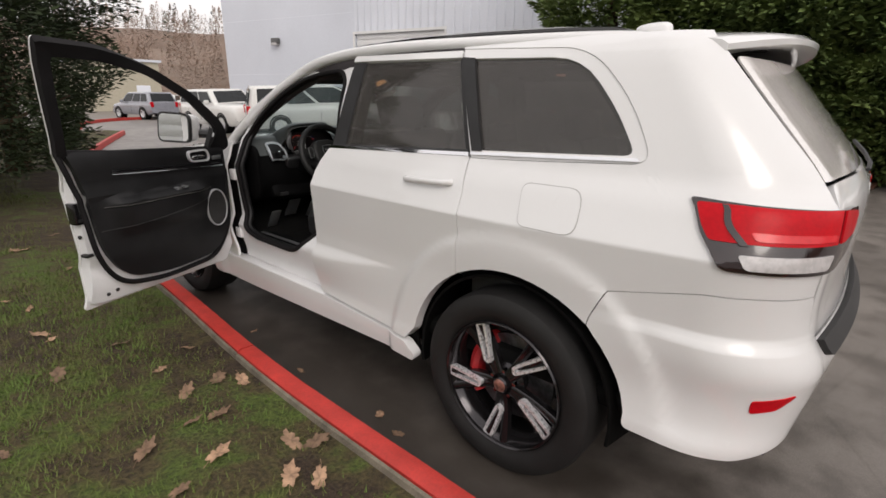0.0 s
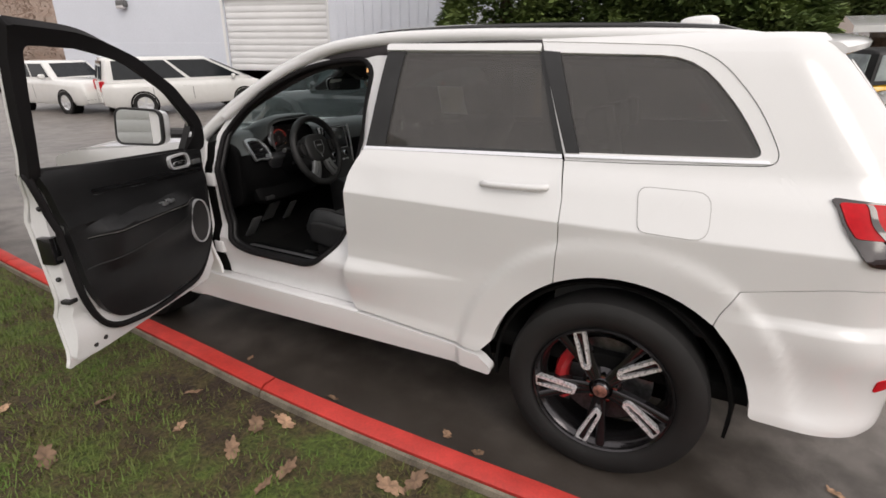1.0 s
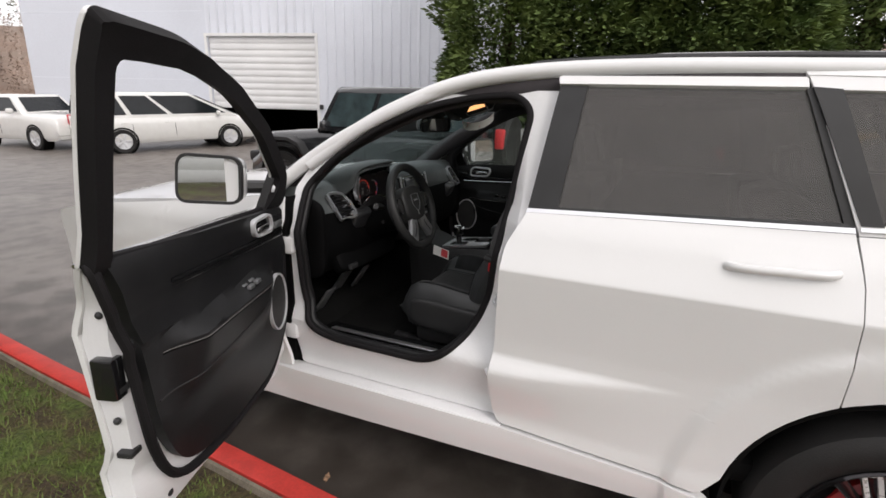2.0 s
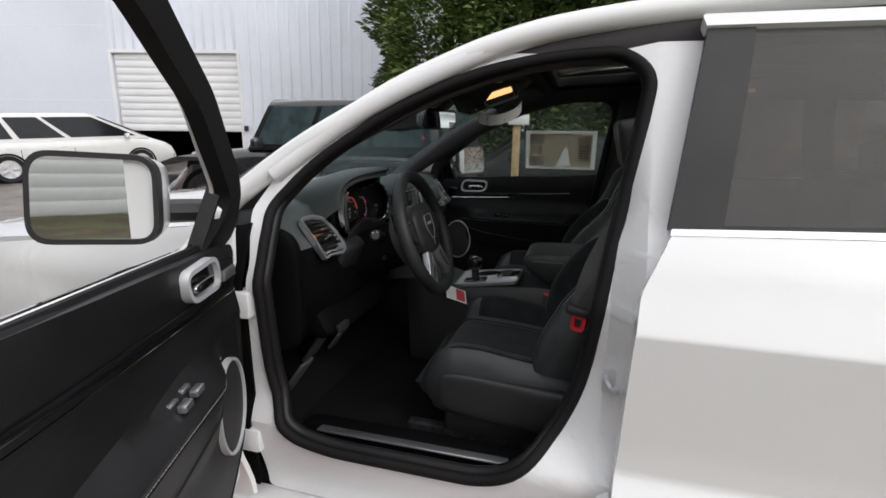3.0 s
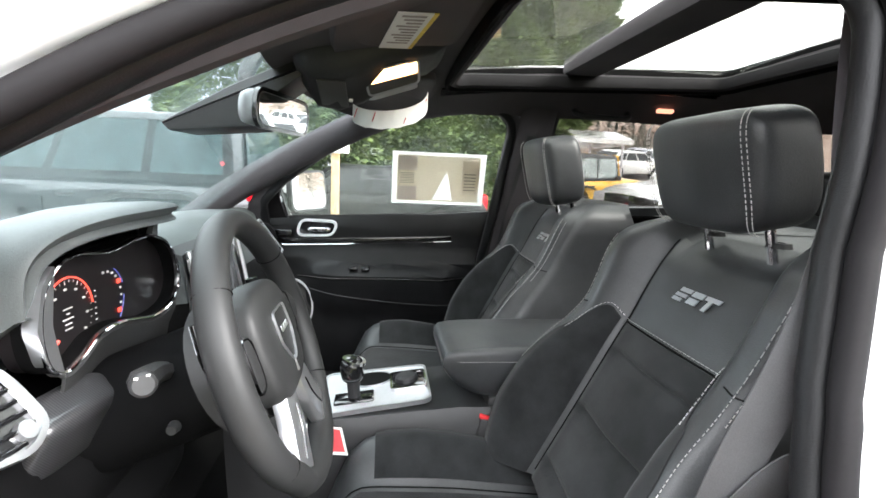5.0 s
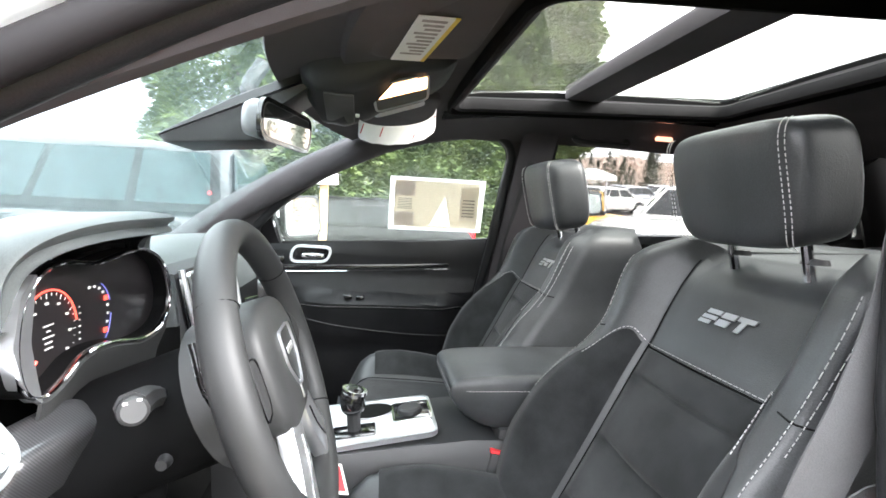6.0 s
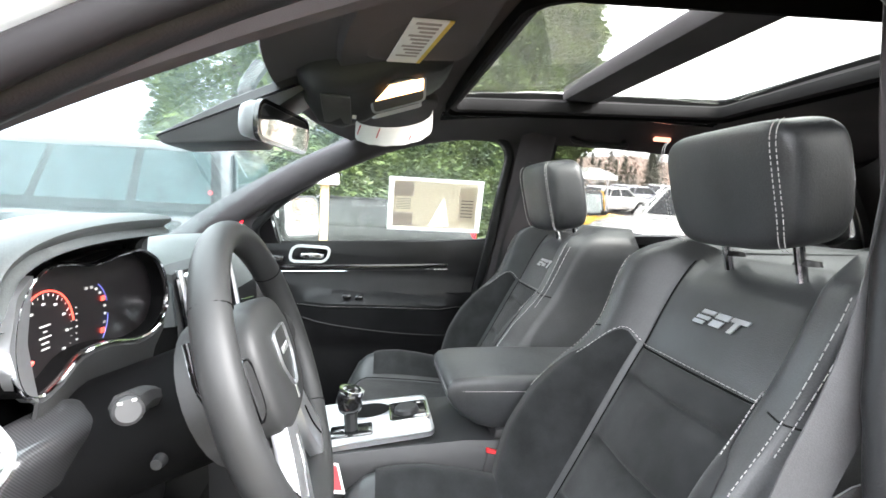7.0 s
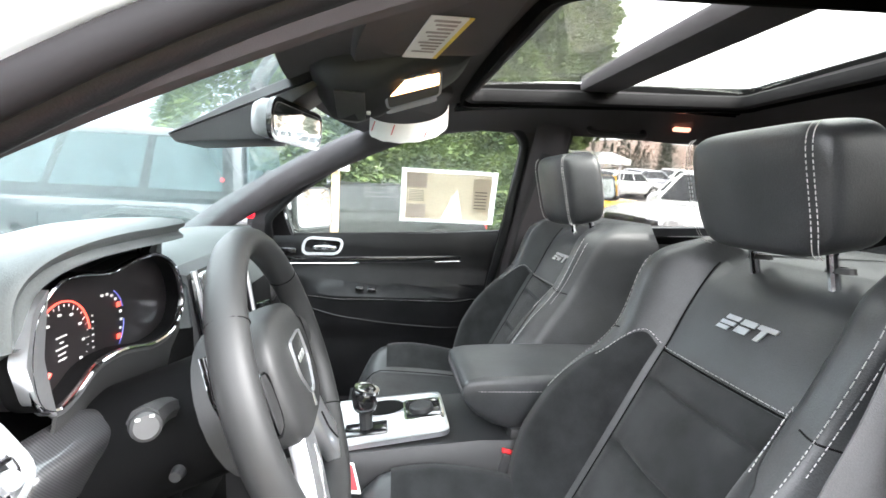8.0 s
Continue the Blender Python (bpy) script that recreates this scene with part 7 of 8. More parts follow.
# tags left on the lever and the floor
tag = part("paper_tag", moved(box((-0.03, -0.045, 0), (0.03, 0.045, 0.0015)), pose(-0.185, 1.735, 0.845, 30, -35, 20)), PAPER, car, "small printed paper tag")
part("tag_print", moved(box((-0.024, -0.038, 0.0016), (0.024, 0.0, 0.0022)), pose(-0.185, 1.735, 0.845, 30, -35, 20)), REDINK, tag)

# rear seat
for cx in (-0.42, 0.0, 0.42):
    w = 0.46 if cx else 0.34
    part("rear_seat_back", moved(pad((w, 0.16, 0.60), 0.3, 0.35), pose(cx, 0.28, 1.00, -14)), LEATHER, car, "black rear seat back")
    part("rear_seat_cushion", moved(pad((w, 0.52, 0.18), 0.3, 0.35), pose(cx, 0.56, 0.76, 4)), LEATHER, car, "black rear seat cushion")
    part("rear_headrest", moved(pad((0.25, 0.10, 0.15), 0.45, 0.5), pose(cx, 0.20, 1.36, -10)), LEATHER, car, "black rear headrest")

# ---- overhead: mirror, console with lamps, visors ----
head = []
for u in np.linspace(-0.97, 0.97, 21):
    x, y0, dz = u * 0.64, 1.66 - 0.10 * abs(u) ** 2.2, 0.030 * u * u
    head.append([(x, 1.475, 1.650 - dz), (x, y0 - 0.06, 1.618 - dz), (x, y0 + 0.075, 1.590 - dz), (x, y0 + 0.085, 1.606 - dz), (x, y0, 1.650 - dz), (x, 1.475, 1.668 - dz)])
part("windscreen_header", rings(head), HEADLINER, car, "black lining over the windscreen", angle=50)
def header(u, v, drop):
    return screen_at(u, v) + Vector((0, -0.4 * drop, -drop))


part("header_band", shell(rings([[header(u, v, 0.010 + 0.03 * sstep(0.80, 1.0, v)) for u in np.linspace(-0.93, 0.93, 25)] for v in np.linspace(0.745, 0.99, 7)], closed_ring=False), 0.005, lambda q: Vector((0, -0.5, -1))), HEADLINER, car, "black lining along the top of the windscreen")
dome = []
for y, zc, dz, wide in ((1.520, 1.612, 0.006, 0.10), (1.545, 1.588, 0.010, 0.125), (1.575, 1.576, 0.014, 0.135), (1.63, 1.553, 0.026, 0.138), (1.685, 1.512, 0.036, 0.140), (1.735, 1.494, 0.040, 0.140), (1.780, 1.500, 0.036, 0.136), (1.812, 1.545, 0.018, 0.118)):
    ring = [(-wide, 1.640), (-wide, zc + dz * 1.7 + 0.012), (-wide * 0.94, zc + dz * 1.25), (-0.103, zc + dz), (-0.05, zc + dz * 0.42), (-0.018, zc + 0.002), (0.0, zc), (0.018, zc + 0.002), (0.05, zc + dz * 0.42), (0.103, zc + dz), (wide * 0.94, zc + dz * 1.25), (wide, zc + dz * 1.7 + 0.012), (wide, 1.640)]
    dome.append([(x, y, min(z + 0.007, 1.642)) for x, z in ring])
oc = part("overhead_console", rings(dome), BLACK, car, "black overhead console with a lit map lamp", angle=60)
for s in (-1, 1):
    LP = frame_of((s * 0.060, 1.625, 1.570), (0, -0.1165, 0.0385), (-s * 0.07, 0.0, -0.040))
    if (LP.to_3x3() @ Vector((0, 0, 1))).z > 0:
        LP = LP @ Matrix.Scale(-1, 4, (0, 0, 1))
    lens_line = rounded([(-0.056, -0.036), (0.056, -0.034), (0.052, 0.036), (-0.056, 0.038)], 0.012, 5)
    part("lamp_housing", prism([(p.x * 1.06, p.y * 1.10) for p in lens_line], -0.030, -0.001, LP, 0.002), BLACK, oc, "black lamp housing")
    part("lamp_rim", band(lens_line, 0.005, -0.004, 0.008, LP), SATIN, oc, "bright lamp rim")
    # one lens in two pieces: a bright half and a half coloured dim
    lit = prism(rounded([(-0.054, -0.034), (0.054, -0.032), (0.053, 0.006), (-0.053, 0.004)], 0.010, 4), -0.004, 0.006, LP)
    dull = prism(rounded([(-0.053, 0.0045), (0.053, 0.0065), (0.050, 0.034), (-0.054, 0.036)], 0.008, 4), -0.004, 0.007, LP)
    part("map_lamp", lit, LAMP if s < 0 else CLEARLENS, oc, "lit warm map lamp" if s < 0 else "unlit map lamp")
    part("dim_lens_half", dull, mat("dim_lens_grey", (0.10, 0.095, 0.09), 0.3, vary=0.1) if s < 0 else GLOSSBLACK, oc, "dim half of the map lamp lens")
part("console_switch", moved(box((-0.05, -0.028, -0.003), (0.05, 0.028, 0.003), 0.003), pose(-0.064, 1.742, 1.5255, 2, 20)), mat("console_grey", (0.07, 0.068, 0.066), 0.35, vary=0.1), oc, "grey switch plate")
part("small_switch", moved(box((-0.004, -0.004, -0.008), (0.004, 0.004, -0.003), 0.001), pose(-0.04, 1.708, 1.522, 4, 22)), PAPER, oc)
# the paper band hung from the console
bandpts = [(0.075 * math.sin(t), 1.626 + 0.080 * math.cos(t)) for t in np.linspace(radians(185), radians(355), 20)]
def band_top(i):
    q = i / 19
    return 1.526 + 0.024 * (1 - q) ** 2 - 0.030 * math.sin(math.pi * q) - 0.008 * q


rs = [[(x, y, band_top(i)), (x * 1.02, y, band_top(i) - 0.036 + 0.001 * math.sin(2.1 * i))] for i, (x, y) in enumerate(bandpts)]
band_ob = part("paper_band", shell(rings(rs, closed_ring=False), 0.001, lambda c: Vector((0, 0.1, 0)) + Vector((-c.x, 1.64 - c.y, 0))), PAPER, car, "white paper band with red marks hanging below the lamps")
for i in (2, 7, 12, 16):
    x, y = bandpts[i]
    dx, dy = (Vector((x, y - 1.626))).normalized() * 0.0015
    part("red_mark", tube([(x + dx, y + dy, band_top(i) - (0.003 if i != 7 else 0.020)), (x + dx * 1.2, y + dy * 1.2 + 0.006, band_top(i) - (0.022 if i != 7 else 0.034))], 0.0011, 5), REDINK, band_ob)
# visors
for s in (-1, 1):
    v = part("sun_visor", moved(pad((0.42, 0.185, 0.026), 0.3, 0.25), pose(s * 0.375, 1.600, 1.612, -4, 0, 0)), HEADLINER, car, "black cloth sun visor folded up")
    if s < 0:
        lab = part("warning_label", moved(box((-0.105, -0.026, -0.0165), (0.105, 0.026, -0.0145)), pose(-0.277, 1.612, 1.612, -4, 0, 8)), PAPER, v, "white warning label with a yellow band")
        part("label_band", moved(box((-0.105, -0.033, -0.0166), (0.105, -0.026, -0.0146)), pose(-0.277, 1.612, 1.612, -4, 0, 8)), YELLOWINK, v)
        for k in range(10):
            part("print_bar", moved(box((-0.095 + 0.017 * k, -0.018, -0.0172), (-0.087 + 0.017 * k, 0.018 - 0.006 * (k % 3), -0.0166)), pose(-0.277, 1.612, 1.612, -4, 0, 8)), GREYPAPER, v)
# inner mirror with its sensor housing
mm = frame_of((-0.055, 1.850, 1.480), (1, -0.20, 0.02), (0.02, -0.06, 1))
if (mm.to_3x3() @ Vector((0, 0, 1))).y > 0:
    mm = mm @ Matrix.Scale(-1, 4, (0, 0, 1))
mo = rounded([(-0.128, -0.030), (0.128, -0.034), (0.130, 0.034), (-0.128, 0.036)], 0.03, 6)
case = [[mm @ Vector((p.x * k, p.y * k, dep)) for p in mo] for dep, k in ((0.012, 0.97), (0.006, 1.0), (-0.012, 0.99), (-0.03, 0.86), (-0.04, 0.6))]
im = part("inside_mirror", rings(case), mat("grey_mirror_case", (0.16, 0.165, 0.17), 0.35, vary=0.1), car, "inside mirror on the windscreen", angle=50)
part("mirror_glass", prism([(p.x * 0.93, p.y * 0.86) for p in mo], 0.0115, 0.014, mm), MIRROR, im, "mirror glass")
part("mirror_rim", band(mo, 0.008, 0.006, 0.014, mm), GLOSSBLACK, im)
part("mirror_stem", tube(spline([(-0.05, 1.90, 1.51), (-0.03, 1.92, 1.555), (0.0, 1.90, 1.612)], 4), 0.016, 8), BLACK, im)
part("sensor_housing", prism(rounded([(2.070, 1.452, 0.004), (1.94, 1.528, 0.01), (1.80, 1.594, 0.01), (1.755, 1.590, 0.01), (1.87, 1.505, 0.02), (1.885, 1.452, 0.01), (2.055, 1.436, 0.006)], 0.01), -0.075, 0.075, frame_of((0, 0, 0), (0, 1, 0), (0, 0, 1)), 0.006), BLACK, im, "black sensor housing behind the mirror")

# ---- buildings round the lot ----
W0, WD = Vector((12.1, 16.8, 0)), Vector((0.2217, -0.9751, 0)).normalized()
WN = Vector((-0.9751, -0.2217, 0)).normalized()


def wall_box(a, b, z0, z1, d0, d1, bevel=0.0):
    """A block along the building's front: a to b metres along it, d0 to d1 metres out of its face."""
    m = Matrix((WD, WN, Vector((0, 0, 1)))).transposed().to_4x4()
    m.translation = W0
    return moved(box((a, d0, z0), (b, d1, z1), bevel), m)


GATE_A, GATE_B, GATE_TOP, GATE_LOW = 0.0, 4.28, 3.95, 1.42
shop = thing("workshop_building", W0 + WD * 2, "long pale metal workshop building with a roll-up door", "building")
for a, b, z0, z1 in ((-8.1, GATE_A, 0, 7.2), (GATE_B, 19.0, 0, 7.2), (GATE_A, GATE_B, GATE_TOP, 7.2)):
    part("wall", wall_box(a, b, z0, z1, -0.25, 0.0), SIDINGFLAT if a < 0 else SIDING, shop, "pale grey wall" if a < 0 else "")
part("side_wall", wall_box(-8.1, -7.85, 0, 7.2, -16, -0.25), SIDINGFLAT, shop)
part("roof", wall_box(-8.3, 19.2, 7.2, 7.4, -16, 0.25), SIDINGFLAT, shop)
x = GATE_B + 0.35
ribs = []
while x < 18.8:
    ribs.append(x)
    x += 0.34
for x in ribs:
    part("siding_rib", wall_box(x, x + 0.10, 0, 7.2, 0.0, 0.035, 0.012), SIDING, shop)
for x in [GATE_A + 0.1 + 0.34 * k for k in range(13)]:
    part("siding_rib", wall_box(x, x + 0.10, GATE_TOP + 0.12, 7.2, 0.0, 0.035, 0.012), SIDING, shop)
for z in (2.4, 4.8):
    part("panel_joint", wall_box(-8.1, -0.1, z, z + 0.02, 0.0, 0.006), SIDING, shop)
roll = part("roll_door", wall_box(GATE_A + 0.02, GATE_B - 0.02, GATE_LOW, GATE_TOP, -0.14, -0.10), ROLLDOOR, shop, "white ribbed roll-up door, raised part way")
for k in range(11):
    z = GATE_LOW + 0.02 + k * 0.23
    part("door_rib", wall_box(GATE_A + 0.02, GATE_B - 0.02, z, z + 0.17, -0.10, -0.075, 0.012), ROLLDOOR, roll)
for a, b, z0, z1 in ((GATE_A - 0.10, GATE_A, 0, GATE_TOP + 0.1), (GATE_B, GATE_B + 0.10, 0, GATE_TOP + 0.1), (GATE_A, GATE_B, GATE_TOP, GATE_TOP + 0.1)):
    part("door_surround", wall_box(a, b, z0, z1, 0.0, 0.04), ROLLDOOR, shop, "white door surround")
# bay walls and ceiling coloured near-black to hold the indoor shade
part("dark_bay", wall_box(GATE_A, GATE_B, 0.01, GATE_TOP, -6.0, -5.9), GAP, shop, "black back wall for the shade inside the workshop")
part("bay_floor", wall_box(GATE_A, GATE_B, 0.005, 0.012, -6.0, 0), CONCRETE, shop)
part("bay_side", wall_box(GATE_A - 0.1, GATE_A, 0, GATE_TOP, -6.0, -0.25), GAP, shop)
part("bay_side", wall_box(GATE_B, GATE_B + 0.1, 0, GATE_TOP, -6.0, -0.25), GAP, shop)
part("bay_ceiling", wall_box(GATE_A, GATE_B, GATE_TOP, GATE_TOP + 0.1, -6.0, -0.25), GAP, shop)
part("door_bumper", wall_box(GATE_B + 0.12, GATE_B + 0.24, 1.45, 1.62, 0, 0.12, 0.02), BLACK, shop, "small black fitting beside the door")
lamp = thing("wall_lamp", W0 - WD * 4.54 + Vector((0, 0, 3.8)), "small dark wall-pack lamp on the building", "lamp")
part("lamp_body", wall_box(-4.75, -4.33, 3.72, 3.98, 0.0, 0.22, 0.05), mat("lamp_case", (0.12, 0.12, 0.12), 0.5), lamp)
part("lamp_lens", wall_box(-4.70, -4.38, 3.66, 3.78, 0.05, 0.26, 0.03), CLEARLENS, lamp)

tan = thing("tan_building", (16.5, 52, 0), "low tan building with a pale door far off", "building")
part("wall", box((10.2, 48, 0), (15.6, 60, 4.0)), TANWALL, tan)
part("roof", box((10.0, 47.8, 4.0), (15.8, 60.2, 4.2)), SIDINGFLAT, tan)
part("door", box((13.6, 47.95, 0), (14.7, 48.0, 2.1), 0.02), SIDING, tan, "pale door")
hall = thing("white_hall", (-22, 4, 0), "white building with wide horizontal siding boards", "building")
part("wall", box((-24, -50, 0), (-22.1, 40, 7.0)), CARWHITE, hall)
for k in range(14):
    part("siding_board", box((-22.1, -50, 0.3 + 0.48 * k), (-22.08, 40, 0.76 + 0.48 * k), 0.006), CARWHITE, hall)
part("roof", box((-24.3, -50.3, 7.0), (-21.7, 40.3, 7.2)), SIDINGFLAT, hall)

# ---- other vehicles ----
def vehicle(name, at, heading, label, category, paint, length, width, height, profile, roof_in=0.12, belt=0.98, wheel_r=0.34, axles=(0.9, 3.9),
            glass_mat=None, cabin=(0.0, 4.0, 0.4, 3.4), posts=(1.3, 2.5), open_back=None, trim=None, lights=True, group="parked vehicles"):
    """A parked vehicle: local x from tail to nose, y to its left, z up. profile: (x, z) of the bonnet and tail line; cabin: belt tail, belt nose, roof tail, roof nose."""
    h = Vector((*heading, 0)).normalized()
    left = Vector((-h.y, h.x, 0))
    mid = Vector((*at, 0)) + h * length / 2

    def on_lot(p):
        return Vector((p.x, p.y, rise(p.x, p.y)))
    h = (on_lot(mid + h * 1.4) - on_lot(mid - h * 1.4)).normalized()
    left = (on_lot(mid + left) - on_lot(mid - left)).normalized()
    m = Matrix((h, left, h.cross(left))).transposed().to_4x4()
    m.translation = Vector((*at, rise(mid.x, mid.y) - h.z * length / 2))
    th = thing(name, m.translation, label, category, group)
    hw = width / 2
    glass_mat = glass_mat or DARKGLASS
    # lower body
    px_, pz_ = [p[0] for p in profile], [p[1] for p in profile]
    rs = []
    for x in sorted(set(list(np.linspace(0, length, 30)) + px_)):
        top = float(np.interp(x, px_, pz_))
        k = 1 - 0.10 * (1 - sstep(0, 0.35, x)) - 0.12 * sstep(length - 0.5, length, x)
        w = hw * k
        low = 0.28 + 0.10 * (1 - sstep(0, 0.3, x)) + 0.05 * sstep(length - 0.3, length, x)
        rs.append([(x, -w * 0.92, low), (x, -w, low + 0.12), (x, -w, top - 0.22), (x, -w * 0.97, top - 0.07), (x, -w * 0.88, top), (x, 0, top + 0.02), (x, w * 0.88, top), (x, w * 0.97, top - 0.07), (x, w, top - 0.22), (x, w, low + 0.12), (x, w * 0.92, low)])
    part("body", moved(rings(rs), m), paint, th, angle=50)
    # cabin
    b0, b1, r0, r1 = cabin
    wb, wr = hw * 0.95, hw * 0.95 - roof_in

    def cab(u, v, s):
        """u along, v up from the belt to the roof, s side."""
        x = (b0 + (b1 - b0) * u) * (1 - v) + (r0 + (r1 - r0) * u) * v
        return Vector((x, s * (wb + (wr - wb) * v), belt - 0.03 + (height - belt - 0.02) * v))
    rs = []
    for v in (0, 0.3, 0.6, 0.85, 0.95, 1.0):
        ins = 0.0 if v < 0.9 else (0.02 if v < 1 else 0.07)
        ring = []
        for u, s in ((0, -0.8), (0.03, -1), (0.25, -1), (0.5, -1), (0.75, -1), (0.97, -1), (1, -0.8), (1.01, 0), (1, 0.8), (0.97, 1), (0.75, 1), (0.5, 1), (0.25, 1), (0.03, 1), (0, 0.8), (-0.01, 0)):
            p = cab(u, v, s)
            p.y *= 1 - ins / max(0.3, wr)
            ring.append(p)
        rs.append(ring)
    part("cabin", moved(rings(rs), m), trim or paint, th, angle=50)
    cuts = [0.05] + [(x - b0) / (b1 - b0) for x in posts] + [0.95]
    for s in (-1, 1):
        for u0, u1 in zip(cuts, cuts[1:]):
            du = 0.016
            q = [cab(u0 + du, 0.12, s), cab(u1 - du, 0.12, s), cab(u1 - du, 0.86, s), cab(u0 + du, 0.86, s)]
            q = [p + Vector((0, s * 0.012, 0)) for p in q]
            bm = shell(from_lists([tuple(p) for p in q], [(0, 1, 2, 3)]), 0.02, lambda c: Vector((0, -1 if c.y > 0 else 1, 0)))
            part("window", moved(bm, m), glass_mat, th)
    for u, name_ in ((0.0, "rear_window"), (1.0, "windscreen")):
        q = [cab(u, 0.12, -0.82), cab(u, 0.12, 0.82), cab(u, 0.86, 0.80), cab(u, 0.86, -0.80)]
        q = [p + Vector((-0.03 if u < 0.5 else 0.03, 0, 0.01)) for p in q]
        bm = shell(from_lists([tuple(p) for p in q], [(0, 1, 2, 3)]), 0.02, lambda c: Vector((1 if c.x < length / 2 else -1, 0, 0)))
        part(name_, moved(bm, m), glass_mat, th)
    for ax in axles:
        for s in (-1, 1):
            wm = m @ Matrix.Translation((ax, s * (hw + 0.012), wheel_r)) @ Matrix.Rotation(radians(-90 * s), 4, "X")
            w = part("wheel", lathe([(wheel_r * 0.62, -0.20), (wheel_r * 0.95, -0.20), (wheel_r, -0.16), (wheel_r, -0.03), (wheel_r * 0.93, 0.012), (wheel_r * 0.64, 0.0)], 32, wm), RUBBER, th, "black tyre")
            part("rim", lathe([(0.0, -0.02), (wheel_r * 0.2, -0.015), (wheel_r * 0.25, -0.05), (wheel_r * 0.58, -0.03), (wheel_r * 0.66, 0.004)], 28, wm), STEEL if paint is CARDARK else SILVER, w)
            for k in range(5):
                a = 2 * math.pi * k / 5
                part("rim_spoke", moved(box((wheel_r * 0.15, -wheel_r * 0.09, -0.03), (wheel_r * 0.60, wheel_r * 0.09, -0.006), 0.006), wm @ Matrix.Rotation(a, 4, "Z")), STEEL if paint is CARDARK else SILVER, w)
            # body has no opening; a black ring paints the arch's shade
            part("wheel_arch", lathe([(wheel_r * 1.0, -0.3), (wheel_r * 1.14, -0.3), (wheel_r * 1.14, -0.004), (wheel_r * 1.0, -0.006)], 32, wm), GAP, th, "black ring for the shade in the wheel arch")
    if lights:
        zt = float(np.interp(0.1, px_, pz_))
        for s in (-1, 1):
            part("tail_lamp", moved(box((-0.02, s * hw * 0.80 - 0.09, zt - 0.28), (0.12, s * hw * 0.80 + 0.09, zt + 0.02), 0.03), m), REDLENS, th, "red tail lamp")
            part("headlamp", moved(box((length - 0.20, s * hw * 0.70 - 0.16, pz_[-1] - 0.18), (length - 0.02, s * hw * 0.70 + 0.13, pz_[-1] - 0.02), 0.04), m), CLEARLENS, th, "clear headlamp")
        part("grille", moved(box((length - 0.10, -hw * 0.42, pz_[-1] - 0.24), (length + 0.005, hw * 0.42, pz_[-1] - 0.06), 0.02), m), GLOSSBLACK, th, "dark grille")
    for s in (-1, 1):
        part("door_mirror", moved(moved(pad((0.12, 0.20, 0.15), 0.6, 0.7), Matrix.Translation((b1 - 0.35 * (b1 - r1) - 0.2, s * (hw + 0.08), belt + 0.06))), m), trim or paint, th)
    for s in (-1, 1):
        for x in posts:
            part("door_handle", moved(box((x - 0.28, s * (hw - 0.008) - 0.012, belt - 0.20), (x - 0.12, s * (hw - 0.008) + 0.014, belt - 0.16), 0.006), m), trim or paint, th)
            part("door_gap", moved(box((x - 0.006, s * (hw + 0.001) - 0.004, 0.45), (x + 0.006, s * (hw + 0.001) + 0.003, belt - 0.22)), m), GAP, th, "dark door gap")
    return th, m


VH = Vector((0.909, -0.416, 0)).normalized()
VL = Vector((-VH.y, VH.x, 0))
tail = Vector((7.40, 15.30, 0)) - VH * 1.05 + VL * 0.95
van, vm = vehicle("minivan", (tail.x, tail.y), (VH.x, VH.y), "white minivan with dark side windows and red tail lamps", "van", CARWHITE, 5.15, 1.95, 1.78,
                  [(0, 1.04), (0.2, 1.06), (4.1, 1.05), (4.5, 1.00), (4.9, 0.86), (5.08, 0.74), (5.15, 0.58)], belt=1.04, axles=(1.05, 4.12), cabin=(0.05, 4.52, 0.22, 3.02), posts=(1.35, 2.50), wheel_r=0.35, roof_in=0.12)
vehicle("estate_car", (7.45, 21.9), (0.04, -1.0), "older white boxy estate car", "car", CARWHITE, 4.5, 1.78, 1.66,
        [(0, 1.06), (0.15, 1.10), (3.0, 1.10), (3.2, 1.08), (4.2, 1.02), (4.42, 0.92), (4.5, 0.66)], belt=1.09, axles=(0.9, 3.55), cabin=(0.08, 3.15, 0.22, 2.55), posts=(1.0, 1.95), wheel_r=0.36)
vehicle("hatchback", (9.4, 31.0), (-0.18, 1.0), "grey hatchback seen from behind", "car", CARGREY, 4.3, 1.80, 1.58,
        [(0, 0.95), (0.15, 0.98), (3.0, 0.97), (4.1, 0.84), (4.3, 0.62)], belt=0.97, axles=(0.8, 3.4), cabin=(0.05, 3.2, 0.35, 2.4), posts=(1.0, 1.95))
vehicle("saloon_car", (12.2, 37.5), (-0.5, -0.86), "white saloon car parked far off", "car", CARWHITE, 4.7, 1.80, 1.45,
        [(0, 0.92), (0.8, 0.95), (3.3, 0.94), (4.4, 0.80), (4.7, 0.60)], belt=0.93, axles=(0.95, 3.75), cabin=(0.5, 3.5, 1.2, 2.7), posts=(1.4, 2.3))
vehicle("saloon_car", (14.6, 35.0), (-0.5, -0.86), "silver saloon car parked far off", "car", CARGREY, 4.6, 1.80, 1.45,
        [(0, 0.92), (0.8, 0.95), (3.3, 0.94), (4.4, 0.80), (4.6, 0.60)], belt=0.93, axles=(0.95, 3.65), cabin=(0.5, 3.5, 1.2, 2.7), posts=(1.4, 2.3))

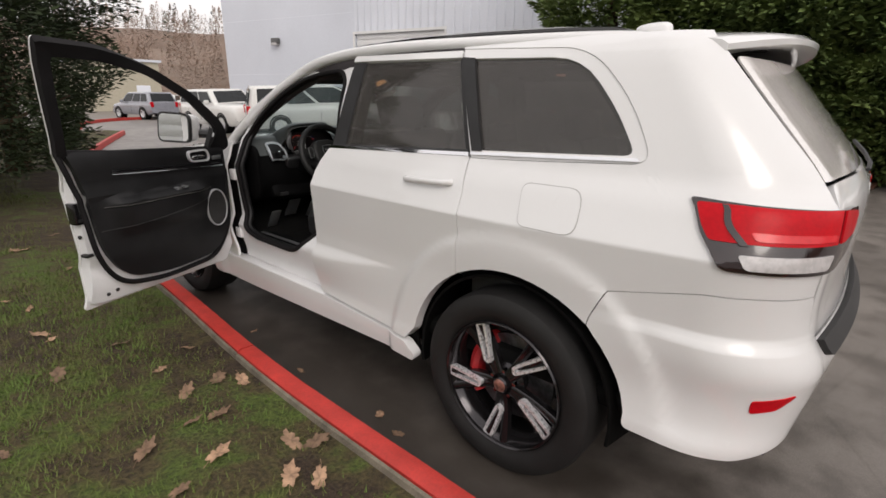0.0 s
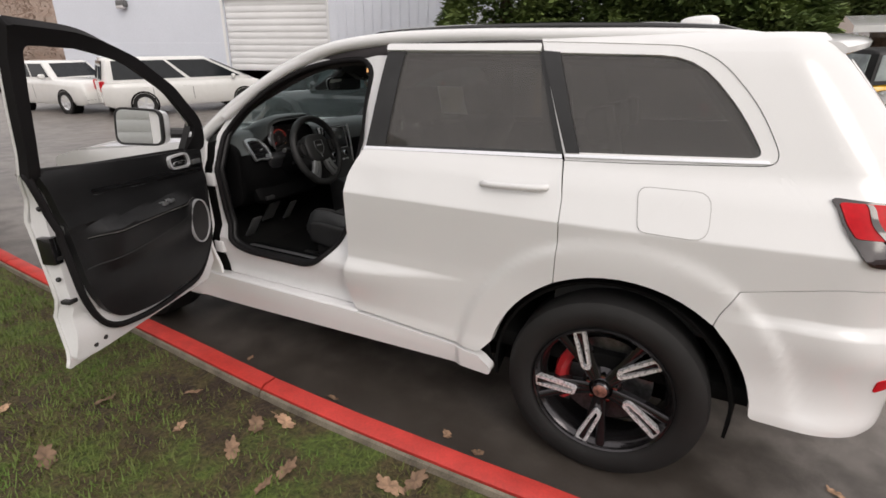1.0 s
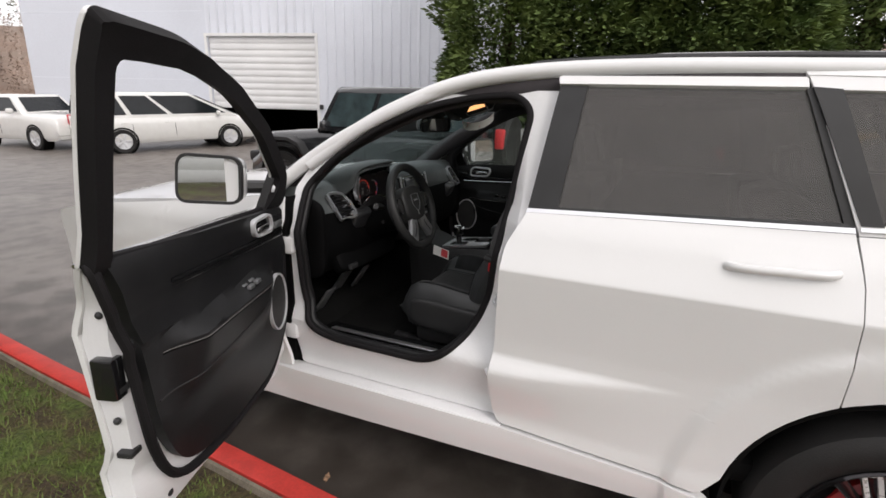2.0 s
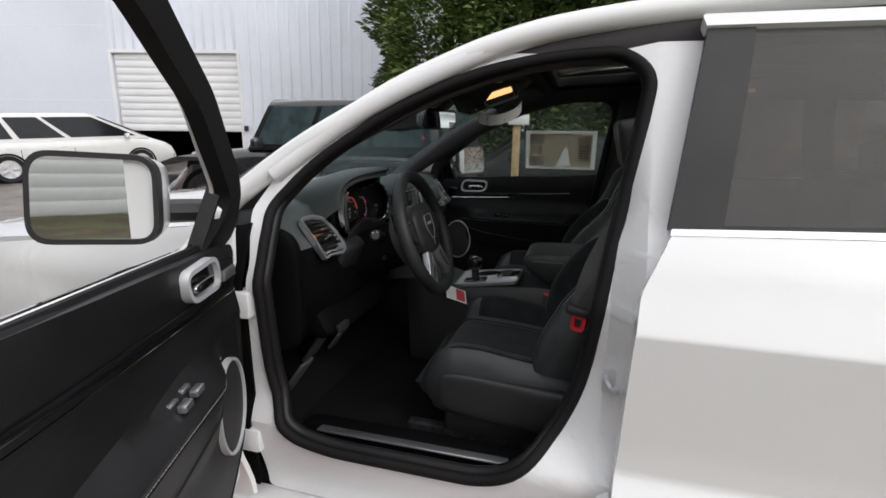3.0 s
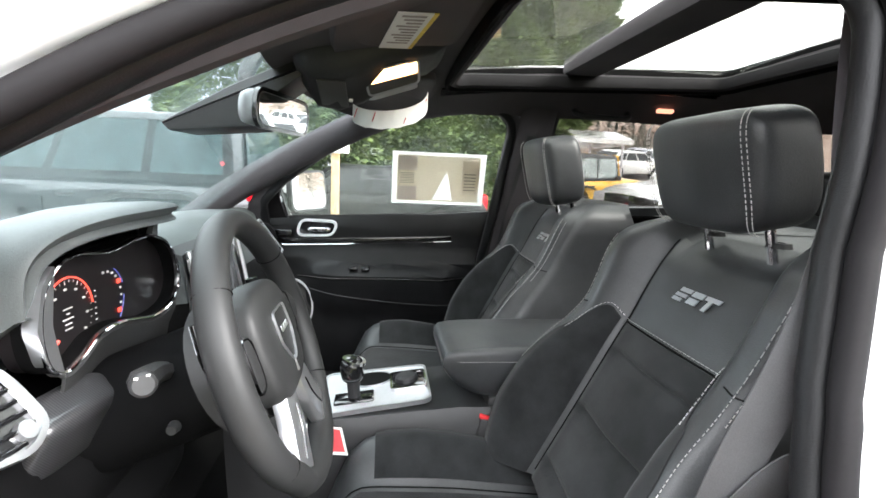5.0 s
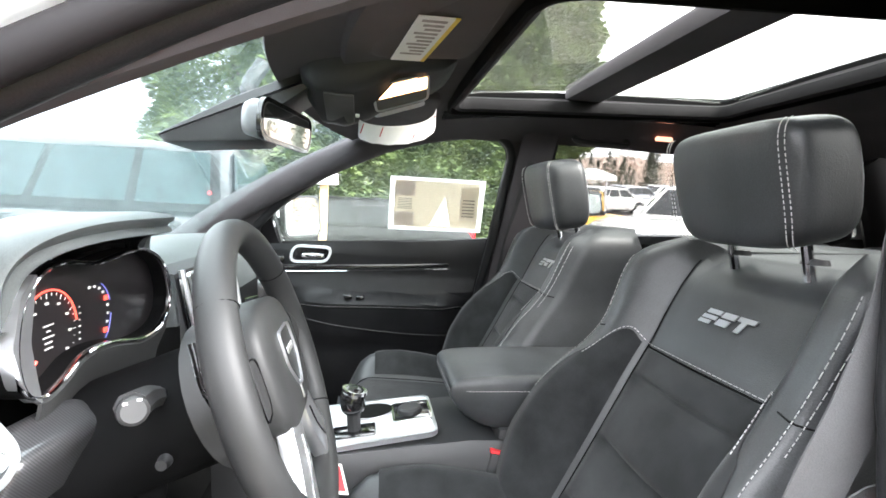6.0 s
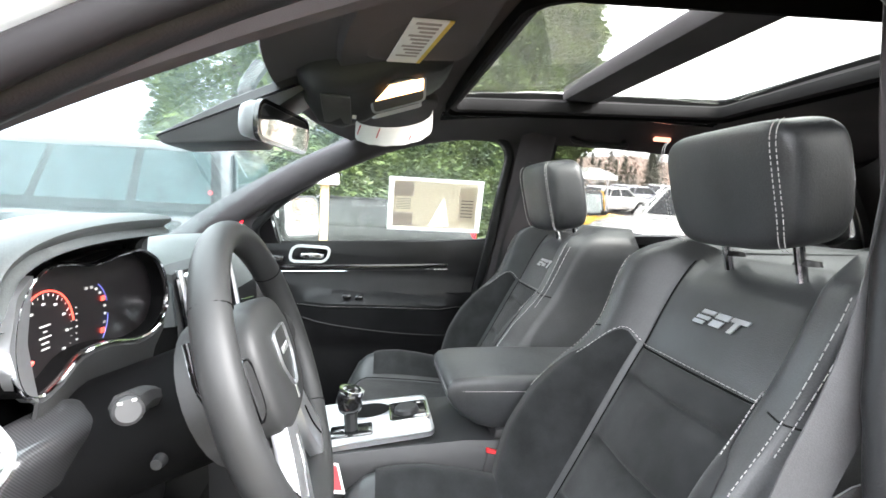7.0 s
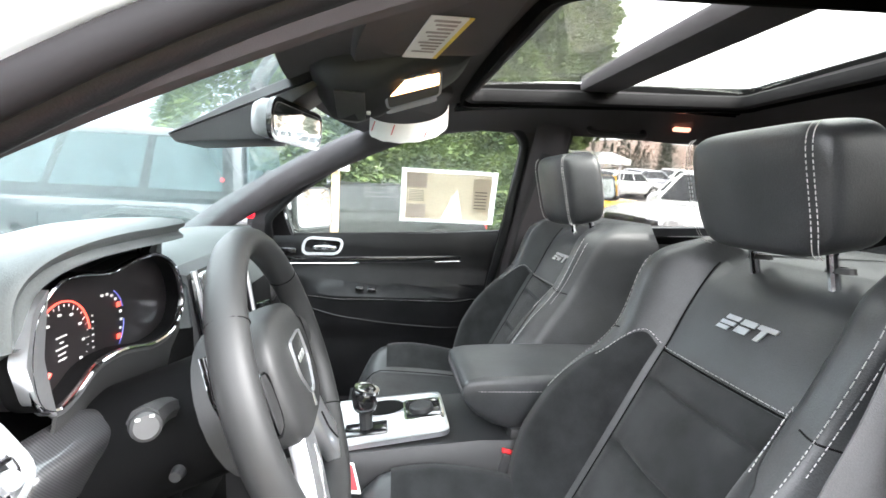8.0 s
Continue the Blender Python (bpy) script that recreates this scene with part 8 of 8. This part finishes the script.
# tall black off-road car beside the white one
jeep, jm = vehicle("off_road_car", (4.80, 2.95), (0.03, 1.0), "lifted black four-door off-road car with big tyres", "car", CARDARK, 4.25, 1.80, 1.90,
                   [(0, 1.18), (2.75, 1.20), (2.85, 1.20), (3.75, 1.14), (3.85, 0.95), (4.25, 0.72)], belt=1.22, axles=(0.75, 3.45), wheel_r=0.43, cabin=(0.03, 2.85, 0.08, 2.45), posts=(0.95, 1.85), roof_in=0.06, glass_mat=JEEPGLASS, lights=False)
for s in (-1, 1):
    for ax in (0.75, 3.45):
        fl = moved(rings([[(ax + x, s * 0.80, z), (ax + x, s * 1.06, z - 0.02), (ax + x, s * 1.06, z - 0.07), (ax + x, s * 0.80, z - 0.06)] for x, z in ((-0.62, 0.78), (-0.45, 1.02), (-0.25, 1.10), (0.35, 1.10), (0.62, 1.02))]), jm)
        part("fender_flare", fl, BLACK, jeep, "flat black fender flare")
    part("tail_lamp", moved(box((-0.05, s * 0.76 - 0.05, 1.02), (0.02, s * 0.76 + 0.05, 1.16), 0.015), jm), REDLENS, jeep, "red tail lamp")
    part("headlamp", moved(lathe([(0.0, 0.03), (0.07, 0.02), (0.09, 0.0)], 20), jm @ Matrix.Translation((3.86, s * 0.55, 1.0)) @ Matrix.Rotation(radians(90), 4, "Y")), CLEARLENS, jeep, "round headlamp")
spare = jm @ Matrix.Translation((-0.10, 0.1, 1.10)) @ Matrix.Rotation(radians(-90), 4, "Y")
part("spare_wheel", lathe([(0.24, -0.12), (0.38, -0.12), (0.42, -0.08), (0.42, 0.06), (0.38, 0.11), (0.25, 0.10), (0.0, 0.06)], 32, spare), RUBBER, jeep, "spare wheel on the tailgate")
part("front_bumper", moved(box((4.05, -0.75, 0.62), (4.35, 0.75, 0.80), 0.04), jm), BLACK, jeep, "black front bumper")
part("round_sticker", moved(lathe([(0.0, 0.002), (0.022, 0.0)], 16), jm @ Matrix.Translation((0.22, 0.86, 1.38)) @ Matrix.Rotation(radians(-90), 4, "X")), REDINK, jeep, "small red round sticker")
fuel_can = thing("fuel_can", (3.98, 2.72, 1.1), "red fuel can carried on the tail of the off-road car", "fuel can")
part("can", moved(box((-0.18, 0.34, 1.05), (-0.06, 0.58, 1.32), 0.03), jm), REDPLASTIC, fuel_can)

# yellow two-door off-road car
yj, ym = vehicle("off_road_car", (13.12, -3.0), (0.45, -0.89), "yellow two-door off-road car with a black soft top", "car", CARYELLOW, 3.8, 1.65, 1.88,
                 [(0, 1.10), (2.35, 1.12), (2.45, 1.12), (3.5, 1.06), (3.6, 0.9), (3.8, 0.66)], belt=1.12, axles=(0.6, 2.95), wheel_r=0.40, cabin=(0.03, 2.38, 0.12, 2.20), posts=(1.35,), roof_in=0.06, glass_mat=PALEGLASS, trim=BLACK, lights=False)
part("windscreen_frame", moved(tube([(2.44, -0.70, 1.14), (2.30, -0.66, 1.80), (2.30, 0.66, 1.80), (2.44, 0.70, 1.14)], 0.035, 8), ym), CARYELLOW, yj, "yellow windscreen frame")
for s in (-1, 1):
    for ax in (0.6, 2.95):
        part("fender_flare", moved(rings([[(ax + x, s * 0.72, z), (ax + x, s * 0.94, z - 0.02), (ax + x, s * 0.94, z - 0.07), (ax + x, s * 0.72, z - 0.06)] for x, z in ((-0.55, 0.70), (-0.40, 0.92), (-0.2, 0.98), (0.3, 0.98), (0.55, 0.9))]), ym), BLACK, yj, "black fender flare")

# white pick-up, nose towards the white car
PH = Vector((-0.375, 0.927, 0)).normalized()
pn = Vector((6.9, -2.52, 0)) - PH * 5.8
pu, pm = vehicle("pick_up_truck", (pn.x, pn.y), (PH.x, PH.y), "white full-size pick-up truck with a chrome grille", "truck", CARWHITE, 5.8, 2.0, 2.0,
                 [(0, 1.28), (2.2, 1.30), (4.2, 1.32), (5.1, 1.26), (5.6, 1.18), (5.74, 1.12), (5.8, 0.75)], belt=1.33, axles=(1.15, 4.75), wheel_r=0.40, cabin=(2.05, 4.20, 2.25, 3.55), posts=(3.1,), lights=False)
part("grille", moved(box((5.70, -0.62, 0.78), (5.84, 0.62, 1.12), 0.05), pm), CHROME, pu, "chrome grille with four dark openings")
for sy in (-1, 1):
    for z0, z1 in ((0.80, 0.93), (0.97, 1.09)):
        part("grille_opening", moved(box((5.80, sy * 0.30 - 0.25, z0), (5.846, sy * 0.30 + 0.25, z1), 0.015), pm), GLOSSBLACK, pu)
    part("headlamp", moved(box((5.55, sy * 0.80 - 0.14, 0.86), (5.78, sy * 0.80 + 0.14, 1.12), 0.04), pm), CLEARLENS, pu, "clear headlamp")
part("front_bumper", moved(box((5.66, -0.97, 0.46), (5.92, 0.97, 0.70), 0.06), pm), CHROME, pu, "chrome bumper")

# dark car under the hedge
vehicle("saloon_car", (8.6, -0.1), (-0.15, 1.0), "black saloon car parked under the hedge trees", "car", mat("dusty_black_paint", (0.010, 0.0105, 0.011), 0.5, vary=0.3, scale=6, spec=0.2), 4.5, 1.78, 1.42,
        [(0, 0.92), (0.8, 0.96), (3.2, 0.95), (4.2, 0.82), (4.5, 0.60)], belt=0.94, axles=(0.9, 3.6), cabin=(0.4, 3.3, 1.1, 2.6), posts=(1.4, 2.2), glass_mat=mat("dull_vehicle_glass", (0.012, 0.014, 0.015), 0.35, vary=0.3, scale=9, spec=0.25))
post = thing("wooden_post", (5.55, 2.28, 0), "weathered wooden sign post with a white top plate", "post")
part("stake", box((5.50, 2.23, 0), (5.60, 2.33, 1.62), 0.008), WOODPOST, post)
part("plate", box((5.46, 2.10, 1.58), (5.49, 2.40, 1.72), 0.004), PAPER, post, "small white plate")
mulch = laid(sheet([(6.6, -0.6), (11.5, -1.5), (11.8, 6.8), (6.9, 4.4)], step=0.4), lambda x, y: Vector((x, y, rise(x, y) + 0.06 + 0.04 * noise.noise((x * 2, y * 2, 0)))))
tagged(part("mulch_bed", shell(mulch, 0.12, lambda c: Vector((0, 0, -1))), mat("bark_mulch", (0.16, 0.062, 0.035), 0.95, vary=0.3, bump=1.0, bscale=60), None), "reddish bark mulch bed below the hedge", "ground", kind="structure")

# a few cars far behind, seen through the rear side window
for k, (x, y, hx, hy, pt, lab) in enumerate(((24, -9, 0.3, -1, CARWHITE, "white car far across the lot"), (27, -12, 0.3, -1, CARGREY, "silver car far across the lot"), (30, -16, 0.2, -1, CARWHITE, "white car far across the lot"), (21, -13.5, -0.6, 0.8, CARWHITE, "white car far across the lot"))):
    vehicle("saloon_car", (x, y), (hx, hy), lab, "car", pt, 4.6, 1.8, 1.45, [(0, 0.92), (0.8, 0.95), (3.3, 0.94), (4.4, 0.80), (4.6, 0.60)], belt=0.93, axles=(0.95, 3.65), cabin=(0.5, 3.5, 1.2, 2.7), posts=(1.4, 2.3))
canopy = thing("white_canopy", (16, -3.6, 0), "white fabric canopy roof on thin posts", "canopy")
part("canopy_roof", rings([[(14.2, y, 2.70), (15.6, y, 3.05), (17.0, y, 2.70), (17.0, y, 2.55), (14.2, y, 2.55)] for y in (-6.2, -3.2)]), CARWHITE, canopy)
for x in (14.3, 16.9):
    for y in (-5.9, -3.3):
        part("canopy_post", box((x - 0.03, y - 0.03, 0), (x + 0.03, y + 0.03, 2.6)), SATIN, canopy)

# ---- trees ----
def sprays(count, seed, at, radius, base, top, size, drop=0.5, power=0.8, hollow=0.5):
    """Flat scaly sprays of an evergreen, set on a tall uneven cone, most of them near its outside."""
    rng = np.random.default_rng(seed)
    t, a = rng.random(count) ** 0.85, rng.uniform(0, 2 * math.pi, count)
    lump = 1 + 0.16 * np.sin(3 * a + 5 * t + seed) + 0.14 * np.sin(7 * a - 11 * t + seed * 2) + 0.10 * np.sin(51 * t + a * 2) + 0.06 * np.sin(13 * a + 40 * t)
    soft = np.clip(t / 0.12, 0, 1) ** 2
    r = radius * lump * np.minimum(1.0, (1 - t) ** power * 1.25 + 0.02) * (0.75 + 0.25 * soft) * (hollow + (1 - hollow) * rng.random(count) ** 0.35)
    p = np.stack([at[0] + r * np.cos(a), at[1] + r * np.sin(a), base + (top - base) * t], 1)
    s = (size * rng.uniform(0.6, 1.4, count))[:, None]
    b = a + rng.uniform(-0.8, 0.8, count)
    out = np.stack([np.cos(b), np.sin(b), rng.uniform(-drop, 0.55, count)], 1)
    out /= np.linalg.norm(out, axis=1)[:, None]
    tilt = np.stack([rng.uniform(-1, 1, count), rng.uniform(-1, 1, count), np.ones(count)], 1)
    side = np.cross(out, tilt)
    side /= np.linalg.norm(side, axis=1)[:, None]
    v = np.stack([p, p + out * s * 0.45 + side * s * 0.20, p + out * s, p + out * s * 0.5 - side * s * 0.18], 1).reshape(-1, 3)
    me = bpy.data.meshes.new("mesh")
    me.from_pydata(v.tolist(), [], np.arange(count * 4).reshape(-1, 4).tolist())
    return me


def evergreen(at, radius, base, top, count, seed, leaf, size, label, group, trunk=0.16, power=0.8, hollow=0.5):
    t = thing("evergreen_tree", (*at, 0), label, "tree", group)
    trunk_pts = [(at[0] + 0.05 * math.sin(k), at[1] + 0.05 * math.cos(k * 1.3), z) for k, z in enumerate(np.linspace(0, top * 0.9, 8))]
    part("trunk", tube(trunk_pts, trunk, 10, ends=(1.25, 0.2)), BARK, t)
    for k in range(9):
        a, z = k * 2.4 + seed, base + (top - base) * (0.05 + 0.08 * k)
        r = radius * 0.75 * (1 - 0.08 * k)
        part("limb", tube([(at[0], at[1], z), (at[0] + r * 0.5 * math.cos(a), at[1] + r * 0.5 * math.sin(a), z + 0.2), (at[0] + r * math.cos(a), at[1] + r * math.sin(a), z + 0.5)], 0.04, 6, ends=(1, 0.3)), BARK, t)
    link("crown", sprays(count, seed, at, radius, base, top, size, power=power, hollow=hollow), leaf, t, "dense uneven evergreen sprays")
    return t


for k, (x, y, r, h) in enumerate(((9.55, 4.45, 1.45, 11.5), (9.9, 2.5, 1.5, 11.5), (9.9, 0.6, 1.55, 7.0), (9.6, -0.75, 1.35, 4.6))):
    evergreen((x, y), r, 0.2, h, 80000, 11 + k, FOLIAGE, 0.17, "tall green columnar hedge tree", "hedge trees", power=0.45)
evergreen((19.9, -5.0), 2.3, 3.0, 15.0, 90000, 61, FOLIAGE, 0.30, "tall dark evergreen beyond the canopy", "lot trees", trunk=0.3, power=0.5)
evergreen((-1.75, 7.6), 1.75, 0.55, 8.5, 120000, 31, FOLIAGE_DARK, 0.085, "dark spreading evergreen in the planting bed", "bed trees", trunk=0.17, power=0.6)
evergreen((-0.75, 10.4), 1.15, 0.35, 7.0, 60000, 37, FOLIAGE_DARK, 0.085, "dark conical evergreen in the planting bed", "bed trees", power=0.75)
evergreen((-4.6, 8.2), 1.9, 0.5, 9.0, 20000, 41, FOLIAGE_DARK, 0.18, "dark spreading evergreen in the planting bed", "bed trees", power=0.6)
kerb_far = spline([(3.6, 24.5), (4.6, 28.0), (6.4, 30.6), (9.0, 32.2)], 6)
tagged(part("far_kerb", rings([[(p.x, p.y, -0.1), (p.x, p.y, rise(p.x, p.y) + 0.15), (p.x - 0.12, p.y + 0.08, rise(p.x, p.y) + 0.15), (p.x - 0.12, p.y + 0.08, -0.1)] for p in kerb_far]), KERBRED, None), "far red painted kerb", "kerb", kind="structure")

# ---- far ridge and woods ----
def ridge():
    rs = []
    for a in np.linspace(-70, 250, 130):
        ring = []
        for d, z in ((120, 0.0), (135, 4.0), (155, 12.0), (175, 18.5), (200, 23.0), (230, 20.0)):
            k = 1.0 + 0.30 * noise.noise((a * 0.03, d * 0.02, 3.1)) + 0.10 * noise.noise((a * 0.2, d * 0.1, 1.1))
            ring.append((d * math.sin(radians(a)), d * math.cos(radians(a)), z * k - 0.1))
        rs.append(ring)
    return rings(rs, closed_ring=False)


tagged(part("far_ridge", ridge(), HILL, None, recalc=False), "brown wooded hillside in winter", "hill", kind="structure")


def woods(count, seed, far0, far1, high0, high1, thick, a0=-60, a1=240, per=26, thin=0.5):
    """Far trees: each a spray of thin upright strokes, ragged at the top."""
    rng = np.random.default_rng(seed)
    v, f = [], []
    for _ in range(count):
        a, d = radians(rng.uniform(a0, a1)), rng.uniform(far0, far1)
        x, y = d * math.sin(a), d * math.cos(a)
        z0 = float(np.interp(d, [120, 135, 155, 175, 200, 230], [0, 4, 12, 18.5, 23, 20])) - 1.5 if d > 115 else 0.0
        h, w = rng.uniform(high0, high1), thick * rng.uniform(0.7, 1.3)
        for _k in range(per):
            t, b = rng.random() ** 0.8, rng.uniform(0, 6.283)
            r = w * (1 - t) * rng.uniform(0.3, 1.0)
            p = Vector((x + r * math.cos(b), y + r * math.sin(b), z0 + h * t))
            s, k = h * rng.uniform(0.06, 0.14) * (26 / per) ** thin, len(v)
            u = Vector((math.cos(b), math.sin(b), rng.uniform(-0.5, 0.9))) * s
            q = Vector((-math.sin(b), math.cos(b), 0.2)) * s * 0.4
            v += [tuple(p - q), tuple(p + q), tuple(p + u)]
            f.append((k, k + 1, k + 2))
    me = bpy.data.meshes.new("mesh")
    me.from_pydata(v, [], f)
    return me


tagged(link("far_firs", woods(300, 51, 165, 205, 6, 11, 2.2, per=60, thin=0.40), FARGREEN), "far firs along the ridge, greyed for haze", "trees", kind="stuff")
# twig brown lightened to paint in the haze over the hillside
TWIGS = mat("haze_pale_twigs", (0.46, 0.36, 0.30), 1.0, vary=0.25, scale=0.1)
tagged(link("bare_trees", woods(700, 52, 122, 200, 5, 9, 2.6, a0=5, a1=45, per=170, thin=0.42), TWIGS), "far bare brown winter trees", "trees", kind="stuff")
tagged(link("bare_trees", woods(900, 54, 122, 200, 5, 9, 2.6, a0=45, a1=240, per=40, thin=0.40), TWIGS), "far bare brown winter trees", "trees", kind="stuff")
tagged(link("roadside_trees", woods(70, 53, 55, 80, 9, 12, 2.8, a0=119.5, a1=175, per=1500, thin=0.38), HAZYFIR), "tall firs beyond the car lot, haze in their colour", "trees", kind="stuff")
tagged(link("roadside_trees", woods(40, 57, 55, 80, 7, 9, 2.6, a0=100, a1=121, per=900, thin=0.38), HAZYFIR), "lower trees beyond the car lot, haze in their colour", "trees", kind="stuff")
